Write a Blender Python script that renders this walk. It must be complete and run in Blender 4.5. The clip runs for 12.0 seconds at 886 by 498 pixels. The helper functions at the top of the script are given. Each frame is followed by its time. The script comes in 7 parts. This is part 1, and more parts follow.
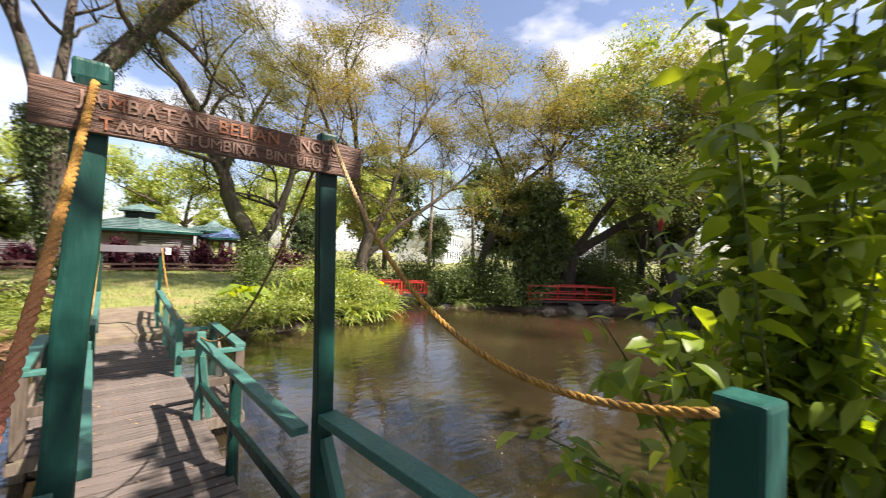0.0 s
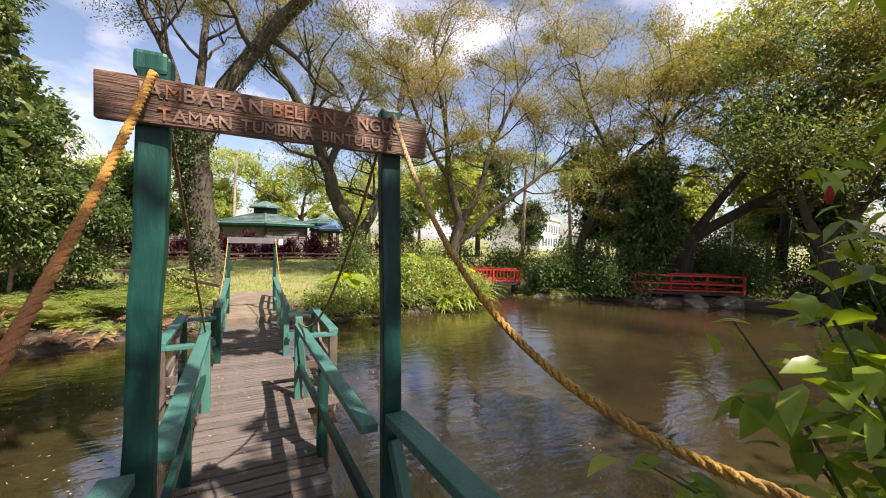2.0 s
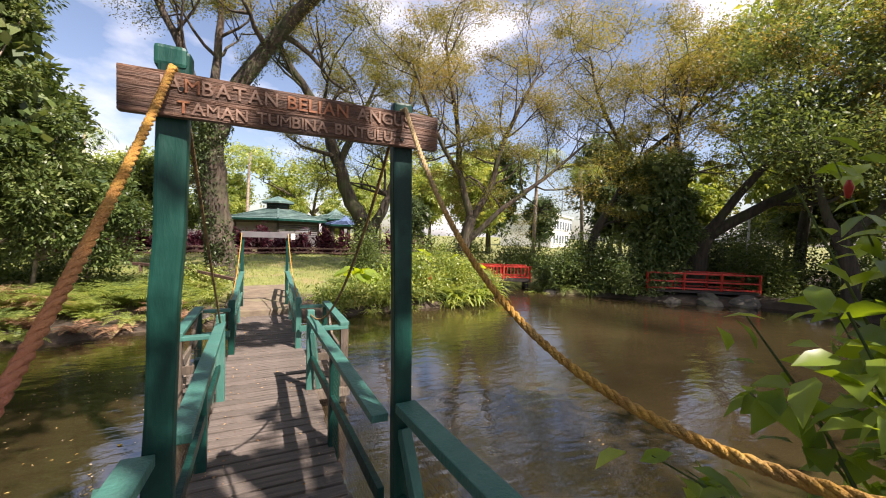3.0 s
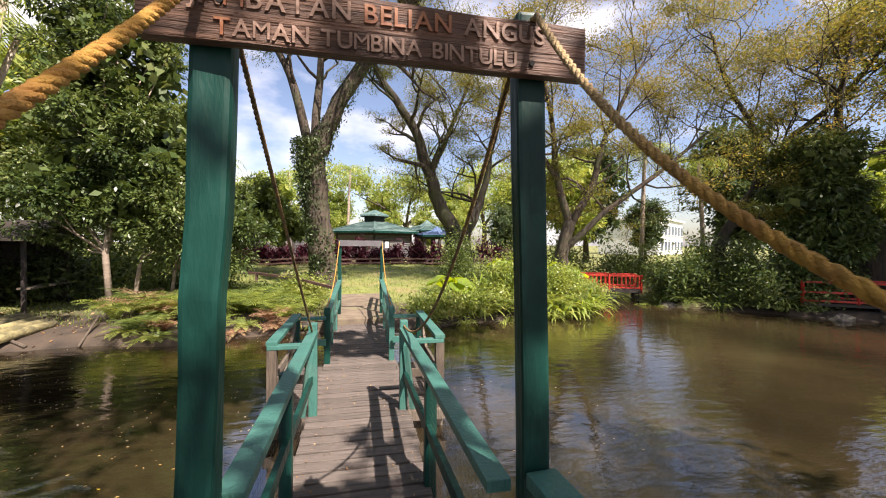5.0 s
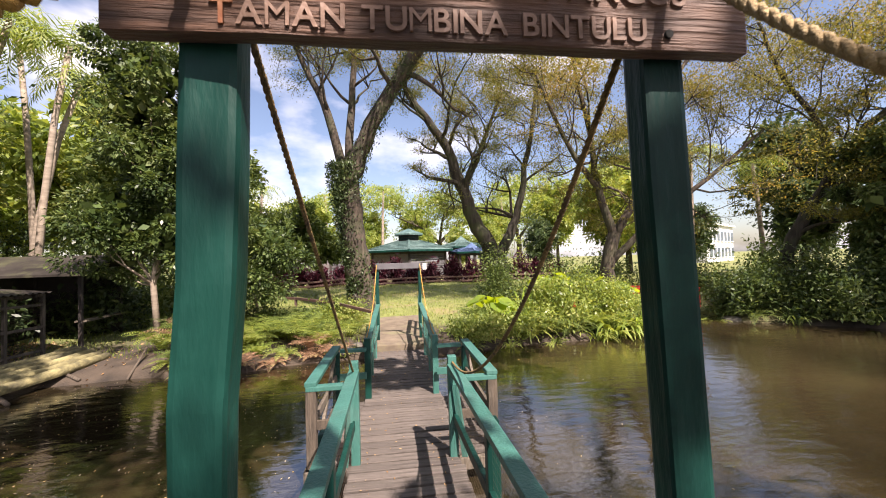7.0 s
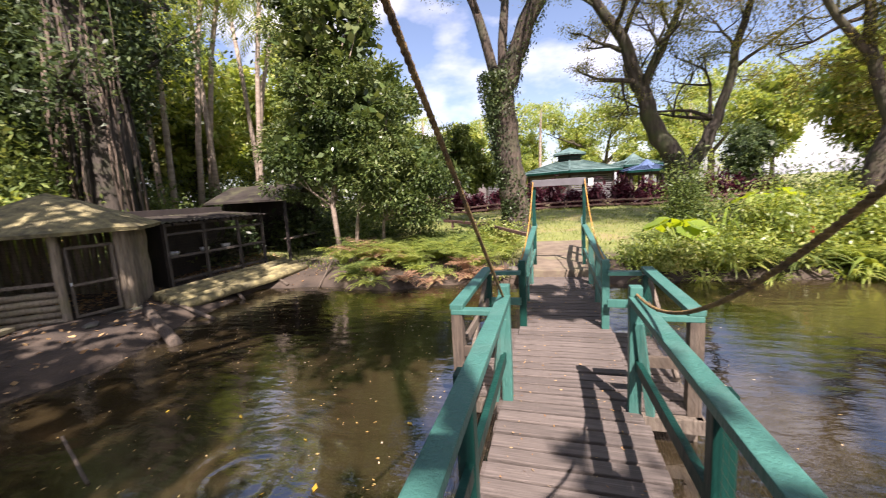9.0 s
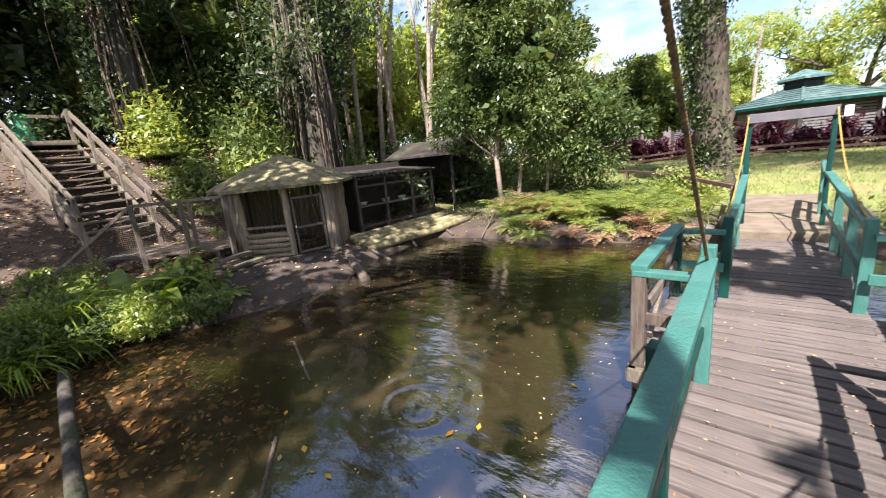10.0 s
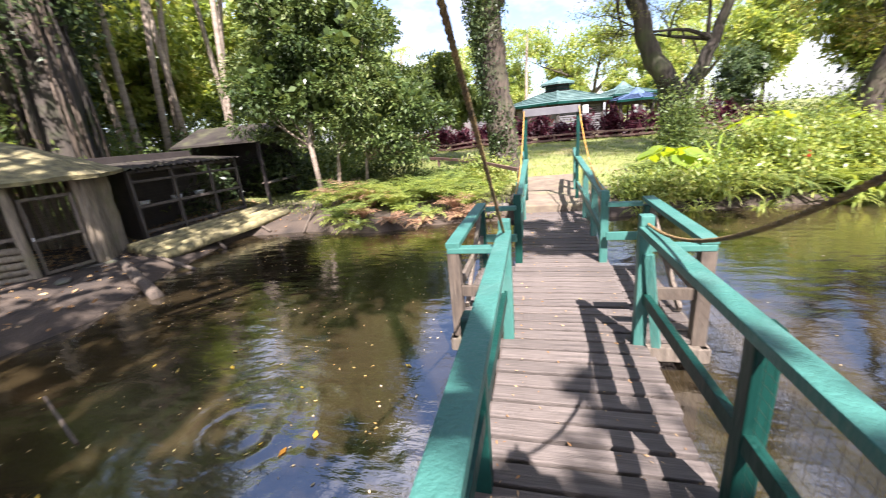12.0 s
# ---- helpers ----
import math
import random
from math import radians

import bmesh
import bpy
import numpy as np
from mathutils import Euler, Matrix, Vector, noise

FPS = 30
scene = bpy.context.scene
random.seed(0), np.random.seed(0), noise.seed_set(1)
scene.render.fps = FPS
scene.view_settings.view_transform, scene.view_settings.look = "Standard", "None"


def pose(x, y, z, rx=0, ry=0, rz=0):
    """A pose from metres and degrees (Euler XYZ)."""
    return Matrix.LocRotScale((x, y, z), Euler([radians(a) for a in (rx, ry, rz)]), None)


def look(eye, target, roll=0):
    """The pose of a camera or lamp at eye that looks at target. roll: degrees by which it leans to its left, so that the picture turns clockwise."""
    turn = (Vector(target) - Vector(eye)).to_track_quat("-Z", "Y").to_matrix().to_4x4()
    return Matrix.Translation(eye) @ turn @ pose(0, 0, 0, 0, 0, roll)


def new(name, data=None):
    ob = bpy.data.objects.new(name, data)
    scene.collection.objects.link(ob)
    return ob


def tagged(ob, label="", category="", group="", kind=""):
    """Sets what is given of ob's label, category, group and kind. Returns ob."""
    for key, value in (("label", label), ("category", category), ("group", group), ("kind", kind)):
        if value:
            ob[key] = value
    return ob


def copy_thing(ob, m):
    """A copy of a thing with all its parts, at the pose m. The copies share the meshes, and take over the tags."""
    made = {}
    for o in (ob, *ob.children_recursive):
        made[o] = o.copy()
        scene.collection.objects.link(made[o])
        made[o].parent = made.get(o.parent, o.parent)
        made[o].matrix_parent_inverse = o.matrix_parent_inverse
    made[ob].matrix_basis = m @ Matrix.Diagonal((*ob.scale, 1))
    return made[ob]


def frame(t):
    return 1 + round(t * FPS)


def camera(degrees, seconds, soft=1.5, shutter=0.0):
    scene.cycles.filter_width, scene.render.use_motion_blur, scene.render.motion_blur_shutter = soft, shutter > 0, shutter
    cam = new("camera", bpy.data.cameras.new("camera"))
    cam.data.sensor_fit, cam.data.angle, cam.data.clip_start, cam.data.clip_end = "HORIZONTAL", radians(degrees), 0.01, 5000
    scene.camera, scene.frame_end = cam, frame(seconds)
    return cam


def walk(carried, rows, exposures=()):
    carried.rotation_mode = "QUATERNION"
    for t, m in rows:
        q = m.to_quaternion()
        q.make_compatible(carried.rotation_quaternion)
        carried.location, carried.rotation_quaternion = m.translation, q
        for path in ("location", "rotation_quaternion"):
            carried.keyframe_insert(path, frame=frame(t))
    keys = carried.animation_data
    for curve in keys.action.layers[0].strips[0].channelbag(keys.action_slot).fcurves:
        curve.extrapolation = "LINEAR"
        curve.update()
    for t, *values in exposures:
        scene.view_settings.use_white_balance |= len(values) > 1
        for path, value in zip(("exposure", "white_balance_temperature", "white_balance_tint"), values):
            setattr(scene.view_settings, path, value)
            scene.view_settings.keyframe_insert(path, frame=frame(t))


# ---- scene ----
cam = camera(98.3, 12.0, 1.0, 0.2)
PATH = [
    (0, (-0.279, -1.837, 1.699), (1.028, -0.323, 1.728), 2.2),
    (0.5, (-0.12, -1.746, 1.71), (0.79, 0.035, 1.75), 1.1),
    (1, (-0.051, -1.703, 1.702), (0.725, 0.14, 1.711), 1.2),
    (1.5, (-0.048, -1.691, 1.701), (0.791, 0.124, 1.67), 1.2),
    (2, (-0.054, -1.692, 1.699), (0.848, 0.092, 1.648), 1.3),
    (2.5, (-0.055, -1.698, 1.695), (0.862, 0.078, 1.631), 1.4),
    (3, (-0.062, -1.705, 1.682), (0.792, 0.102, 1.611), 1.7),
    (3.2, (-0.057, -1.698, 1.682), (0.735, 0.137, 1.605), 1.9),
    (5, (0.016, -1.125, 1.583), (0.431, 0.831, 1.558), 0.5),
    (5.5, (0.028, -0.965, 1.62), (0.370, 1.004, 1.684), 0.0),
    (6, (-0.016, -0.893, 1.672), (0.275, 1.081, 1.805), -0.3),
    (6.5, (-0.052, -0.863, 1.686), (0.224, 1.114, 1.809), -1.1),
    (8.3, (0.015, -0.262, 1.559), (-0.025, 1.727, 1.355), -3.1),
    (8.5, (-0.028, -0.172, 1.525), (-0.177, 1.811, 1.305), -2.8),
    (9, (-0.068, -0.058, 1.496), (-0.631, 1.839, 1.213), -3.4),
    (9.5, (-0.124, 0.009, 1.474), (-1.109, 1.709, 1.110), -4.5),
    (10, (-0.202, 0.032, 1.454), (-1.469, 1.507, 1.002), -5.7),
    (10.5, (-0.253, 0.060, 1.426), (-1.623, 1.415, 0.914), -6.6),
    (11, (-0.278, 0.082, 1.41), (-1.593, 1.476, 0.863), -6.7),
    (11.5, (-0.269, 0.110, 1.418), (-1.293, 1.724, 0.849), -6.2),
    (12, (-0.186, 0.136, 1.422), (-0.683, 1.978, 0.837), -5.3),
]
walk(cam, [(t, look(eye, target, roll)) for t, eye, target, roll in PATH], [(0.0, 1.5, 6850, 20), (0.8, 1.26, 6950, 21), (6.5, 1.33, 6900, 23), (9.0, 1.45, 6650, 27), (10.5, 1.92, 6100, 20), (11.0, 2.02, 6100, 21), (12.0, 2.03, 6200, 23)])

# ---- world, sun, exposure ----
SUN_ELEV, SUN_AZ = 52.0, 153.0   # degrees; azimuth clockwise from +y
world = bpy.data.worlds.new("sky")
scene.world = world
world.use_nodes = True
wn = world.node_tree
wn.nodes.clear()
w_out = wn.nodes.new("ShaderNodeOutputWorld")
w_bg = wn.nodes.new("ShaderNodeBackground")
w_sky = wn.nodes.new("ShaderNodeTexSky")
w_sky.sky_type = "NISHITA"
w_sky.sun_disc = False
w_sky.sun_elevation = radians(SUN_ELEV)
w_sky.sun_rotation = radians(SUN_AZ)
w_sky.dust_density = 1.5
# soft white clouds over the blue
w_co = wn.nodes.new("ShaderNodeTexCoord")
w_map = wn.nodes.new("ShaderNodeMapping")
w_map.inputs["Scale"].default_value = (1.6, 1.6, 3.4)
w_noise = wn.nodes.new("ShaderNodeTexNoise")
w_noise.inputs["Scale"].default_value = 1.7
w_noise.inputs["Detail"].default_value = 7
w_ramp = wn.nodes.new("ShaderNodeValToRGB")
w_ramp.color_ramp.elements[0].position = 0.50
w_ramp.color_ramp.elements[1].position = 0.70
w_mix = wn.nodes.new("ShaderNodeMixRGB")
w_mix.inputs["Color2"].default_value = (7.6, 7.8, 8.2, 1)
wn.links.new(w_co.outputs["Generated"], w_map.inputs["Vector"])
wn.links.new(w_map.outputs["Vector"], w_noise.inputs["Vector"])
wn.links.new(w_noise.outputs["Fac"], w_ramp.inputs["Fac"])
wn.links.new(w_ramp.outputs["Color"], w_mix.inputs["Fac"])
wn.links.new(w_sky.outputs["Color"], w_mix.inputs["Color1"])
wn.links.new(w_mix.outputs["Color"], w_bg.inputs["Color"])
w_bg.inputs["Strength"].default_value = 0.085
wn.links.new(w_bg.outputs["Background"], w_out.inputs["Surface"])

sun_data = bpy.data.lights.new("sun", "SUN")
sun_data.energy = 5.0
sun_data.angle = radians(0.55)
sun_data.color = (1.0, 0.95, 0.86)
sun = new("sun", sun_data)
_sd = Vector((math.sin(radians(SUN_AZ)) * math.cos(radians(SUN_ELEV)), math.cos(radians(SUN_AZ)) * math.cos(radians(SUN_ELEV)), math.sin(radians(SUN_ELEV))))
sun.matrix_world = look(_sd * 60, (0, 0, 0))

# ---- materials ----


def shader(name, color, rough=0.6, metal=0.0, color2=None, scale=8.0, detail=6.0, bump=0.0, bump_scale=40.0, stain=None, stain_scale=1.5, stain_amt=0.5, stretch=(1, 1, 1), spec=0.5, space="Object", per=0.0):
    """A surface with grain between two colours, stains of a third, fine relief and a random shade for each piece."""
    m = bpy.data.materials.new(name)
    m.use_nodes = True
    nt = m.node_tree
    b = nt.nodes["Principled BSDF"]
    b.inputs["Roughness"].default_value = rough
    b.inputs["Metallic"].default_value = metal
    b.inputs["Specular IOR Level"].default_value = spec
    co = nt.nodes.new("ShaderNodeTexCoord")
    mp = nt.nodes.new("ShaderNodeMapping")
    mp.inputs["Scale"].default_value = stretch
    nt.links.new(co.outputs[space], mp.inputs["Vector"])
    n1 = nt.nodes.new("ShaderNodeTexNoise")
    n1.inputs["Scale"].default_value = scale
    n1.inputs["Detail"].default_value = detail
    nt.links.new(mp.outputs["Vector"], n1.inputs["Vector"])
    r1 = nt.nodes.new("ShaderNodeValToRGB")
    c2 = color2 or tuple(c * 0.65 for c in color)
    r1.color_ramp.elements[0].position, r1.color_ramp.elements[1].position = 0.32, 0.68
    r1.color_ramp.elements[0].color = (*c2, 1)
    r1.color_ramp.elements[1].color = (*color, 1)
    nt.links.new(n1.outputs["Fac"], r1.inputs["Fac"])
    col = r1.outputs["Color"]
    if stain:
        n2 = nt.nodes.new("ShaderNodeTexNoise")
        n2.inputs["Scale"].default_value = stain_scale
        n2.inputs["Detail"].default_value = 8
        n2.inputs["Roughness"].default_value = 0.65
        nt.links.new(co.outputs[space], n2.inputs["Vector"])
        r2 = nt.nodes.new("ShaderNodeValToRGB")
        r2.color_ramp.elements[0].position, r2.color_ramp.elements[1].position = 0.5, 0.68
        r2.color_ramp.elements[1].color = (stain_amt, stain_amt, stain_amt, 1)
        nt.links.new(n2.outputs["Fac"], r2.inputs["Fac"])
        mx = nt.nodes.new("ShaderNodeMixRGB")
        mx.inputs["Color2"].default_value = (*stain, 1)
        nt.links.new(r2.outputs["Color"], mx.inputs["Fac"])
        nt.links.new(col, mx.inputs["Color1"])
        col = mx.outputs["Color"]
    if per:
        oi = nt.nodes.new("ShaderNodeObjectInfo")
        mr = nt.nodes.new("ShaderNodeMapRange")
        mr.inputs["To Min"].default_value, mr.inputs["To Max"].default_value = 1 - per, 1 + per
        nt.links.new(oi.outputs["Random"], mr.inputs["Value"])
        hs = nt.nodes.new("ShaderNodeHueSaturation")
        nt.links.new(mr.outputs["Result"], hs.inputs["Value"])
        nt.links.new(col, hs.inputs["Color"])
        col = hs.outputs["Color"]
    nt.links.new(col, b.inputs["Base Color"])
    if bump:
        n3 = nt.nodes.new("ShaderNodeTexNoise")
        n3.inputs["Scale"].default_value = bump_scale
        n3.inputs["Detail"].default_value = 5
        nt.links.new(mp.outputs["Vector"], n3.inputs["Vector"])
        bp = nt.nodes.new("ShaderNodeBump")
        bp.inputs["Strength"].default_value = bump
        bp.inputs["Distance"].default_value = 0.02
        nt.links.new(n3.outputs["Fac"], bp.inputs["Height"])
        nt.links.new(bp.outputs["Normal"], b.inputs["Normal"])
    return m


def leafy(name, colors, rough=0.45, trans=0.35, patch=0.35, spec=0.4):
    """Leaves: a colour for each leaf out of a ramp, with large patches of lighter growth, and light that shines through."""
    m = bpy.data.materials.new(name)
    m.use_nodes = True
    nt = m.node_tree
    b = nt.nodes["Principled BSDF"]
    b.inputs["Roughness"].default_value = rough
    b.inputs["Specular IOR Level"].default_value = spec
    g = nt.nodes.new("ShaderNodeNewGeometry")
    co = nt.nodes.new("ShaderNodeTexCoord")
    n1 = nt.nodes.new("ShaderNodeTexNoise")
    n1.inputs["Scale"].default_value = patch
    n1.inputs["Detail"].default_value = 3
    nt.links.new(co.outputs["Object"], n1.inputs["Vector"])
    ad = nt.nodes.new("ShaderNodeMath")
    ad.operation = "MULTIPLY_ADD"
    ad.inputs[1].default_value = 0.55
    nt.links.new(g.outputs["Random Per Island"], ad.inputs[0])
    ml = nt.nodes.new("ShaderNodeMath")
    ml.operation = "MULTIPLY_ADD"
    ml.inputs[1].default_value, ml.inputs[2].default_value = 1.3, -0.4
    nt.links.new(n1.outputs["Fac"], ml.inputs[0])
    nt.links.new(ml.outputs[0], ad.inputs[2])
    r = nt.nodes.new("ShaderNodeValToRGB")
    e = r.color_ramp.elements
    while len(e) < len(colors):
        e.new(0.5)
    for i, c in enumerate(colors):
        e[i].position = i / (len(colors) - 1)
        e[i].color = (*c, 1)
    nt.links.new(ad.outputs[0], r.inputs["Fac"])
    nt.links.new(r.outputs["Color"], b.inputs["Base Color"])
    t = nt.nodes.new("ShaderNodeBsdfTranslucent")
    hs = nt.nodes.new("ShaderNodeHueSaturation")
    hs.inputs["Hue"].default_value = 0.475
    hs.inputs["Saturation"].default_value = 1.15
    hs.inputs["Value"].default_value = 1.7
    nt.links.new(r.outputs["Color"], hs.inputs["Color"])
    nt.links.new(hs.outputs["Color"], t.inputs["Color"])
    mx = nt.nodes.new("ShaderNodeMixShader")
    mx.inputs["Fac"].default_value = trans
    nt.links.new(b.outputs["BSDF"], mx.inputs[1])
    nt.links.new(t.outputs["BSDF"], mx.inputs[2])
    nt.links.new(mx.outputs["Shader"], nt.nodes["Material Output"].inputs["Surface"])
    return m


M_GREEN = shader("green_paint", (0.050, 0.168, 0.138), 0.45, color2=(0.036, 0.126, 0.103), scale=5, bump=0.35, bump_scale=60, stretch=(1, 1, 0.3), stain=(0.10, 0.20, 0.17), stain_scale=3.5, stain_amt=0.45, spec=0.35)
# darker copy of the green; part of the gate posts' shade is in its colour
M_GREEN_DARK = shader("dark_green_paint", (0.004, 0.046, 0.034), 0.45, color2=(0.0022, 0.022, 0.018), scale=3, bump=0.5, bump_scale=18, stretch=(1, 1, 0.25), stain=(0.013, 0.085, 0.065), stain_scale=2.2, stain_amt=0.6, spec=0.25)
# lighter copy of the dark green, so that the anchor posts look lit
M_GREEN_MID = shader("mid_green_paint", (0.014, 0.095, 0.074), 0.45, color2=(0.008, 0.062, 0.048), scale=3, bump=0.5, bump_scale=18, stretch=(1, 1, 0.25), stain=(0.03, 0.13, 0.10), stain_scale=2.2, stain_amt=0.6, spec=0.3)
M_DECK = shader("weathered_deck", (0.165, 0.138, 0.118), 0.8, color2=(0.080, 0.066, 0.056), scale=14, stretch=(0.25, 6, 6), bump=0.5, bump_scale=60, stain=(0.12, 0.10, 0.085), stain_scale=2.5, stain_amt=0.55, per=0.16)
M_OLDWOOD = shader("old_grey_wood", (0.20, 0.165, 0.125), 0.85, color2=(0.10, 0.08, 0.06), scale=9, stretch=(5, 5, 0.5), bump=0.6, bump_scale=40, stain=(0.11, 0.115, 0.045), stain_scale=2.5, stain_amt=0.6, per=0.2)
M_MOSSWOOD = shader("mossy_wood", (0.30, 0.26, 0.12), 0.9, color2=(0.10, 0.088, 0.046), scale=7, bump=1.0, bump_scale=24, stain=(0.055, 0.05, 0.03), stain_scale=4, stain_amt=0.8)
M_BAYWOOD = shader("dark_bay_timber", (0.13, 0.10, 0.072), 0.85, color2=(0.06, 0.046, 0.034), scale=9, stretch=(5, 5, 0.5), bump=0.6, bump_scale=40, stain=(0.20, 0.17, 0.13), stain_scale=3, stain_amt=0.4)
M_LOG = shader("weathered_log", (0.33, 0.27, 0.19), 0.85, color2=(0.15, 0.12, 0.085), scale=9, stretch=(5, 5, 0.5), bump=0.7, bump_scale=40, stain=(0.15, 0.16, 0.05), stain_scale=2.0, stain_amt=0.6, per=0.42)
M_SIGN = shader("sign_wood", (0.15, 0.072, 0.040), 0.55, color2=(0.065, 0.033, 0.02), scale=6, stretch=(0.4, 4, 7), bump=0.7, bump_scale=22, stain=(0.022, 0.014, 0.012), stain_scale=2.0, stain_amt=0.7)
M_LETTER = shader("carved_letter", (0.34, 0.21, 0.15), 0.6, color2=(0.15, 0.085, 0.055), scale=20, bump=0.3)
M_LETTER_O = shader("orange_letter", (0.31, 0.135, 0.055), 0.6, color2=(0.24, 0.075, 0.03), scale=20, bump=0.3)
M_ROPE = shader("ochre_rope", (0.50, 0.28, 0.045), 0.8, color2=(0.30, 0.15, 0.03), scale=25, bump=0.6, bump_scale=160, stain=(0.55, 0.42, 0.20), stain_scale=3.5, stain_amt=0.7)
_nt = M_ROPE.node_tree
_b = _nt.nodes["Principled BSDF"]
_c1 = _b.inputs["Base Color"].links[0].from_socket
_co = _nt.nodes.new("ShaderNodeTexCoord")
_xy = _nt.nodes.new("ShaderNodeSeparateXYZ")
_nt.links.new(_co.outputs["Object"], _xy.inputs["Vector"])
_mr = _nt.nodes.new("ShaderNodeMapRange")
_mr.inputs["From Min"].default_value, _mr.inputs["From Max"].default_value = 1.62, 1.95
_nt.links.new(_xy.outputs["Z"], _mr.inputs["Value"])
_mx = _nt.nodes.new("ShaderNodeMixRGB")
_mx.inputs["Color2"].default_value = (0.36, 0.26, 0.13, 1)
_nt.links.new(_mr.outputs["Result"], _mx.inputs["Fac"])
_nt.links.new(_c1, _mx.inputs["Color1"])
_nt.links.new(_mx.outputs["Color"], _b.inputs["Base Color"])
M_ROPE_RED = shader("faded_red_rope", (0.48, 0.27, 0.05), 0.85, color2=(0.42, 0.20, 0.04), scale=25, bump=0.6, bump_scale=160, stain=(0.5, 0.26, 0.10), stain_scale=3, stain_amt=0.5)
M_ROPE_DARK = shader("dark_rope", (0.28, 0.18, 0.06), 0.85, color2=(0.09, 0.06, 0.03), scale=20, bump=0.6, bump_scale=160)
_nt = M_ROPE_RED.node_tree
_b = _nt.nodes["Principled BSDF"]
_c1 = _b.inputs["Base Color"].links[0].from_socket
_co = _nt.nodes.new("ShaderNodeTexCoord")
_xy = _nt.nodes.new("ShaderNodeSeparateXYZ")
_nt.links.new(_co.outputs["Object"], _xy.inputs["Vector"])
_mr = _nt.nodes.new("ShaderNodeMapRange")
_mr.inputs["From Min"].default_value, _mr.inputs["From Max"].default_value = -0.55, -1.0
_nt.links.new(_xy.outputs["Y"], _mr.inputs["Value"])
_mx = _nt.nodes.new("ShaderNodeMixRGB")
_mx.inputs["Color2"].default_value = (0.42, 0.15, 0.095, 1)
_nt.links.new(_mr.outputs["Result"], _mx.inputs["Fac"])
_nt.links.new(_c1, _mx.inputs["Color1"])
_nt.links.new(_mx.outputs["Color"], _b.inputs["Base Color"])
M_BARK = shader("bark", (0.105, 0.080, 0.058), 0.95, color2=(0.028, 0.022, 0.017), scale=4, stretch=(3, 3, 0.5), bump=1.0, bump_scale=9, stain=(0.05, 0.065, 0.025), stain_scale=1.2, stain_amt=0.75)
M_BARK_DARK = shader("dark_bark", (0.075, 0.062, 0.048), 0.95, color2=(0.03, 0.026, 0.02), scale=4, stretch=(3, 3, 0.5), bump=1.0, bump_scale=9, stain=(0.06, 0.085, 0.025), stain_scale=1.2, stain_amt=0.6)
M_VINE = shader("vine_root", (0.19, 0.145, 0.105), 0.9, color2=(0.07, 0.052, 0.038), scale=6, stretch=(3, 3, 0.5), bump=0.6, bump_scale=20)
M_BARK_PALE = shader("pale_bark", (0.38, 0.31, 0.24), 0.9, color2=(0.20, 0.16, 0.12), scale=3, stretch=(1, 1, 3), bump=0.5, bump_scale=9)
M_RED = shader("red_paint", (0.50, 0.035, 0.018), 0.5, color2=(0.38, 0.025, 0.014), scale=7, bump=0.2)
M_ROOF = shader("green_shingle", (0.075, 0.135, 0.12), 0.6, color2=(0.035, 0.07, 0.063), scale=6, bump=0.4, bump_scale=20, stain=(0.22, 0.32, 0.29), stain_scale=1.2, stain_amt=0.6, per=0.2)
M_ROOF_BLUE = shader("blue_tile", (0.075, 0.12, 0.22), 0.5, color2=(0.05, 0.08, 0.15), scale=5, per=0.2)
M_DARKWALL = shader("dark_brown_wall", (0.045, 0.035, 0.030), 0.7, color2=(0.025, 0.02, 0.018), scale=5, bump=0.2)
M_WHITEWALL = shader("white_paint", (0.72, 0.72, 0.70), 0.7, color2=(0.58, 0.58, 0.56), scale=3)
M_GREYBOARD = shader("grey_panel", (0.12, 0.11, 0.112), 0.7, color2=(0.155, 0.135, 0.135), scale=3, stain=(0.14, 0.11, 0.11), stain_scale=1.0, stain_amt=0.6)
M_GREYSLAT = shader("grey_slat", (0.13, 0.125, 0.13), 0.6, color2=(0.09, 0.085, 0.09), scale=5)
# old grey wood in a darker copy, with the cage's shade in its colour
M_CAGEWOOD = shader("shaded_grey_wood", (0.10, 0.085, 0.068), 0.85, color2=(0.045, 0.038, 0.03), scale=9, stretch=(5, 5, 0.5), bump=0.5, bump_scale=40, per=0.2)
M_RAIL = shader("brown_rail", (0.11, 0.06, 0.045), 0.7, color2=(0.06, 0.035, 0.028), scale=8, bump=0.3)
M_MESH = shader("rusted_wire", (0.15, 0.12, 0.085), 0.6, metal=0.5, color2=(0.10, 0.07, 0.045), scale=20)
M_ROCK = shader("rock", (0.15, 0.135, 0.115), 0.9, color2=(0.07, 0.063, 0.053), scale=3, bump=1.0, bump_scale=8, stain=(0.10, 0.12, 0.05), stain_scale=2, stain_amt=0.6)
M_CONC = shader("sandy_concrete", (0.21, 0.165, 0.115), 0.9, color2=(0.11, 0.085, 0.06), scale=4, bump=0.5, bump_scale=30, stain=(0.15, 0.16, 0.065), stain_scale=2, stain_amt=0.5)
M_DARKIN = shader("dark_inside", (0.015, 0.014, 0.012), 0.9)
M_LITTER = leafy("fallen_leaf", [(0.14, 0.07, 0.03), (0.30, 0.16, 0.06), (0.42, 0.30, 0.16), (0.5, 0.26, 0.03)], 0.7, 0.1)

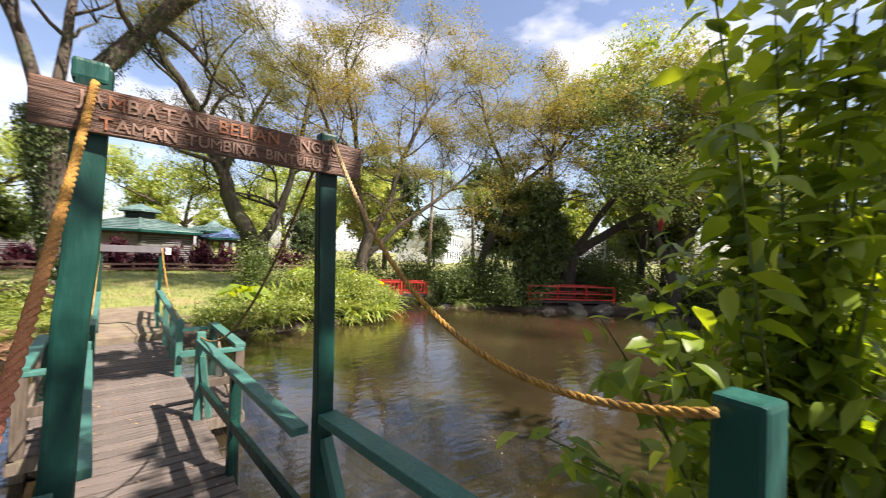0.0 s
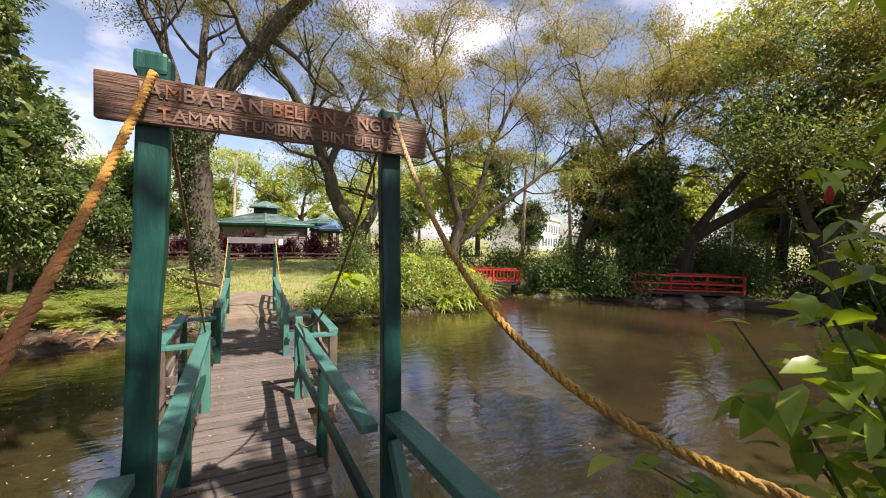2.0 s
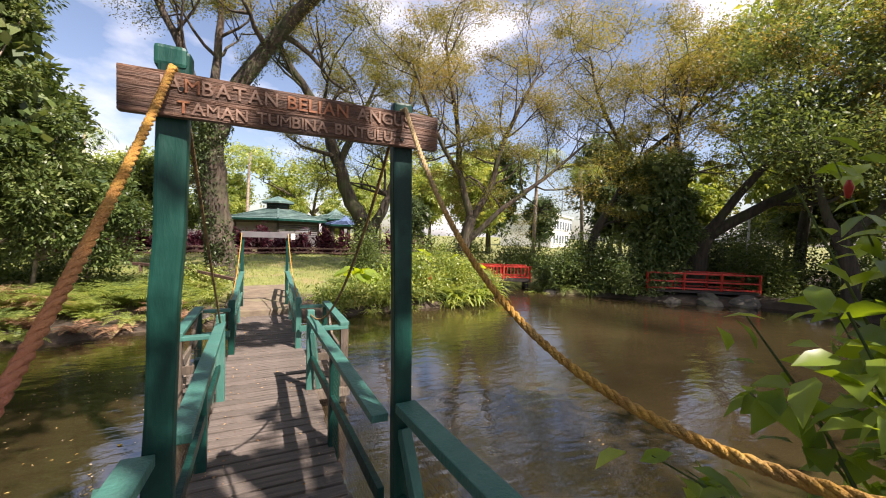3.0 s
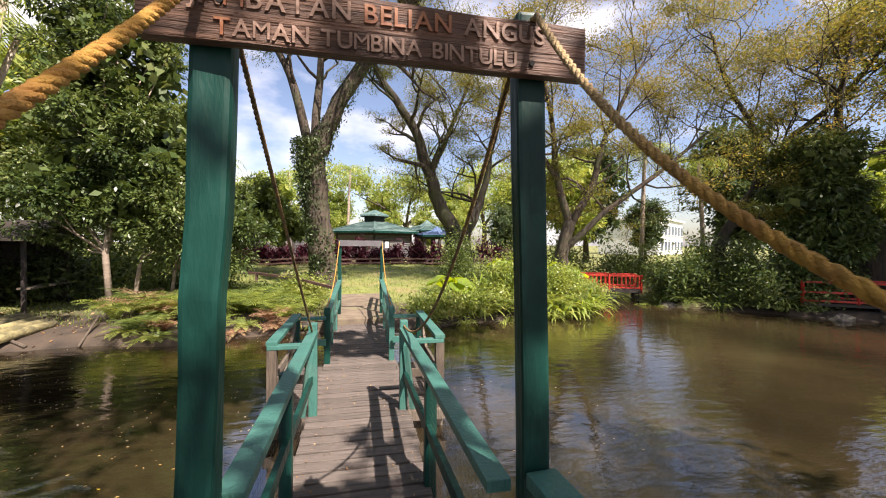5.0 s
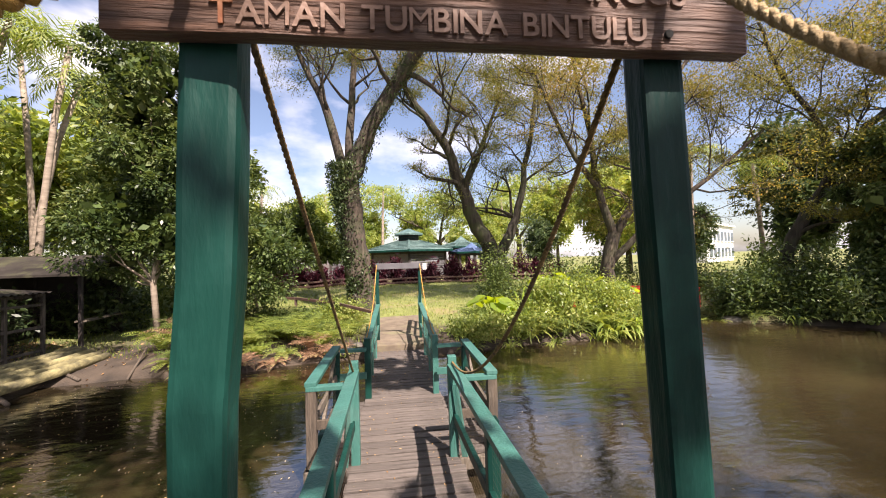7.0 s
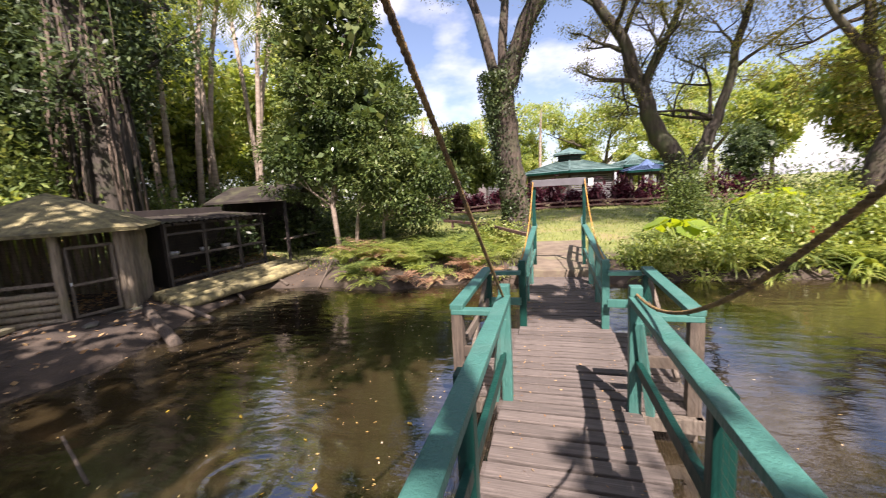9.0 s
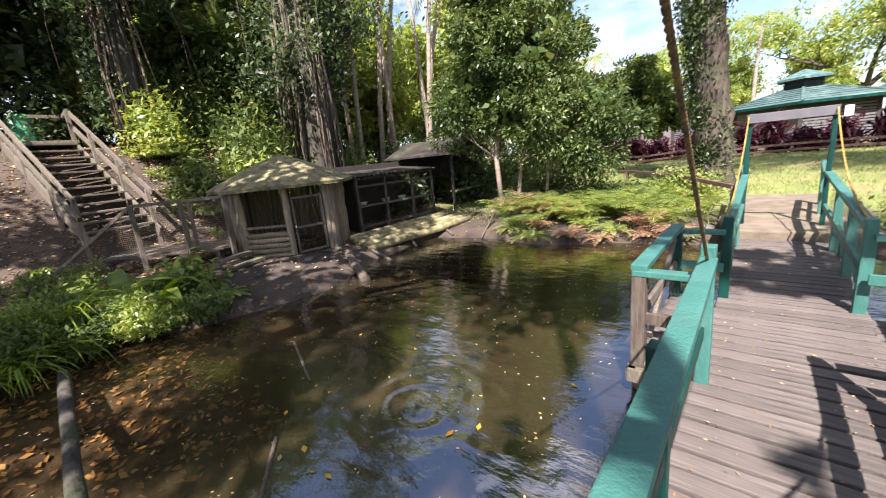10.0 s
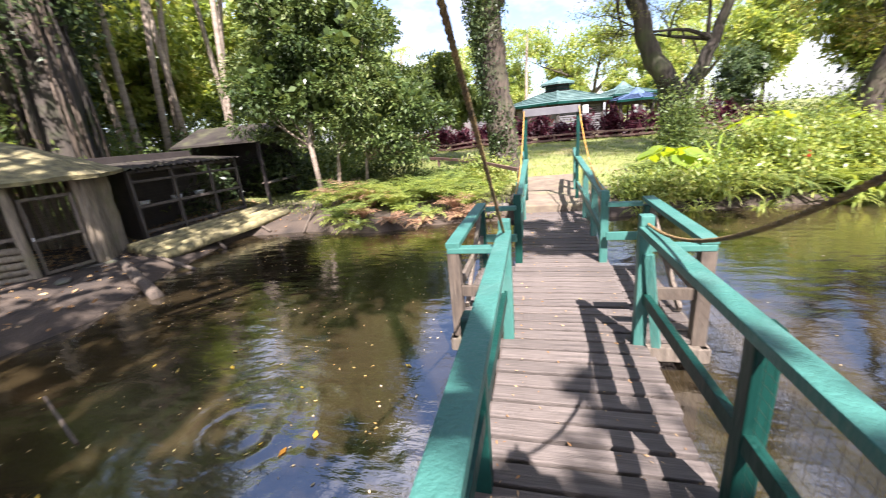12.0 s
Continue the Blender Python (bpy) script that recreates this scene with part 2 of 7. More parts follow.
L_FEATHER = leafy("feather_leaf", [(0.05, 0.07, 0.02), (0.105, 0.125, 0.03), (0.18, 0.185, 0.045), (0.27, 0.20, 0.07)], 0.5, 0.5, 0.3)
L_AUTUMN = leafy("olive_gold_leaf", [(0.07, 0.09, 0.024), (0.14, 0.15, 0.036), (0.225, 0.205, 0.05), (0.31, 0.22, 0.07)], 0.5, 0.5, 0.3)
L_DARK = leafy("dark_leaf", [(0.020, 0.034, 0.015), (0.036, 0.06, 0.023), (0.07, 0.108, 0.037), (0.15, 0.185, 0.07)], 0.42, 0.25, 0.5, 0.4)
L_GLOSS = leafy("glossy_evergreen_leaf", [(0.018, 0.034, 0.012), (0.046, 0.078, 0.022), (0.105, 0.15, 0.042), (0.25, 0.28, 0.11)], 0.38, 0.25, 0.45, 0.42)
L_MID = leafy("mid_green_leaf", [(0.034, 0.054, 0.018), (0.068, 0.108, 0.03), (0.13, 0.178, 0.05), (0.24, 0.265, 0.085)], 0.48, 0.35, 0.5, 0.35)
L_LIGHT = leafy("light_green_leaf", [(0.07, 0.115, 0.028), (0.15, 0.215, 0.048), (0.26, 0.32, 0.075), (0.40, 0.39, 0.12)], 0.4, 0.4, 0.8, 0.5)
L_BRIGHT = leafy("bright_leaf", [(0.07, 0.125, 0.025), (0.14, 0.225, 0.033), (0.24, 0.335, 0.05), (0.36, 0.44, 0.08)], 0.36, 0.5, 1.2, 0.5)
L_MAROON = leafy("maroon_leaf", [(0.012, 0.005, 0.006), (0.03, 0.008, 0.012), (0.065, 0.014, 0.022), (0.12, 0.045, 0.045)], 0.45, 0.25, 0.6, 0.25)
L_FERN = leafy("fern_leaf", [(0.07, 0.115, 0.028), (0.15, 0.21, 0.05), (0.26, 0.315, 0.085), (0.38, 0.35, 0.14)], 0.5, 0.4, 1.0)
L_RUST = leafy("dry_rust_frond", [(0.12, 0.06, 0.035), (0.21, 0.115, 0.065), (0.32, 0.20, 0.12), (0.20, 0.20, 0.06)], 0.7, 0.2, 1.5)

# ground: lawn, leaf litter and red earth in broad irregular zones
M_GROUND = shader("earth_and_grass", (0.20, 0.22, 0.06), 0.95, color2=(0.12, 0.14, 0.035), scale=3.5, bump=1.0, bump_scale=25, stain=(0.27, 0.19, 0.11), stain_scale=0.5, stain_amt=0.7)
_nt = M_GROUND.node_tree
_b = _nt.nodes["Principled BSDF"]
_grass = _b.inputs["Base Color"].links[0].from_socket
_co = _nt.nodes.new("ShaderNodeTexCoord")
_xy = _nt.nodes.new("ShaderNodeSeparateXYZ")
_nt.links.new(_co.outputs["Object"], _xy.inputs["Vector"])
_n = _nt.nodes.new("ShaderNodeTexNoise")
_n.inputs["Scale"].default_value = 0.9
_n.inputs["Detail"].default_value = 6
_nt.links.new(_co.outputs["Object"], _n.inputs["Vector"])
_w = _nt.nodes.new("ShaderNodeMath")
_w.operation = "MULTIPLY_ADD"
_w.inputs[1].default_value = 3.0
_nt.links.new(_n.outputs["Fac"], _w.inputs[0])
_nt.links.new(_xy.outputs["Y"], _w.inputs[2])
_mr = _nt.nodes.new("ShaderNodeMapRange")
_mr.inputs["From Min"].default_value, _mr.inputs["From Max"].default_value = 9.6, 11.2
_nt.links.new(_w.outputs[0], _mr.inputs["Value"])
_er = _nt.nodes.new("ShaderNodeValToRGB")
_e = _er.color_ramp.elements
_e[0].position, _e[1].position = 0.3, 0.72
_e[0].color, _e[1].color = (0.026, 0.020, 0.015, 1), (0.085, 0.062, 0.043, 1)
_e3 = _e.new(0.88)
_e3.color = (0.20, 0.095, 0.065, 1)
_n2 = _nt.nodes.new("ShaderNodeTexNoise")
_n2.inputs["Scale"].default_value = 2.6
_n2.inputs["Detail"].default_value = 9
_nt.links.new(_co.outputs["Object"], _n2.inputs["Vector"])
_nt.links.new(_n2.outputs["Fac"], _er.inputs["Fac"])
_mx = _nt.nodes.new("ShaderNodeMixRGB")
_nt.links.new(_mr.outputs["Result"], _mx.inputs["Fac"])
_nt.links.new(_er.outputs["Color"], _mx.inputs["Color1"])
_nt.links.new(_grass, _mx.inputs["Color2"])
_nt.links.new(_mx.outputs["Color"], _b.inputs["Base Color"])


SHALLOWS = (-4.6, -0.4, -0.26)
RIPPLE = (-1.9, 1.85, -0.26)   # a fish has just touched the surface here


def water_material():
    m = bpy.data.materials.new("murky_water")
    m.use_nodes = True
    nt = m.node_tree
    b = nt.nodes["Principled BSDF"]
    b.inputs["Roughness"].default_value = 0.015
    b.inputs["IOR"].default_value = 3.1
    b.inputs["Specular IOR Level"].default_value = 0.5
    co = nt.nodes.new("ShaderNodeTexCoord")
    n0 = nt.nodes.new("ShaderNodeTexNoise")
    n0.inputs["Scale"].default_value = 0.35
    n0.inputs["Detail"].default_value = 5
    nt.links.new(co.outputs["Object"], n0.inputs["Vector"])
    r = nt.nodes.new("ShaderNodeValToRGB")
    r.color_ramp.elements[0].position, r.color_ramp.elements[1].position = 0.35, 0.7
    r.color_ramp.elements[0].color = (0.016, 0.012, 0.0065, 1)
    r.color_ramp.elements[1].color = (0.046, 0.034, 0.016, 1)
    nt.links.new(n0.outputs["Fac"], r.inputs["Fac"])
    nt.links.new(r.outputs["Color"], b.inputs["Base Color"])
    mp = nt.nodes.new("ShaderNodeMapping")
    mp.inputs["Scale"].default_value = (1.0, 2.2, 1.0)
    nt.links.new(co.outputs["Object"], mp.inputs["Vector"])
    n1 = nt.nodes.new("ShaderNodeTexNoise")
    n1.inputs["Scale"].default_value = 2.4
    n1.inputs["Detail"].default_value = 5
    nt.links.new(mp.outputs["Vector"], n1.inputs["Vector"])
    n2 = nt.nodes.new("ShaderNodeTexNoise")
    n2.inputs["Scale"].default_value = 0.5
    nt.links.new(co.outputs["Object"], n2.inputs["Vector"])
    ml = nt.nodes.new("ShaderNodeMath")
    ml.operation = "MULTIPLY"
    nt.links.new(n1.outputs["Fac"], ml.inputs[0])
    nt.links.new(n2.outputs["Fac"], ml.inputs[1])
    rc = nt.nodes.new("ShaderNodeVectorMath")
    rc.operation = "DISTANCE"
    rc.inputs[1].default_value = RIPPLE
    nz = nt.nodes.new("ShaderNodeTexNoise")
    nz.inputs["Scale"].default_value = 3.0
    nt.links.new(co.outputs["Object"], nz.inputs["Vector"])
    vm = nt.nodes.new("ShaderNodeVectorMath")
    vm.operation = "MULTIPLY_ADD"
    vm.inputs[1].default_value = (0.27, 0.27, 0)
    nt.links.new(nz.outputs["Color"], vm.inputs[0])
    nt.links.new(co.outputs["Object"], vm.inputs[2])
    nt.links.new(vm.outputs[0], rc.inputs[0])
    sn = nt.nodes.new("ShaderNodeMath")
    sn.operation = "SINE"
    k1 = nt.nodes.new("ShaderNodeMath")
    k1.operation = "MULTIPLY"
    k1.inputs[1].default_value = 27.0
    nt.links.new(rc.outputs["Value"], k1.inputs[0])
    nt.links.new(k1.outputs[0], sn.inputs[0])
    fo = nt.nodes.new("ShaderNodeMapRange")
    fo.inputs["From Min"].default_value, fo.inputs["From Max"].default_value = 0.15, 1.15
    fo.inputs["To Min"].default_value, fo.inputs["To Max"].default_value = 0.11, 0.0
    nt.links.new(rc.outputs["Value"], fo.inputs["Value"])
    rm = nt.nodes.new("ShaderNodeMath")
    rm.operation = "MULTIPLY_ADD"
    nt.links.new(sn.outputs[0], rm.inputs[0])
    nt.links.new(fo.outputs["Result"], rm.inputs[1])
    nt.links.new(ml.outputs[0], rm.inputs[2])
    ml = rm
    bp = nt.nodes.new("ShaderNodeBump")
    bp.inputs["Strength"].default_value = 0.28
    bp.inputs["Distance"].default_value = 0.08
    nt.links.new(ml.outputs[0], bp.inputs["Height"])
    nt.links.new(bp.outputs["Normal"], b.inputs["Normal"])
    # the shallows by the near bank are clear enough to show their bed
    sd = nt.nodes.new("ShaderNodeVectorMath")
    sd.operation = "DISTANCE"
    sd.inputs[1].default_value = SHALLOWS
    nt.links.new(vm.outputs[0], sd.inputs[0])
    sm = nt.nodes.new("ShaderNodeMapRange")
    sm.inputs["From Min"].default_value, sm.inputs["From Max"].default_value = 0.9, 3.1
    sm.inputs["To Min"].default_value, sm.inputs["To Max"].default_value = 0.85, 0.0
    nt.links.new(sd.outputs["Value"], sm.inputs["Value"])
    tr = nt.nodes.new("ShaderNodeBsdfTransparent")
    tr.inputs["Color"].default_value = (0.95, 0.85, 0.66, 1)
    mx = nt.nodes.new("ShaderNodeMixShader")
    nt.links.new(sm.outputs["Result"], mx.inputs["Fac"])
    nt.links.new(b.outputs["BSDF"], mx.inputs[1])
    nt.links.new(tr.outputs["BSDF"], mx.inputs[2])
    nt.links.new(mx.outputs["Shader"], nt.nodes["Material Output"].inputs["Surface"])
    return m


M_WATER = water_material()

# ---- building helpers ----


def mesh_from(name, verts, faces, mat, smooth=False):
    me = bpy.data.meshes.new(name)
    me.from_pydata([tuple(v) for v in verts], [], faces)
    me.materials.append(mat)
    if smooth:
        me.polygons.foreach_set("use_smooth", [True] * len(me.polygons))
    me.update()
    return me


def quads_mesh(name, verts, mat, n=4, smooth=False):
    """A mesh of separate n-cornered faces out of an array (faces * n, 3)."""
    me = bpy.data.meshes.new(name)
    v = np.ascontiguousarray(verts, dtype=np.float32)
    k = len(v)
    me.vertices.add(k)
    me.vertices.foreach_set("co", v.ravel())
    me.loops.add(k)
    me.loops.foreach_set("vertex_index", np.arange(k, dtype=np.int32))
    me.polygons.add(k // n)
    me.polygons.foreach_set("loop_start", np.arange(0, k, n, dtype=np.int32))
    me.materials.append(mat)
    me.update(calc_edges=True)
    return me


def part(name, bm, material, parent=None, label=""):
    """Links a bmesh (or a ready mesh) as one object under a thing."""
    if isinstance(bm, bmesh.types.BMesh):
        me = bpy.data.meshes.new(name)
        bm.to_mesh(me)
        bm.free()
        me.materials.append(material)
    else:
        me = bm
    ob = new(name, me)
    if parent:
        ob.parent = parent
    if label:
        ob["label"] = label
    return ob


def thing(name, label, category, at=(0, 0, 0), rz=0.0, group="", kind=""):
    ob = new(name)
    ob.matrix_world = pose(*at, 0, 0, rz)
    return tagged(ob, label, category, group, kind)


def box(x0, x1, y0, y1, z0, z1, bev=0.006):
    bm = bmesh.new()
    bmesh.ops.create_cube(bm, size=1, matrix=Matrix.LocRotScale(((x0 + x1) / 2, (y0 + y1) / 2, (z0 + z1) / 2), None, (abs(x1 - x0), abs(y1 - y0), abs(z1 - z0))))
    if bev:
        bmesh.ops.bevel(bm, geom=bm.edges[:], offset=bev, segments=2, affect="EDGES", profile=0.6)
    return bm


def beam(a, b, w, h, bev=0.006, up=(0, 0, 1), rough=0.0, cuts=0):
    """A squared timber from a to b, w wide and h high, slightly uneven where rough."""
    a, b = Vector(a), Vector(b)
    d = b - a
    L = d.length
    y = d.normalized()
    x = y.cross(Vector(up))
    x = x.normalized() if x.length > 1e-4 else Vector((1, 0, 0))
    z = x.cross(y)
    bm = box(-w / 2, w / 2, 0, L, -h / 2, h / 2, bev)
    if cuts:
        es = [e for e in bm.edges if abs((e.verts[0].co - e.verts[1].co).normalized().y) > 0.99 and e.calc_length() > L * 0.5]
        bmesh.ops.subdivide_edges(bm, edges=es, cuts=cuts, use_grid_fill=True)
    if rough:
        for v in bm.verts:
            q = Vector((v.co.x * 3 + a.x * 7, v.co.y * 2.2 + a.y * 5, v.co.z * 3 + a.z * 3))
            v.co += Vector((noise.noise(q), 0, noise.noise(q + Vector((9, 3, 1))))) * rough
    m = Matrix((x, y, z)).transposed().to_4x4()
    m.translation = a
    bm.transform(m)
    return bm


def tube(points, radii, sides=8, close=True):
    """Verts and faces of a tapered tube along points."""
    P = [Vector(p) for p in points]
    vs, fs = [], []
    ref = Vector((0.13, 0.21, 1)).normalized()
    n = len(P)
    for i, p in enumerate(P):
        d = (P[min(i + 1, n - 1)] - P[max(i - 1, 0)]).normalized()
        if abs(d.dot(ref)) > 0.98:
            ref = Vector((1, 0.1, 0)).normalized()
        x = d.cross(ref).normalized()
        y = d.cross(x)
        ref = x.cross(d).normalized()
        for k in range(sides):
            a = 2 * math.pi * k / sides
            vs.append(p + (x * math.cos(a) + y * math.sin(a)) * radii[i])
    for i in range(n - 1):
        for k in range(sides):
            k2 = (k + 1) % sides
            fs.append((i * sides + k, i * sides + k2, (i + 1) * sides + k2, (i + 1) * sides + k))
    if close:
        fs.append(tuple(range(sides - 1, -1, -1)))
        fs.append(tuple((n - 1) * sides + k for k in range(sides)))
    return vs, fs


def rope_mesh(name, pts, r, mat, turns=14.0, strands=3):
    """A laid rope: three strands wound round the line pts."""
    P = [Vector(p) for p in pts]
    seg = []
    total = 0
    for a, b in zip(P, P[1:]):
        L = (b - a).length
        k = max(2, int(L / 0.012))
        for i in range(k):
            seg.append((a.lerp(b, i / k), total + L * i / k))
        total += L
    seg.append((P[-1], total))
    V, F = [], []
    for s in range(strands):
        line = []
        for i, (p, l) in enumerate(seg):
            d = (seg[min(i + 1, len(seg) - 1)][0] - seg[max(i - 1, 0)][0]).normalized()
            x = d.cross(Vector((0.3, 0.9, 0.2))).normalized()
            y = d.cross(x)
            a = l * turns * 2 * math.pi + s * 2 * math.pi / strands
            line.append(p + (x * math.cos(a) + y * math.sin(a)) * r * 0.52)
        vs, fs = tube(line, [r * 0.56] * len(line), 6)
        o = len(V)
        V += vs
        F += [tuple(i + o for i in f) for f in fs]
    return mesh_from(name, V, F, mat, True)


def sag(a, b, drop, n=14):
    a, b = Vector(a), Vector(b)
    return [a.lerp(b, i / n) - Vector((0, 0, drop * 4 * (i / n) * (1 - i / n))) for i in range(n + 1)]


def leaves(centers, size, rng, droop=0.0, ratio=0.45, spread=1.0, dirs=None, fold=0.25):
    """Corners of pointed leaves (two triangles folded on the midrib) at centers: array (n * 6, 3)."""
    n = len(centers)
    d = rng.normal(size=(n, 3)) * spread if dirs is None else dirs + rng.normal(size=(n, 3)) * 0.35 * spread
    d[:, 2] -= droop
    d /= np.linalg.norm(d, axis=1)[:, None] + 1e-9
    u = rng.normal(size=(n, 3)) * 0.6 + np.array((0, 0, 1.0))
    s = np.cross(d, u)
    s /= np.linalg.norm(s, axis=1)[:, None] + 1e-9
    nrm = np.cross(s, d)
    L = (size * (0.6 + 0.8 * rng.random(n)))[:, None]
    w = L * ratio * 0.5
    base, tip = centers - d * L * 0.5, centers + d * L * 0.5
    mid = centers - d * L * 0.06
    a = mid + s * w + nrm * w * fold
    b = mid - s * w + nrm * w * fold
    return np.stack([base, a, tip, b], 1).reshape(-1, 3)

# ---- the ground, the pond ----
WATER = -0.26
POND = [(-1.0, 7.0), (1.0, 7.0), (2.2, 7.35), (4.4, 7.5), (6.2, 8.1), (7.2, 9.6), (8.2, 12.5), (9.6, 12.0), (9.2, 8.6), (10.6, 7.5), (12.2, 6.0), (14.0, 4.4), (14.5, 0.5), (12, -4.5), (6, -6.2), (3.6, -3.8), (2.9, -1.5), (1.6, -1.0), (0.8, -1.5), (-0.75, -2.3), (-2.2, -3.6), (-4.6, -2.2), (-5.4, -0.5), (-5.9, 0.25), (-5.3, 1.45), (-4.95, 2.95), (-5.7, 4.6), (-5.9, 6.4), (-4.6, 6.6), (-3.2, 6.3), (-2.0, 6.9)]


def pond_distance(x, y):
    """Signed distance to the shore, for arrays: below zero in the pond."""
    d2 = np.full(x.shape, 1e9)
    inside = np.zeros(x.shape, bool)
    n = len(POND)
    for i in range(n):
        ax, ay = POND[i]
        bx, by = POND[(i + 1) % n]
        ex, ey = bx - ax, by - ay
        t = np.clip(((x - ax) * ex + (y - ay) * ey) / (ex * ex + ey * ey), 0, 1)
        d2 = np.minimum(d2, (x - ax - t * ex) ** 2 + (y - ay - t * ey) ** 2)
        cross = ((ay > y) != (by > y)) & (x < (bx - ax) * (y - ay) / (by - ay + 1e-12) + ax)
        inside ^= cross
    d = np.sqrt(d2)
    return np.where(inside, -d, d)


def smooth(a, b, v):
    t = np.clip((v - a) / (b - a), 0, 1)
    return t * t * (3 - 2 * t)


def ground_height(x, y):
    x, y = np.asarray(x, float), np.asarray(y, float)
    d = pond_distance(x, y)
    wob = 0.03 * np.sin(x * 2.1 + y * 0.7) + 0.03 * np.sin(y * 1.7 - x * 1.3 + 1) + 0.02 * np.sin(5.1 * x + 3.3 * y)
    h = np.where(d < 0, WATER - 0.05 + np.maximum(d, -3) * 0.25, WATER - 0.05 + 0.20 * smooth(0, 0.35, d) + 0.13 * smooth(0.2, 2.5, d) + wob * smooth(0.0, 1.0, d))
    # the lawn climbs gently towards the pavilion; the hillside behind the huts climbs steeply
    h = h + smooth(8, 20, y) * 0.35 * smooth(0, 2, d)
    hill = smooth(9.3, 13.8, -x) * smooth(11.0, 4.0, y)
    h = h + hill * 2.6 * smooth(0.2, 3.0, d) + smooth(12, 40, -x) * 3.0 * smooth(12, 4, y)
    return h


def gz(x, y):
    return float(ground_height(x, y))


def ground_mesh():
    def axis(lo, hi, step, reach):
        core = list(np.arange(lo, hi + 1e-6, step))
        out, s, v = [], step, hi
        while v < reach:
            s *= 1.35
            v += s
            out.append(v)
        left, s, v = [], step, lo
        while v > -reach:
            s *= 1.35
            v -= s
            left.append(v)
        return np.array(left[::-1] + core + out)
    xs, ys = axis(-13, 16, 0.22, 900), axis(-7, 16, 0.22, 900)
    X, Y = np.meshgrid(xs, ys)
    Z = ground_height(X, Y)
    nx, ny = len(xs), len(ys)
    V = np.stack([X, Y, Z], 2).reshape(-1, 3)
    F = [(j * nx + i, j * nx + i + 1, (j + 1) * nx + i + 1, (j + 1) * nx + i) for j in range(ny - 1) for i in range(nx - 1)]
    return mesh_from("ground", V, F, M_GROUND, True)


ground = tagged(new("ground", ground_mesh()), "lawn, leaf litter and reddish earth around a pond", "ground", kind="structure")
bmw = bmesh.new()
bmesh.ops.create_grid(bmw, x_segments=2, y_segments=2, size=1, matrix=Matrix.LocRotScale((4.3, 2.8, WATER), None, (11.5, 10.5, 1)))
water = part("water", bmw, M_WATER)
tagged(water, "still murky brown pond water with gentle ripples", "water", kind="structure")

# ---- the footbridge ----
HALF = 0.43
FAR = 6.62
bridge = thing("footbridge", "narrow weathered wooden footbridge with green painted handrails", "footbridge")


def rail_post(y, x, h, w=0.075, mat=None, z0=-0.12):
    return part("post", beam((x, y, z0), (x, y, h), w, w, 0.008, up=(0, 1, 0), rough=0.004, cuts=4), mat or M_GREEN, bridge)


def rail(a, b, w=0.085, h=0.042, mat=None):
    return part("handrail", beam(a, b, w, h, 0.006, rough=0.004, cuts=6), mat or M_GREEN, bridge)


def wire_net(a, b, z0, z1, step=0.045):
    """Chicken wire between two posts: thin crossing strands."""
    a, b = Vector(a), Vector(b)
    L = (b - a).length
    V, F = [], []
    k = int(L / step) + 1
    for i in range(k + 1):
        p = a.lerp(b, i / k)
        vs, fs = tube([(p.x, p.y, z0), (p.x, p.y, z1)], [0.0006] * 2, 3, False)
        o = len(V); V += vs; F += [tuple(q + o for q in f) for f in fs]
    for i in range(int((z1 - z0) / step) + 1):
        z = z0 + i * step
        vs, fs = tube([(a.x, a.y, z), (b.x, b.y, z)], [0.0006] * 2, 3, False)
        o = len(V); V += vs; F += [tuple(q + o for q in f) for f in fs]
    return part("wire_netting", mesh_from("wire_netting", V, F, M_MESH), None, bridge)


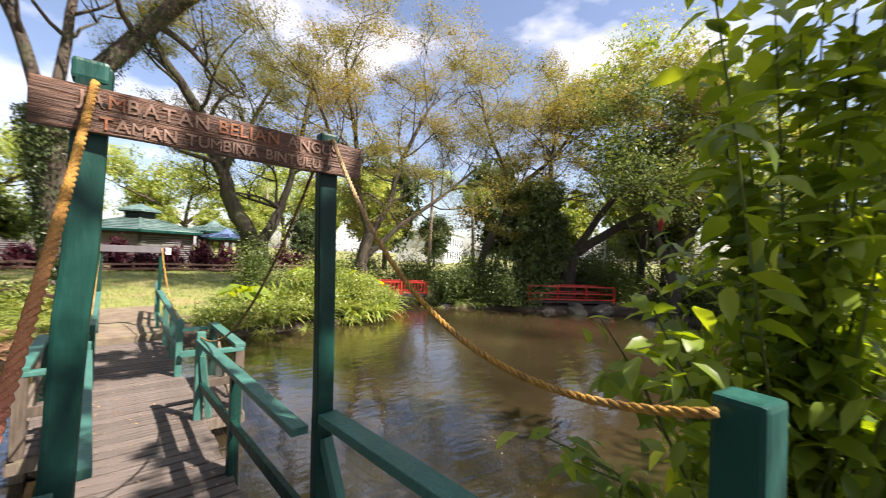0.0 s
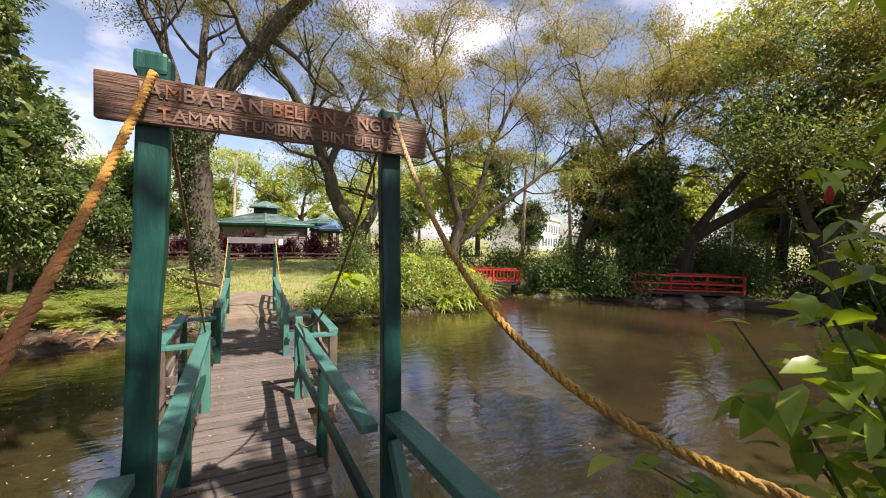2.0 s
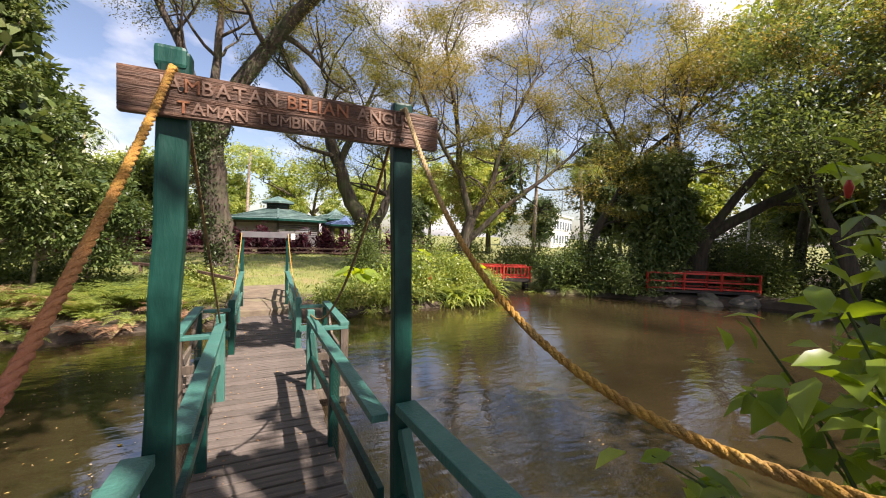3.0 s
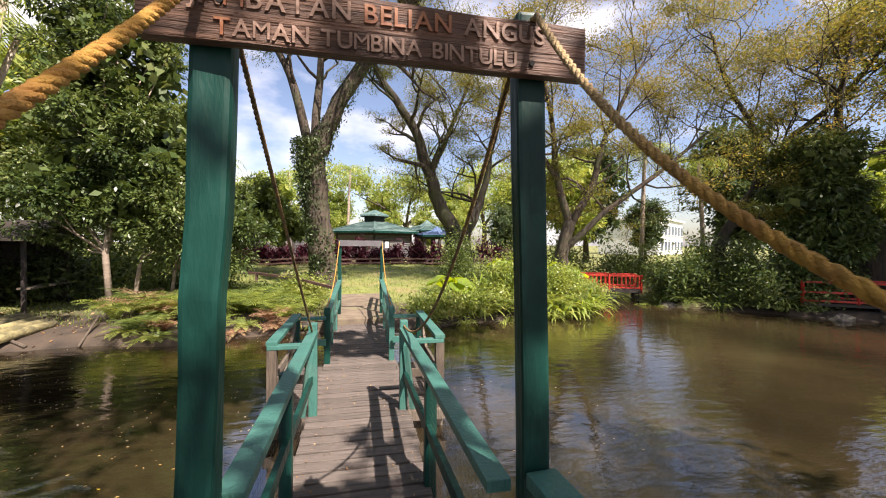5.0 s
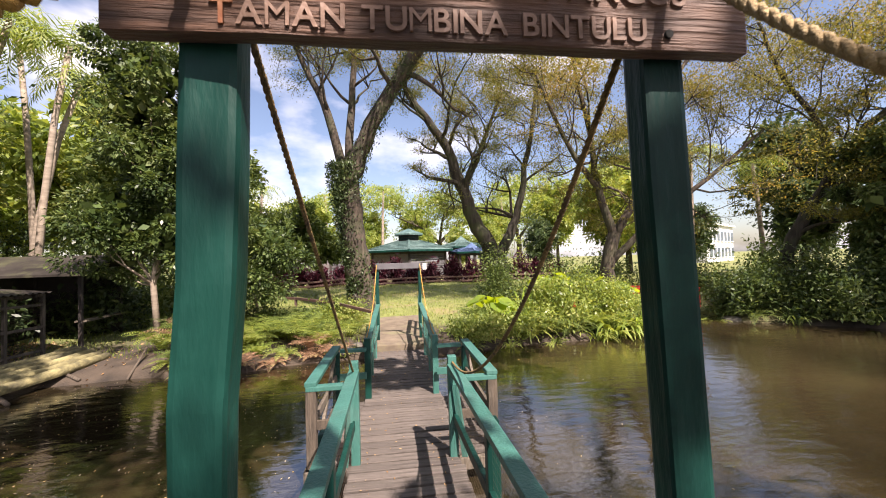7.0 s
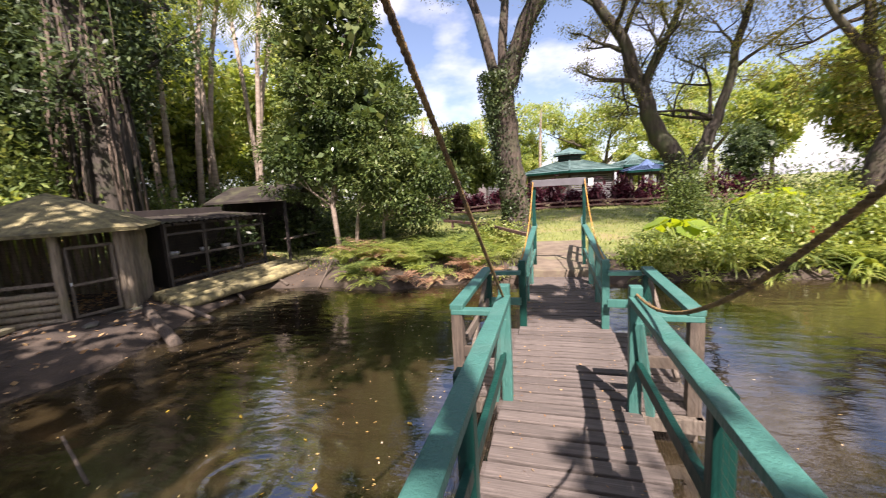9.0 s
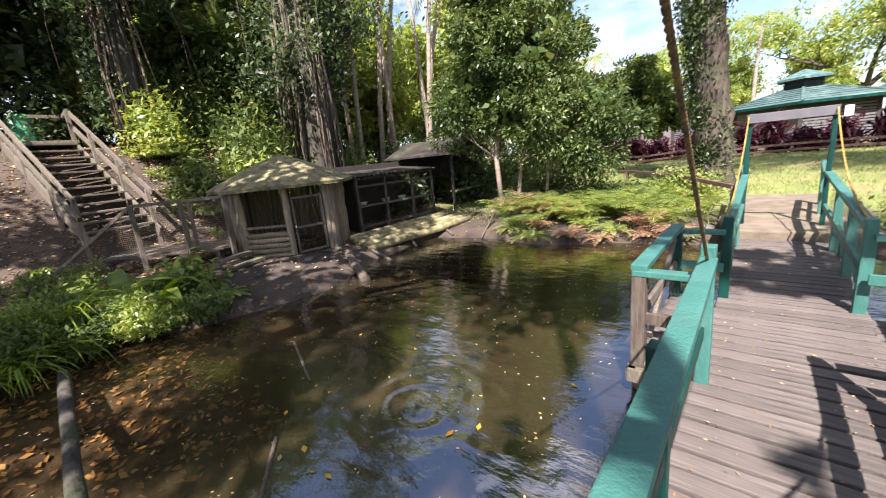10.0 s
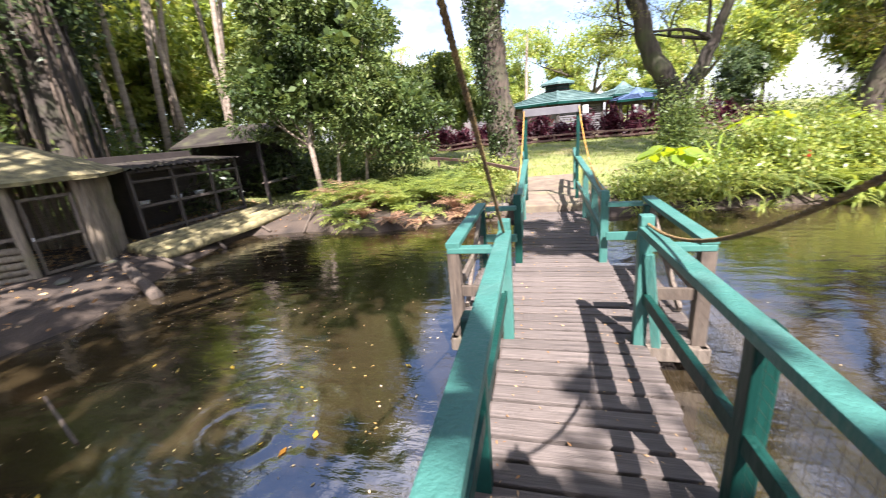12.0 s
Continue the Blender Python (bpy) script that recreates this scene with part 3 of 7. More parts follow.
for s, mats in ((-1, 0), (1, 1)):
    x = s * HALF
    # first stretch: gate to the bay
    rail((-0.345 if s < 0 else 0.455, 0.04, 0.86 if s < 0 else 0.80), (x * 0.96, 2.53, 0.765))
    part("lower_rail", beam((-0.40 if s < 0 else 0.47, 0.04, 0.42), (x, 2.53, 0.33), 0.035, 0.075, 0.004), M_GREEN_DARK, bridge)
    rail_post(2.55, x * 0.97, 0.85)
    rail_post(1.35, x * (1.0 if s < 0 else 1.08), 0.79, mat=M_GREEN_DARK)
    part("brace", beam((x * 1.16, 2.47, 0.02), (x * 1.0, 2.5, 0.62), 0.04, 0.05, 0.004), M_GREEN, bridge)
    wire_net((x * 1.08, 0.1, 0), (x * 1.03, 2.5, 0), 0.03, 0.74)
    # the bay: a small balcony outside the line of the rails
    xo = s * 0.79
    for (px, py) in ((xo, 2.66), (xo, 4.02)):
        part("bay_post", beam((px, py, -0.16), (px, py, 0.60), 0.085, 0.085, 0.006, up=(0, 1, 0), rough=0.004, cuts=3), M_BAYWOOD if py < 3 else M_GREEN_DARK, bridge)
    rail((x, 2.66, 0.615), (xo + s * 0.04, 2.66, 0.615), 0.09, 0.04)
    rail((xo, 2.62, 0.655), (xo, 4.06, 0.655), 0.10, 0.04)
    rail((x, 4.02, 0.615), (xo - s * 0.05, 4.02, 0.615), 0.08, 0.04)
    part("lower_rail", beam((x, 2.66, 0.30), (xo, 2.66, 0.30), 0.03, 0.08, 0.004), M_BAYWOOD, bridge)
    part("lower_rail", beam((xo, 2.66, 0.30), (xo, 4.02, 0.30), 0.03, 0.08, 0.004), M_OLDWOOD, bridge)
    part("lower_rail", beam((x, 4.02, 0.30), (xo, 4.02, 0.30), 0.03, 0.08, 0.004), M_GREEN, bridge)
    part("brace", beam((xo, 3.0, 0.02), (xo, 3.9, 0.58), 0.03, 0.06, 0.004), M_OLDWOOD, bridge)
    part("edge_beam", beam((x, 2.60, -0.10), (xo + s * 0.05, 2.60, -0.10), 0.06, 0.10, 0.006), M_OLDWOOD, bridge)
    part("edge_beam", beam((xo + s * 0.03, 2.58, -0.10), (xo + s * 0.03, 4.1, -0.10), 0.06, 0.10, 0.006), M_OLDWOOD, bridge)
    part("pile", beam((xo, 2.72, -1.2), (xo, 2.72, -0.14), 0.09, 0.09, 0.01, up=(0, 1, 0)), M_OLDWOOD, bridge)
    part("pile", beam((xo, 3.95, -1.2), (xo, 3.95, -0.14), 0.09, 0.09, 0.01, up=(0, 1, 0)), M_OLDWOOD, bridge)
    wire_net((xo, 2.7, 0), (xo, 4.0, 0), 0.0, 0.6)
    wire_net((x, 2.66, 0), (xo, 2.66, 0), 0.0, 0.6)
    # second stretch: bay to the far gate
    rail_post(4.12, x * 0.98, 0.735, mat=M_GREEN_DARK if s < 0 else None)
    rail((x, 4.15, 0.66), (x, 7.15, 0.80))
    for yy in (5.1, 6.1):
        rail_post(yy, x * 1.05, 0.72)
        part("brace", beam((x * 1.25, yy, -0.05), (x * 1.05, yy, 0.5), 0.035, 0.05, 0.004), M_GREEN, bridge)
    part("lower_rail", beam((x, 4.15, 0.30), (x, 7.15, 0.36), 0.035, 0.07, 0.004), M_GREEN, bridge)
    wire_net((x, 4.15, 0), (x, 6.6, 0), 0.02, 0.62)
    # landing rails past the far gate
    rail((x, 7.3, 0.78), (x * 1.25, 9.0, 0.80))
    part("lower_rail", beam((x, 7.3, 0.40), (x * 1.25, 9.0, 0.42), 0.035, 0.07, 0.004), M_GREEN, bridge)
    rail_post(8.15, x * 1.12, 0.82)
    rail_post(9.0, x * 1.25, 0.84)
    # long bearers under the planks, and piles in the water
    part("bearer", beam((x * 0.85, -2.6, -0.085), (x * 0.85, FAR, -0.085), 0.07, 0.11, 0.004), M_OLDWOOD, bridge)
    for yy in (-0.1, 1.35, 5.2, 6.4):
        part("pile", beam((x * 0.9, yy, -1.3), (x * 0.9, yy, -0.14), 0.10, 0.10, 0.012, up=(0, 1, 0)), M_OLDWOOD, bridge)
    # rails before the gate flare outwards
    rail((0.53, -0.10, 0.905) if s > 0 else (-0.44, -0.09, 0.865), (0.64, -1.25, 0.88) if s > 0 else (-0.50, -1.30, 0.86), 0.10, 0.045)
    part("lower_rail", beam((s * 0.53, -0.08, 0.45), (s * 0.64, -1.25, 0.42), 0.035, 0.075, 0.004), M_GREEN_DARK, bridge)
    part("brace", beam((s * 0.60, -0.42, 0.10), (s * 0.53, -0.09, 0.80), 0.05, 0.05, 0.004), M_GREEN, bridge)
    wire_net((s * 0.56, -0.1, 0), (s * 0.66, -1.2, 0), 0.03, 0.86)

# the far step up onto the path
step = part("step", beam((-0.62, FAR + 0.13, 0.02), (0.62, FAR + 0.13, 0.02), 0.28, 0.16, 0.02, rough=0.012, cuts=6), M_CONC)
tagged(step, "low sandy concrete step at the end of the bridge", "step", kind="structure")
pth = mesh_from("path", [(x * (0.55 + 0.10 * math.sin(i)), FAR + 0.25 + i * 0.5, 0.085 + 0.012 * math.sin(i * 1.7 + x) + i * 0.004) for i in range(8) for x in (-1.15, -0.4, 0.4, 1.15)], [(i * 4 + k, i * 4 + k + 1, i * 4 + k + 5, i * 4 + k + 4) for i in range(7) for k in range(3)], M_CONC, True)
tagged(new("path", pth), "worn sandy earth path up from the bridge", "path", kind="structure")


def gate(name, y, xl, xr, h, w, label, top_l, top_r, lean=0.0):
    g = thing(name, label, "gate")
    part("gate_post", beam((xl - lean, y, -0.9), (xl, y, top_l), w, w * 0.75, 0.014, up=(0, 1, 0), rough=0.024, cuts=14), M_GREEN_DARK, g)
    part("gate_post", beam((xr + lean, y, -0.9), (xr, y, top_r), w * 0.92, w * 0.75, 0.012, up=(0, 1, 0), rough=0.010, cuts=14), M_GREEN_DARK, g)
    return g


near_gate = gate("bridge_gate", -0.05, -0.35, 0.49, 2.3, 0.094, "two dark green timber gate posts at the bridge entrance", 2.30, 2.26, 0.09)
part("post_cap", beam((-0.355, -0.05, 2.235), (-0.355, -0.05, 2.31), 0.098, 0.075, 0.014, up=(0, 1, 0)), M_GREEN_MID, near_gate, "paler green top")
far_gate = gate("bridge_gate", 7.2, -0.43, 0.43, 1.68, 0.062, "slim green gate posts at the far end of the bridge", 1.655, 1.635)
part("crossboard", beam((-0.46, 7.15, 1.585), (0.46, 7.15, 1.585), 0.03, 0.12, 0.004), M_GREYSLAT, far_gate, "weathered grey board")
part("notice", beam((0.50, 7.14, 1.56), (0.58, 7.14, 1.56), 0.008, 0.13, 0.002), M_WHITEWALL, far_gate, "small white notice")

# the carved name board
board = thing("sign_board", "dark brown carved wooden name board with faded orange letters", "sign", (0.075, -0.107, 2.132), 0)
SW, SH = 1.135, 0.148
bmS = box(-SW / 2, SW / 2, -0.018, 0.018, -SH / 2, SH / 2, 0.005)
bmesh.ops.subdivide_edges(bmS, edges=[e for e in bmS.edges if e.calc_length() > 0.5], cuts=30, use_grid_fill=True)
for v in bmS.verts:
    v.co.z += 0.004 * noise.noise((v.co.x * 5, v.co.z * 2, 0.3)) + 0.0
    v.co.y += 0.002 * noise.noise((v.co.x * 9, v.co.z * 30, 2.3))
part("board", bmS, M_SIGN, board)


def lettering(text, x, z, size, mat, gap=0.10):
    """Each character as a raised letter of its own on the board; returns the x where the text ends."""
    for ch in text:
        if ch == " ":
            x += size * 0.40
            continue
        cu = bpy.data.curves.new("letter", "FONT")
        cu.body = ch
        cu.size = size
        cu.extrude = 0.0025
        cu.offset = 0.0008 if ch != "M" else 0.0
        ob = new("letter_curve", cu)
        dg = bpy.context.evaluated_depsgraph_get()
        me = bpy.data.meshes.new_from_object(ob.evaluated_get(dg))
        bpy.data.objects.remove(ob)
        me.materials.clear()
        me.materials.append(mat)
        xs = [v.co.x for v in me.vertices]
        w = max(xs) - min(xs)
        o = new("letter", me)
        o.parent = board
        o.matrix_parent_inverse = Matrix()
        o.matrix_basis = pose(x - min(xs), -0.0205, z, 90, 0, 0)
        x += w + size * gap
    return x


xe = lettering("JA", -0.460, 0.010, 0.068, M_LETTER)
xe = lettering("M", xe, 0.010, 0.068, M_LETTER_O)
xe = lettering("BATAN ", xe, 0.010, 0.068, M_LETTER)
xe = lettering("BELIAN ", xe, 0.010, 0.068, M_LETTER_O)
xe = lettering("ANGUS", xe, 0.010, 0.068, M_LETTER)
xe = lettering("T", -0.402, -0.060, 0.059, M_LETTER_O, 0.075)
xe = lettering("AMAN TUMBINA BINTULU", xe, -0.060, 0.059, M_LETTER, 0.075)
for bx, bz in ((-0.39, 0.02), (0.40, -0.045)):
    part("bolt", mesh_from("bolt", *tube([(bx, -0.017, bz), (bx, -0.024, bz)], [0.008, 0.008], 10), M_DARKIN), None, board)

# anchor posts and the ropes
A_R, A_L = (0.568, -1.685, 1.475), (-0.47, -1.37, 1.19)
for (ax, ay, az) in (A_R, A_L):
    ap = thing("anchor_post", "square dark green timber post holding the end of a rope", "post", (ax, ay, 0), -10 if ax > 0 else 12)
    part("post_shaft", beam((0, 0, -0.5), (0, 0, az), 0.088, 0.088, 0.012, up=(0, 1, 0), rough=0.006, cuts=8), M_GREEN_MID, ap)
TOP_L, TOP_R = Vector((-0.345, -0.125, 2.22)), Vector((0.50, -0.125, 2.22))


def rope(name, pts, r, mat, label):
    return tagged(new(name, rope_mesh(name, pts, r, mat)), label, "rope")


rope("rope", [(0.48, 0.03, 2.23)] + sag((0.482, -0.145, 2.21), (0.517, -1.789, 1.502), 0.375, 36)[:34], 0.0100, M_ROPE, "thick ochre laid rope sagging from gate post to anchor post")
rope("rope", [(-0.345, 0.03, 2.24)] + sag((-0.342, -0.125, 2.22), (-0.428, -1.333, 1.147), 0.071, 24), 0.0125, M_ROPE_RED, "thick ochre rope fading to red near its anchor post")
rope("rope", sag((-0.339, 0.04, 2.21), (-0.415, 2.50, 0.765), 0.01, 24), 0.009, M_ROPE_DARK, "thin dark weathered rope hanging to the rail post")
rope("rope", sag((0.48, 0.04, 2.13), (0.415, 2.50, 0.805), 0.33, 24), 0.009, M_ROPE_DARK, "thin dark weathered rope hanging to the rail post")
rope("rope", sag((-0.44, 7.15, 1.62), (-0.45, 4.15, 0.70), 0.24, 20), 0.009, M_ROPE, "thin ochre rope from the far gate")
rope("rope", sag((0.44, 7.15, 1.62), (0.43, 4.15, 0.70), 0.24, 20), 0.009, M_ROPE, "thin ochre rope from the far gate")

# ---- plants ----
R = np.random.default_rng(11)


def branchwork(stems, rng, levels=3, kids=3, shrink=0.62, bend=0.35, lift=0.15, min_r=0.008, flat=1.0):
    """Tubes for main stems given as (points, r0, r1), with twigs grown from them. Returns verts, faces and twig points."""
    V, F, tips = [], [], []

    def add(pts, rad, sides):
        vs, fs = tube(pts, rad, sides, True)
        o = len(V)
        V.extend(vs)
        F.extend([tuple(i + o for i in f) for f in fs])

    def grow(p, d, L, r, lev):
        n = 5
        pts, q, dd = [p.copy()], p.copy(), d.copy()
        for i in range(n):
            dd = (dd + Vector((rng.normal(), rng.normal(), rng.normal())) * bend * 0.5 + Vector((0, 0, lift * 0.3))).normalized()
            q = q + dd * (L / n)
            pts.append(q.copy())
        add(pts, [max(min_r, r * (1 - 0.75 * i / n)) for i in range(n + 1)], 6 if lev > 1 else 4)
        if lev <= 1:
            tips.extend([(pts[2], L), (pts[3], L), (pts[4], L), (pts[5], L)])
            return
        for k in range(kids):
            i = int(rng.integers(2, n + 1))
            a = rng.normal(size=3)
            side = Vector((a[0], a[1], a[2] * 0.5 * flat))
            nd = (dd * 0.6 + side.normalized() * 0.85 + Vector((0, 0, lift))).normalized()
            grow(pts[i], nd, L * (shrink + rng.uniform(-0.1, 0.15)), r * 0.5, lev - 1)
        tips.append((pts[n], L * 0.5))

    for pts, r0, r1, twig, count in stems:
        P = [Vector(p) for p in pts]
        fine = []
        for i in range(len(P) - 1):
            a, b = P[i], P[i + 1]
            pa, pb = P[max(i - 1, 0)], P[min(i + 2, len(P) - 1)]
            for k in range(4):
                t = k / 4
                q = 0.5 * ((2 * a) + (b - pa) * t + (2 * pa - 5 * a + 4 * b - pb) * t * t + (3 * a - pa - 3 * b + pb) * t ** 3)
                fine.append(q + Vector((rng.normal(), rng.normal(), rng.normal())) * r0 * 0.10)
        fine.append(P[-1])
        m = len(fine)
        add(fine, [r0 + (r1 - r0) * i / (m - 1) for i in range(m)], 10)
        for c in range(count):
            i = int(m * (0.35 + 0.64 * (c + rng.random()) / count))
            i = min(i, m - 1)
            d = (fine[i] - fine[max(i - 2, 0)]).normalized()
            a = rng.normal(size=3)
            nd = (d * 0.55 + Vector((a[0], a[1], a[2] * 0.6 * flat)).normalized() * 0.8 + Vector((0, 0, lift))).normalized()
            grow(fine[i], nd, twig * rng.uniform(0.7, 1.2), max(0.02, (r0 + (r1 - r0) * i / m) * 0.45), levels)
    return V, F, tips


def crown_at(tips, n, size, rng, cloud=0.35, squash=0.5, droop=0.2, ratio=0.42):
    T = np.array([tuple(p) for p, _ in tips])
    Ls = np.array([l for _, l in tips])
    i = rng.integers(0, len(T), n)
    c = T[i] + rng.normal(size=(n, 3)) * (Ls[i][:, None] * cloud) * np.array((1, 1, squash))
    return leaves(c, size, rng, droop, ratio)


def clump_crown(lobes, n, size, rng, r=0.42, droop=0.25, ratio=0.45):
    """Leaves on the shells of many small clumps that fill the lobes (centre, radii, clumps)."""
    cc = []
    for (cx, cy, cz), (rx, ry, rz), k in lobes:
        d = rng.normal(size=(k, 3))
        d /= np.linalg.norm(d, axis=1)[:, None]
        cc.append(d * (0.35 + 0.65 * rng.random(k) ** 0.5)[:, None] * np.array((rx, ry, rz)) + np.array((cx, cy, cz)))
    cc = np.concatenate(cc)
    rr = r * (0.55 + 0.9 * rng.random(len(cc)))
    i = rng.integers(0, len(cc), n)
    d = rng.normal(size=(n, 3))
    d /= np.linalg.norm(d, axis=1)[:, None]
    c = cc[i] + d * (rr[i] * (0.55 + 0.5 * rng.random(n)))[:, None] * np.array((1, 1, 0.75))
    return cc, leaves(c, size, rng, droop, ratio, 1.0, d)


def bushy_tree(name, label, at, trunks, lobes, leaf_mat, n, size, bark, seed, r=0.42, ratio=0.45, droop=0.25):
    """A dense broadleaf tree: trunks, a limb to some of the clumps, and a crown of leaf clumps."""
    rng = np.random.default_rng(seed)
    t = thing(name, label, "tree", at)
    cc, q = clump_crown(lobes, n, size, rng, r, droop, ratio)
    mid = np.mean(cc, axis=0)
    ci = mid + (cc[rng.integers(0, len(cc), n // 11)] - mid) * 0.8 + rng.normal(size=(n // 11, 3)) * r * 0.4
    q = np.concatenate([q, leaves(ci, size * 2.3, rng, 0.3, 0.7)])
    parts_ = []
    for pts, r0, r1 in trunks:
        P = [Vector(p) for p in pts]
        parts_.append(tube(P, [r0 + (r1 - r0) * i / (len(P) - 1) for i in range(len(P))], 8))
    main = [Vector(p) for t_ in trunks for p in t_[0][1:]]
    lr = min(trunks[0][2] * 0.8, 0.05)
    for k in range(0, len(cc), 5):
        e = Vector(cc[k])
        s = min(main, key=lambda p: (p - e).length + (0 if p.z < e.z else 3))
        m = s.lerp(e, 0.5) + Vector((rng.normal() * 0.1, rng.normal() * 0.1, -0.1))
        parts_.append(tube([s, m, e], [lr, lr * 0.6, 0.008], 5))
    V, F = [], []
    for vs, fs in parts_:
        o = len(V)
        V += vs
        F += [tuple(x + o for x in f) for f in fs]
    part("trunk", mesh_from("trunk", V, F, bark, True), None, t)
    part("crown", quads_mesh("crown", q, leaf_mat), None, t)
    return t


def tree(name, label, at, stems, leaf_mat, n, size, bark=None, levels=2, kids=3, cloud=0.35, squash=0.5, droop=0.2, seed=1, lift=0.15, bend=0.35, shrink=0.62, ratio=0.42, ivy=0):
    rng = np.random.default_rng(seed)
    t = thing(name, label, "tree", at)
    V, F, tips = branchwork(stems, rng, levels, kids, shrink, bend, lift)
    part("trunk", mesh_from("trunk", V, F, bark or M_BARK, True), None, t)
    part("crown", quads_mesh("crown", crown_at(tips, n, size, rng, cloud, squash, droop, ratio), leaf_mat), None, t)
    if ivy:
        P = np.array([tuple(p) for p in stems[0][0]])
        z0, z1 = P[0, 2] + (P[-1, 2] - P[0, 2]) * 0.10, P[-1, 2]
        zz = z1 + 0.4 - (z1 + 0.4 - z0) * rng.random(ivy) ** 1.5
        xx, yy = np.interp(zz, P[:, 2], P[:, 0]), np.interp(zz, P[:, 2], P[:, 1])
        rad = np.interp(zz, P[:, 2], np.linspace(stems[0][1], stems[0][2], len(P))) + rng.random(ivy) ** 2 * 0.30 * np.clip((zz - z0) / (z1 - z0), 0.15, 1)
        a = rng.normal(math.pi * 1.08, 1.0, ivy) + 0.7 * np.sin(zz * 1.7)
        c = np.stack([xx + np.cos(a) * rad, yy + np.sin(a) * rad, zz], 1)
        if len(stems) > 3:
            Q = np.array([tuple(p) for p in stems[3][0]])
            m = ivy // 2
            tt = rng.uniform(0, len(Q) - 1.6, m)
            lo = tt.astype(int)
            q = Q[lo] + (Q[lo + 1] - Q[lo]) * (tt - lo)[:, None]
            w = rng.normal(size=(m, 3))
            w /= np.linalg.norm(w, axis=1)[:, None]
            rq = np.interp(tt, [0, len(Q) - 1], [stems[3][1], stems[3][2]])
            c = np.concatenate([c, q + w * (rq + rng.random(m) ** 2 * 0.16)[:, None]])
        part("climbing_fern", quads_mesh("climbing_fern", leaves(c, 0.10, rng, 0.8, 0.4), L_DARK), None, t, "dark climbing ferns on the bark")["kind"] = "stuff"
    return t


def shrub(name, label, at, rx, ry, h, n, size, mat, seed=1, clumps=14, z0=0.1, ratio=0.42, droop=0.1, category="shrub", group="", stems=6, flowers=0):
    rng = np.random.default_rng(seed)
    t = thing(name, label, category, at, 0, group)
    cc = rng.normal(size=(clumps, 3))
    cc /= np.linalg.norm(cc, axis=1)[:, None]
    cc *= (0.35 + 0.6 * rng.random(clumps))[:, None]
    cc[:, 2] = np.abs(cc[:, 2])
    cc = cc * np.array((rx, ry, h * 0.9)) + np.array((0, 0, z0))
    i = rng.integers(0, clumps, n)
    c = cc[i] + rng.normal(size=(n, 3)) * np.array((rx, ry, h * 0.8)) * 0.24
    c[:, 2] = np.maximum(c[:, 2], 0.02)
    part("foliage", quads_mesh("foliage", leaves(c, size, rng, droop, ratio), mat), None, t)
    V, F = [], []
    for k in range(min(stems, clumps)):
        e = Vector(cc[k])
        vs, fs = tube([(0.1 * rng.normal() * rx, 0.1 * rng.normal() * ry, -0.25), e * 0.5 + Vector((0, 0, 0.1 * h)), e], [0.022, 0.016, 0.006], 5)
        o = len(V)
        V += vs
        F += [tuple(q + o for q in f) for f in fs]
    part("stem", mesh_from("stem", V, F, M_BARK_DARK), None, t)
    for k in range(flowers):
        q = cc[rng.integers(0, clumps)] * np.array((1.05, 1.05, 1.05))
        part("flower", quads_mesh("flower", leaves(q + rng.normal(size=(14, 3)) * 0.03, 0.07, rng, 0, 0.5), M_FLOWER), None, t, "orange red blossom")
    return t


M_FLOWER = leafy("red_petal", [(0.5, 0.03, 0.015), (0.62, 0.07, 0.02), (0.65, 0.16, 0.03)], 0.5, 0.3)


def blades(rng, n, length, width, arch, spread, seg=4, up=0.9, radius=0.05):
    """Arching strap leaves from one root: quads."""
    out = []
    for k in range(n):
        a = rng.uniform(0, 2 * math.pi)
        hdir = np.array((math.cos(a), math.sin(a), 0))
        side = np.array((-math.sin(a), math.cos(a), 0))
        L = length * rng.uniform(0.6, 1.15)
        tilt = spread * rng.uniform(0.4, 1.3)
        p = hdir * radius * rng.random()
        ang = math.pi / 2 - tilt * 0.5
        rows = []
        for s in range(seg + 1):
            w = width * (0.55 + 0.9 * s / seg) if s < seg * 0.5 else width * (1.9 - 1.9 * (s / seg)) * 0.9
            rows.append((p - side * max(w, 0.001) * 0.5, p + side * max(w, 0.001) * 0.5))
            p = p + (hdir * math.cos(ang) + np.array((0, 0, 1)) * math.sin(ang)) * L / seg
            ang -= arch * rng.uniform(0.7, 1.3) / seg * 2
        for s in range(seg):
            out += [rows[s][0], rows[s][1], rows[s + 1][1], rows[s + 1][0]]
    return np.array(out)


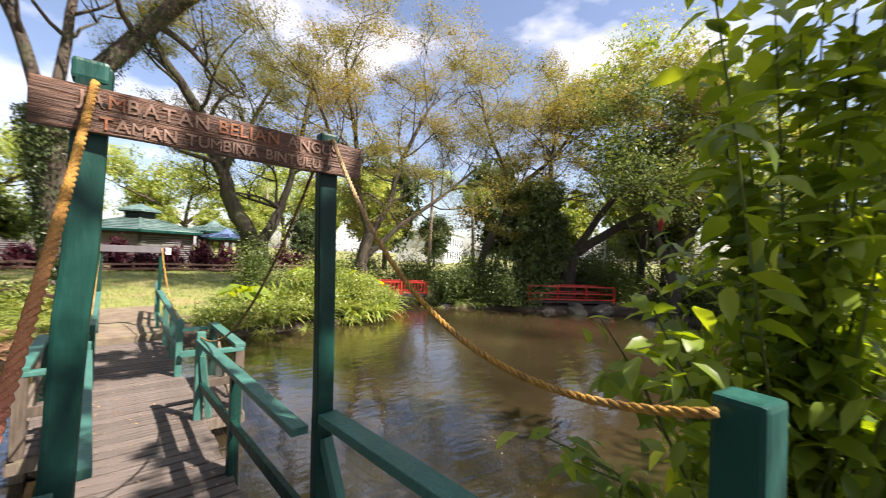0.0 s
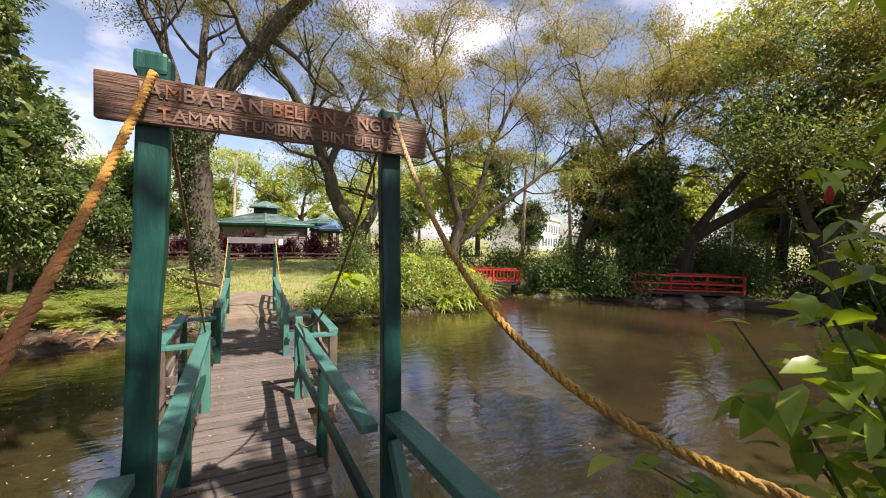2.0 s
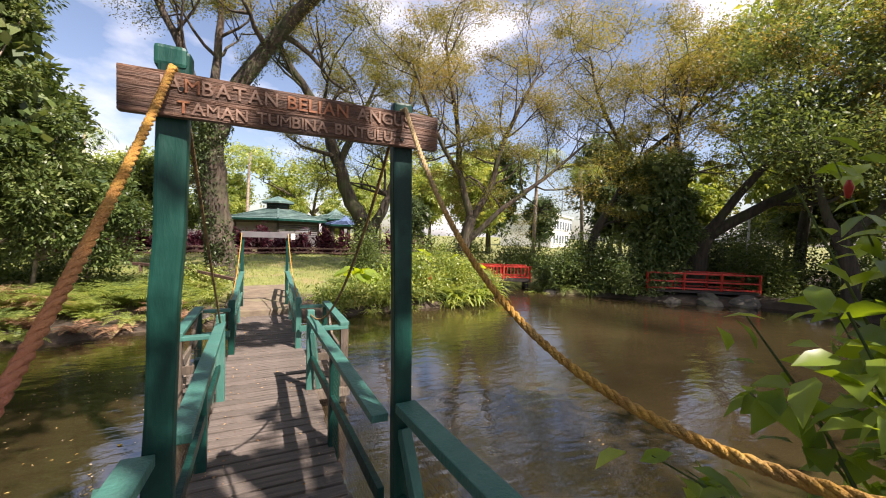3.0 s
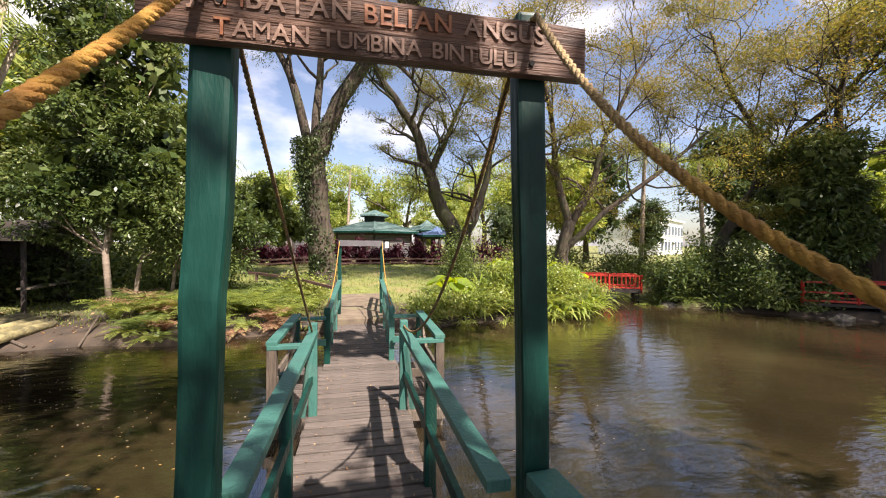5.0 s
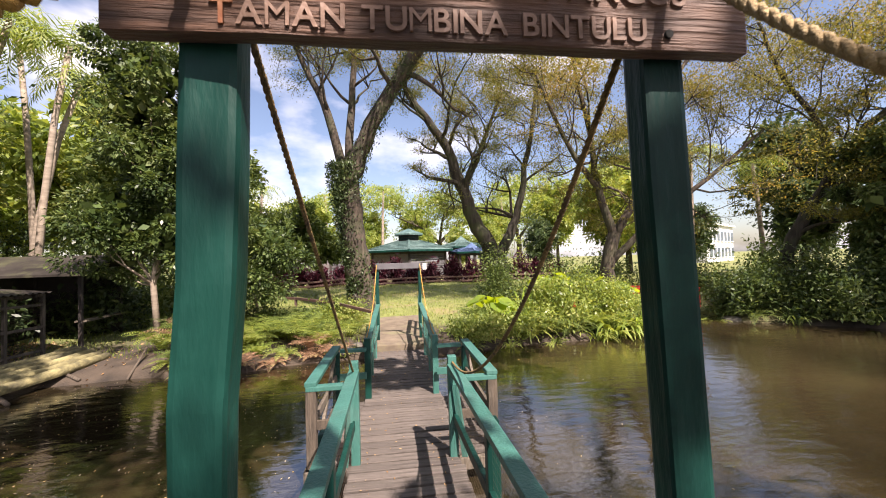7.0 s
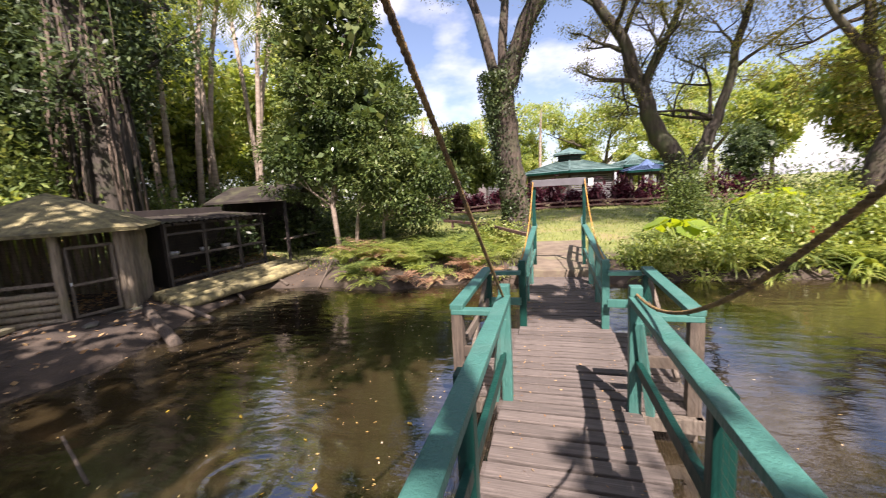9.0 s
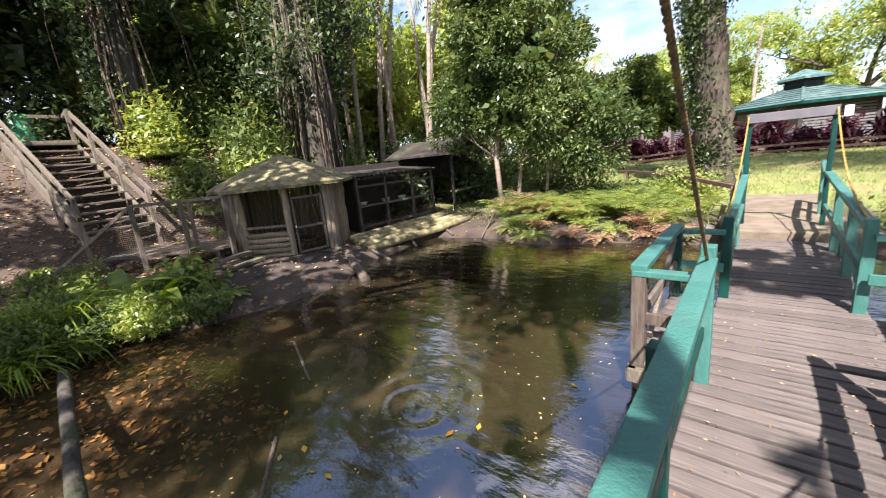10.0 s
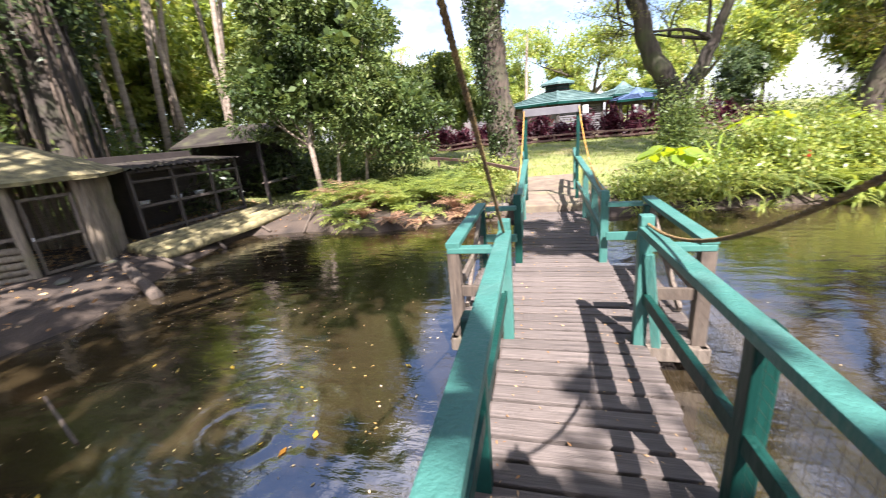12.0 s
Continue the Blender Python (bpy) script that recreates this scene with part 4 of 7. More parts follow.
def fronds(rng, n, length, leaflet, arch, spread, pairs=16, width=0.03, droop=0.3, flat_side=1.0):
    """Pinnate fronds (ferns, palms) from one root: quads for the leaflets and the midribs."""
    out = []
    for k in range(n):
        a = 2 * math.pi * (k + rng.random() * 0.7) / n
        h = np.array((math.cos(a), math.sin(a), 0.0))
        side = np.array((-math.sin(a), math.cos(a), 0.0))
        L = length * rng.uniform(0.75, 1.15)
        ang = math.pi / 2 - spread * rng.uniform(0.5, 1.2)
        p = np.zeros(3)
        for s in range(pairs):
            d = h * math.cos(ang) + np.array((0, 0, 1.0)) * math.sin(ang)
            q = p + d * L / pairs
            f = (s + 1) / pairs
            ll = leaflet * math.sin(math.pi * min(0.97, 0.12 + 0.86 * f)) ** 0.7
            w = 0.006 * length
            out += [p - side * w, p + side * w, q + side * w, q - side * w]
            for sg in (-1, 1):
                ld = side * sg * flat_side + d * 0.45 + np.array((0, 0, -droop + 0.15 * rng.normal()))
                ld = ld / np.linalg.norm(ld)
                e = q + ld * ll * rng.uniform(0.85, 1.1)
                m = (q + e) / 2
                out += [q, m + d * width, e, m - d * width]
            p = q
            ang -= arch / pairs * 1.6
    return np.array(out)


def plant(name, label, at, quads, mat, category="plant", group=""):
    t = thing(name, label, category, at, 0, group)
    part("leaves", quads_mesh("leaves", quads, mat), None, t)
    return t


# -- the old rain tree by the path, with a mossy limb over the bridge --
def on(x, y, dz=0.0):
    return (x, y, gz(x, y) + dz)


tree("rain_tree", "tall rain tree with forked mossy trunk and feathery crown", on(-1.25, 12.0, -0.1), [
    ([(0.05, 0, 0), (0.0, 0, 1.4), (-0.2, 0, 3.0), (-0.35, 0, 4.5)], 0.40, 0.36, 1.2, 0),
    ([(-0.35, 0, 4.4), (-0.9, 0.1, 6.6), (-1.6, 0.2, 8.2), (-2.6, 0.4, 10.4)], 0.17, 0.05, 2.2, 9),
    ([(-0.3, 0, 4.4), (-0.15, 0.1, 6.4), (0.0, 0.2, 8.8), (0.2, 0, 11.5)], 0.17, 0.05, 2.2, 9),
    ([(-0.3, -0.05, 4.2), (0.35, -0.3, 5.6), (1.6, -0.9, 7.7), (3.4, -1.8, 9.6), (5.2, -2.6, 11.0)], 0.31, 0.12, 2.2, 9)],
    L_FEATHER, 76000, 0.066, M_BARK, 3, 3, 0.32, 0.32, 0.15, 21, ivy=6500)
tree("rain_tree", "dark forked rain tree leaning over the lawn", on(4.1, 14.6, -0.1), [
    ([(0.1, 0, 0), (0, 0, 1.0), (-0.1, 0, 1.8)], 0.50, 0.42, 1.2, 0),
    ([(-0.1, 0, 1.5), (-0.8, 0, 2.8), (-1.35, 0, 4.2), (-1.9, -0.1, 6.0), (-3.2, -0.4, 7.6), (-4.0, -0.6, 9.2)], 0.36, 0.08, 2.0, 12),
    ([(0.1, 0, 1.6), (0.55, 0, 2.6), (1.0, 0.1, 3.6), (1.5, 0.1, 6.0), (2.0, 0, 9)], 0.24, 0.06, 2.0, 11),
    ([(-1.35, 0, 4.3), (-0.6, -0.2, 6.0), (0.3, -0.4, 8.4)], 0.14, 0.04, 2.0, 8)],
    L_FEATHER, 68000, 0.066, M_BARK_DARK, 3, 3, 0.32, 0.36, 0.2, 22, ivy=1500)
tree("rain_tree", "spreading olive and gold rain tree beside the pond", on(6.9, 11.0, -0.1), [
    ([(0.1, 0, 0), (-0.1, 0, 1.4), (0.2, 0, 2.6)], 0.24, 0.20, 1.2, 0),
    ([(0.2, 0, 2.5), (-0.3, 0, 4.0), (-0.5, 0.1, 6.0), (-1.1, 0, 8.8)], 0.15, 0.05, 2.2, 11),
    ([(0.2, 0, 2.5), (0.9, -0.2, 3.8), (1.3, -0.4, 5.6), (2.4, -0.8, 8.0)], 0.15, 0.05, 2.2, 11),
    ([(0.0, 0, 1.6), (1.2, -0.5, 2.9), (2.8, -1.0, 4.2), (4.4, -1.4, 5.6)], 0.12, 0.04, 2.0, 10),
    ([(-0.3, 0, 4.0), (-1.5, -0.4, 5.4), (-2.6, -0.8, 7.4)], 0.10, 0.04, 2.0, 9)],
    L_AUTUMN, 86000, 0.068, M_BARK, 3, 3, 0.33, 0.35, 0.1, 23)
tree("rain_tree", "slender crooked dark tree leaning over the water", on(11.9, 9.4, -0.1), [
    ([(0, 0, 0), (-0.25, 0.1, 1.4), (0.25, -0.2, 2.8), (0.9, -0.5, 3.9), (1.6, -0.8, 5.2)], 0.20, 0.12, 1.6, 5),
    ([(0.9, -0.5, 3.9), (0.7, -0.3, 5.4), (-0.1, 0, 7.0), (-0.6, 0.2, 8.8)], 0.11, 0.04, 2.2, 11),
    ([(1.6, -0.8, 5.2), (2.8, -1.4, 6.4), (4.0, -1.8, 8.2)], 0.11, 0.04, 2.2, 11)],
    L_AUTUMN, 66000, 0.07, M_BARK_DARK, 3, 3, 0.36, 0.35, 0.1, 24)
tree("rain_tree", "broad dark tree with long leaning limbs", on(14.6, 7.2, -0.1), [
    ([(0, 0, 0), (0.1, 0, 1.2), (0.3, -0.1, 2.0)], 0.34, 0.3, 1.2, 0),
    ([(0.3, -0.1, 2.0), (1.4, -1.5, 3.2), (2.4, -3.2, 4.4), (3.2, -5.2, 5.8)], 0.22, 0.07, 2.2, 10),
    ([(0.2, 0, 1.8), (0.4, -1.2, 3.6), (0.8, -2.6, 5.6), (1.0, -4.2, 7.6)], 0.18, 0.06, 2.2, 10),
    ([(0.2, 0, 1.9), (-0.4, 0.4, 3.6), (-0.8, 0.4, 5.6), (-0.6, 0.2, 8.0)], 0.18, 0.06, 2.2, 11)],
    L_AUTUMN, 80000, 0.074, M_BARK_DARK, 3, 3, 0.28, 0.38, 0.2, 25)
bushy_tree("broadleaf_tree", "dense dark evergreen tree behind the red bridge", on(12.9, 7.6, -0.1), [([(0, 0, 0), (0, 0, 2), (0.1, 0, 4.8)], 0.18, 0.05)],
    [((0, 0, 3.3), (1.2, 1.2, 2.1), 60), ((0.2, -0.4, 1.6), (1.3, 1.2, 1.0), 30)], L_GLOSS, 30000, 0.13, M_BARK_DARK, 26, 0.42, 0.4, 0.5)
tree("broadleaf_tree", "tree with a dark trunk at the end of the pond", on(14.8, 3.0, -0.1), [
    ([(0, 0, 0), (0.1, 0.1, 1.2), (-0.2, 0.3, 2.2)], 0.22, 0.18, 1.0, 0),
    ([(-0.2, 0.3, 2.1), (-0.3, 0.8, 3.6), (-0.6, 1.2, 6.4)], 0.14, 0.05, 1.8, 10),
    ([(-0.2, 0.3, 2.1), (0.3, -0.6, 3.4), (0.4, -1.2, 6.4)], 0.14, 0.05, 1.8, 10)],
    L_MID, 34000, 0.12, M_BARK_DARK, 2, 3, 0.42, 0.55, 0.3, 27)

bushy_tree("broadleaf_tree", "tall leafy tree rising behind the pond", on(18.0, 5.6, -0.1), [([(0, 0, 0), (0.2, -0.2, 4), (0, 0, 9.5)], 0.22, 0.06)],
    [((0, 0, 5.4), (2.6, 2.6, 1.8), 60), ((0.4, -2.8, 8.4), (2.8, 2.8, 2.2), 70), ((-0.4, 2.6, 9.2), (2.8, 2.6, 2.2), 70), ((0.2, -0.2, 11.4), (2.4, 2.4, 1.6), 50)], L_LIGHT, 25000, 0.13, M_BARK_DARK, 28, 0.75, 0.42, 0.4)

# -- left bank --
bushy_tree("broadleaf_tree", "bushy glossy-leaved evergreen tree on the bank", on(-5.2, 8.3, -0.1), [
    ([(0.0, 0, 0), (-0.1, 0, 1.4), (0.1, 0.1, 3.4), (0.0, 0.2, 6.0)], 0.075, 0.035), ([(0.35, 0.1, 0), (0.45, 0.2, 1.2), (0.9, 0.3, 2.6)], 0.06, 0.02), ([(0.9, 0.5, 0), (1.0, 0.5, 1.0), (1.5, 0.6, 2.2)], 0.05, 0.02)],
    [((-0.1, 0.2, 5.6), (1.3, 1.2, 2.6), 90), ((0.9, 0.3, 2.3), (1.25, 1.0, 1.15), 60), ((-0.8, 0, 2.6), (1.0, 0.9, 1.1), 36), ((2.0, 0.6, 1.6), (0.95, 0.8, 0.85), 30), ((0.6, 0.3, 3.6), (1.2, 1.1, 1.1), 44)],
    L_GLOSS, 70000, 0.095, M_BARK_PALE, 31, 0.34)
bushy_tree("broadleaf_tree", "small round-headed tree on the lawn", on(-4.4, 15.5, -0.1), [([(0, 0, 0), (0.1, 0, 1.4), (0.0, 0, 3.0)], 0.12, 0.05)],
    [((0, 0, 2.7), (1.7, 1.5, 1.2), 46), ((1.6, 0.2, 1.9), (1.0, 0.9, 0.7), 20)], L_MID, 18000, 0.13, M_BARK, 32, 0.42)


def vine_tree(x, y, h, r, seed, label):
    """A jungle trunk hung with aerial roots, creepers and clumps of large leaves."""
    rng = np.random.default_rng(seed)
    t = thing("jungle_tree", label, "tree", on(x, y, -0.2))
    V, F, tips = branchwork([([(0, 0, 0), (0.1, 0, h * 0.3), (-0.1, 0.1, h * 0.65), (0.1, 0, h)], r, r * 0.55, 2.0, 12)], rng, 2, 3)
    for k in range(16):
        a = rng.uniform(0, 6.28)
        z1 = h * rng.uniform(0.4, 0.95)
        rr = r * rng.uniform(0.95, 1.5)
        vs, fs = tube([(math.cos(a) * rr, math.sin(a) * rr, 0), (math.cos(a + 0.2) * rr * 0.9, math.sin(a + 0.2) * rr * 0.9, z1 * 0.5), (math.cos(a) * r * 0.9, math.sin(a) * r * 0.9, z1)], [0.05, 0.035, 0.03], 5)
        o = len(V)
        V += vs
        F += [tuple(q + o for q in f) for f in fs]
    part("trunk", mesh_from("trunk", V, F, M_BARK_DARK, True), None, t)
    for k in range(34):
        a = rng.uniform(0, 6.28)
        rr = r * rng.uniform(1.05, 1.9) if k % 3 else rng.uniform(0.6, 1.9)
        z1, z0 = h * rng.uniform(0.55, 0.95), (0.0 if k % 3 else h * rng.uniform(0.2, 0.5))
        x0, y0 = math.cos(a) * rr, math.sin(a) * rr
        w = rng.uniform(0.012, 0.04) if k % 3 else 0.009
        vs, fs = tube([(x0, y0, z0), (x0 + rng.normal() * 0.12, y0 + rng.normal() * 0.12, z0 * 0.66 + z1 * 0.34), (x0 * 0.9 + rng.normal() * 0.08, y0 * 0.9 + rng.normal() * 0.08, z0 * 0.34 + z1 * 0.66), (x0 * 0.8, y0 * 0.8, z1)], [w, w * 0.8, w, w * 1.2], 4)
        part("aerial_root", mesh_from("aerial_root", vs, fs, M_VINE, True), None, t)
    part("crown", quads_mesh("crown", crown_at(tips, 15000, 0.16, rng, 0.45, 0.6, 0.5), L_DARK), None, t)
    n = 3600
    z = rng.uniform(0.8, h, n)
    a = rng.normal(1.2, 0.55, n) + 1.3 * np.sin(z * 0.7) + (seed - 41) * 2.0
    rr = r + rng.random(n) * 0.6
    part("creeper", quads_mesh("creeper", leaves(np.stack([np.cos(a) * rr, np.sin(a) * rr, z], 1), 0.15, rng, 1.0, 0.5), L_DARK), None, t, "large dark creeper leaves")
    return t


vine_tree(-11.2, 7.3, 9, 0.60, 41, "huge dark jungle tree wrapped in hanging aerial roots")
vine_tree(-13.2, 3.2, 7.5, 0.28, 42, "dark jungle tree draped with broad creepers")
vine_tree(-15.6, 9.2, 8, 0.25, 43, "dark creeper-hung jungle tree behind the cages")


def pole_palm(x, y, h, lean, seed, label="tall slender palm with a pale ringed trunk", scale=1.0, crown=None):
    rng = np.random.default_rng(seed)
    t = thing("palm_tree", label, "palm", on(x, y, -0.1))
    top = Vector((lean[0], lean[1], h))
    vs, fs = tube([(0, 0, 0), (lean[0] * 0.25, lean[1] * 0.25, h * 0.4), (lean[0] * 0.6, lean[1] * 0.6, h * 0.75), top], [0.13 * scale, 0.10 * scale, 0.09 * scale, 0.08 * scale], 8)
    part("trunk", mesh_from("trunk", vs, fs, M_BARK_PALE, True), None, t)
    q = fronds(rng, 13, 2.3 * scale, 0.55 * scale, 1.5, 1.15, 16, 0.03 * scale, 0.6) + np.array(top)
    part("crown", quads_mesh("crown", q, crown or L_LIGHT), None, t)
    return t


for i, (x, y, h, l) in enumerate(((-13.2, 10.6, 8.5, (0.4, 0)), (-13.0, 11.4, 9.5, (1.2, 0.4)), (-12.6, 12.0, 9, (-0.4, 0.2)), (-14.4, 9.8, 9.5, (0.2, 0)), (-12.2, 13.4, 8, (1.6, 0.2)), (-13.6, 12.4, 9.5, (1.9, 0.0)), (-14.2, 11.0, 10, (-0.8, 0.3)), (-11.4, 12.8, 9.0, (0.9, 0.2)), (-12.8, 14.6, 10, (-0.6, 0.0)), (-9.6, 14.2, 9.0, (0.5, 0.2)))):
    pole_palm(x, y, h, l, 50 + i)
pole_palm(-1.6, 44, 9.6, (0.3, 0), 61, "tall yellow-green palm beyond the pavilion", 1.5)
pole_palm(-16, 47, 10.5, (0.3, 0), 62, "tall palm beyond the lawn", 1.5)
pole_palm(-9, 52, 10.5, (-0.3, 0), 63, "tall palm beyond the lawn", 1.5)
pole_palm(13.4, 15.2, 6.2, (0.3, 0.2), 65, "palm tree behind the red bridge", 1.0)
pole_palm(15.4, 13.6, 5.4, (-0.2, 0.2), 66, "palm tree behind the red bridge", 0.9)
pole_palm(13, 44, 8.5, (-0.3, 0), 64, "tall palm beyond the lawn", 1.4)

# templates for the surrounding woods
wood = [
    bushy_tree("woodland_tree", "mid-green woodland tree with dense crown", on(-16.5, 6.0, -0.2), [([(0, 0, 0), (0.2, 0, 3), (0, 0.2, 8)], 0.2, 0.06)], [((0, 0, 6.4), (2.4, 2.3, 2.9), 70), ((0.6, 0.2, 3.6), (2.0, 1.9, 1.3), 34)], L_MID, 9000, 0.29, M_BARK_DARK, 71, 0.75),
    bushy_tree("woodland_tree", "dark woodland tree with dense crown", on(-15.2, 0.5, -0.2), [([(0, 0, 0), (-0.2, 0, 2.5), (0.2, 0.1, 7)], 0.22, 0.06)], [((0, 0, 5.6), (2.4, 2.3, 2.6), 66), ((-0.6, 0.2, 3.0), (2.0, 1.9, 1.3), 32)], L_DARK, 9000, 0.29, M_BARK_DARK, 72, 0.75),
    bushy_tree("woodland_tree", "light green woodland tree", on(-18.5, 11.5, -0.2), [([(0, 0, 0), (0.2, 0, 2.5), (-0.2, 0.1, 7.5)], 0.2, 0.06)], [((0, 0, 6.2), (2.7, 2.5, 2.4), 70), ((0.6, 0.2, 3.8), (2.2, 2.0, 1.2), 26)], L_LIGHT, 8000, 0.30, M_BARK, 73, 0.75)]
far_rain = tree("rain_tree", "wide flat-topped rain tree far across the lawn", on(6, 52, -0.2), [
    ([(0, 0, 0), (0.2, 0, 2.5), (0, 0, 4)], 0.4, 0.3, 1, 0),
    ([(0, 0, 3.9), (-2.5, 0, 6), (-6, 0, 7.6)], 0.25, 0.06, 3.4, 10), ([(0, 0, 3.9), (2.5, 1, 6), (6.5, 1, 7.8)], 0.25, 0.06, 3.4, 10), ([(0, 0, 3.9), (0.2, -2, 6.4), (0.5, -4, 8.4)], 0.22, 0.06, 3.4, 10)],
    L_LIGHT, 9000, 0.42, M_BARK, 2, 3, 0.4, 0.25, 0.1, 74)
rw = random.Random(5)
for k, (x, y, s) in enumerate(((-19, 3, 1.2), (-16.5, -2.5, 1.1), (-13.5, -5, 1.0), (-18, 8.5, 1.3), (-20, 16, 1.3), (-11.5, 17.5, 0.9), (-15.5, 13.8, 0.95), (-8.2, 17.0, 0.85), (-17.0, 10.0, 1.1), (-15, 20, 1.1), (-9.5, 20.5, 0.75), (-22, 24, 1.2), (-14, 27, 1.0), (-21, -1, 1.4),
        (-16, 36, 1.0), (-9, 40, 0.9), (-3, 47, 0.8), (10, 40, 0.8), (17, 38, 1.0), (16, 24, 1.0), (12, 20, 0.8), (20, 16, 1.1), (21, 11, 0.75), (21, 5.5, 0.75), (20, 1, 0.85), (17, -3, 0.9), (26, 20, 0.8), (28, 10, 0.8), (26, 30, 0.8), (24, 8, 0.9), (6, 36, 0.5), (-3, 38, 0.5), (3, 40, 0.55), (-7, 36, 0.55), (9, 36, 0.5), (12, 30, 0.55), (-11, 34, 0.6), (0.5, 36, 0.4), (-24, 8, 1.5), (-26, 16, 1.5), (3, 58, 1.0), (-20, 50, 1.2), (-28, 34, 1.5))):
    src = wood[(k * 7 + k // 3) % 3]
    if y > 30 or (x < -14 and k % 2):
        src = wood[2]
    if x < -8 and y < 12:
        s *= 0.72
    copy_thing(src, pose(*on(x, y, -0.2), 0, 0, rw.uniform(0, 360)) @ Matrix.Scale(s * rw.uniform(0.9, 1.1), 4))
copy_thing(far_rain, pose(*on(-11, 60, -0.2), 0, 0, 130) @ Matrix.Scale(1.15, 4))
copy_thing(far_rain, pose(*on(20, 60, -0.2), 0, 0, 60) @ Matrix.Scale(1.2, 4))
# trees behind the walker, whose shade falls over the gate and the near water
shade = [([(0, 0, 0), (0.3, 0, 3), (0, 0.2, 5)], 0.35, 0.28, 1, 0), ([(0, 0, 4.9), (-2, 1.2, 6.6), (-4.6, 2.2, 7.6)], 0.2, 0.05, 2.3, 11), ([(0, 0, 4.9), (2.2, 1.2, 6.6), (4.6, 2.6, 7.6)], 0.16, 0.04, 2.3, 11), ([(0, 0, 4.9), (-0.6, 0, 7), (-1.2, -1, 9)], 0.2, 0.05, 2.3, 11), ([(0, 0, 4.9), (-0.6, 2.0, 6.8), (-1.0, 3.6, 8)], 0.2, 0.05, 2.2, 10)]
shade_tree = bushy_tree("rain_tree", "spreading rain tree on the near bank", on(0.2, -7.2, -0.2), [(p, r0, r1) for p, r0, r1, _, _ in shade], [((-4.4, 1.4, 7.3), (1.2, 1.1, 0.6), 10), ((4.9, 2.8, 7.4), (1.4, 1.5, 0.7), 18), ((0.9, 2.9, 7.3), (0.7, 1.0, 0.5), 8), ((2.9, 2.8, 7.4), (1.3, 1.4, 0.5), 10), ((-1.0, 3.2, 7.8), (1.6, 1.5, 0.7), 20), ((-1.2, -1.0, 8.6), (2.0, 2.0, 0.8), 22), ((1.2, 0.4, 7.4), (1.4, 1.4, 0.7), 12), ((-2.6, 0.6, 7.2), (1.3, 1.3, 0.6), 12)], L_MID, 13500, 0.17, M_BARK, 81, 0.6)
# unseen copy, set so that its shade falls on the hut and left bank
copy_thing(shade_tree, pose(*on(-4.1, -4.1, -0.2), 0, 0, 20))
copy_thing(shade_tree, pose(*on(8.5, -9.5, -0.2), 0, 0, 200))

# unseen tree added to dapple the bridge; its copy shades the cages
lean = [([(0, 0, 0), (0.1, 0.6, 3), (0.6, 2.0, 5.2)], 0.28, 0.20), ([(0.6, 2.0, 5.1), (-0.4, 4.0, 6.6), (-1.4, 5.6, 7.4)], 0.13, 0.04), ([(0.6, 2.0, 5.1), (1.6, 4.4, 6.8), (2.0, 7.0, 7.8)], 0.13, 0.04), ([(0.6, 2.0, 5.1), (2.2, 4.0, 6.8), (3.2, 5.4, 7.6)], 0.12, 0.04)]
lean_tree = bushy_tree("rain_tree", "unseen leaning rain tree added for the shade of its crown", on(1.9, -6.6, -0.2), lean, [((-1.5, 5.8, 7.4), (1.4, 1.2, 0.5), 14), ((0.6, 7.0, 7.7), (1.4, 1.2, 0.5), 13), ((2.8, 6.0, 7.6), (1.2, 1.2, 0.5), 10), ((2.4, 8.4, 8.0), (1.2, 0.9, 0.4), 8)], L_MID, 7600, 0.15, M_BARK, 82, 0.45)
copy_thing(lean_tree, pose(*on(-6.0, -5.9, -0.2), 0, 0, 6))

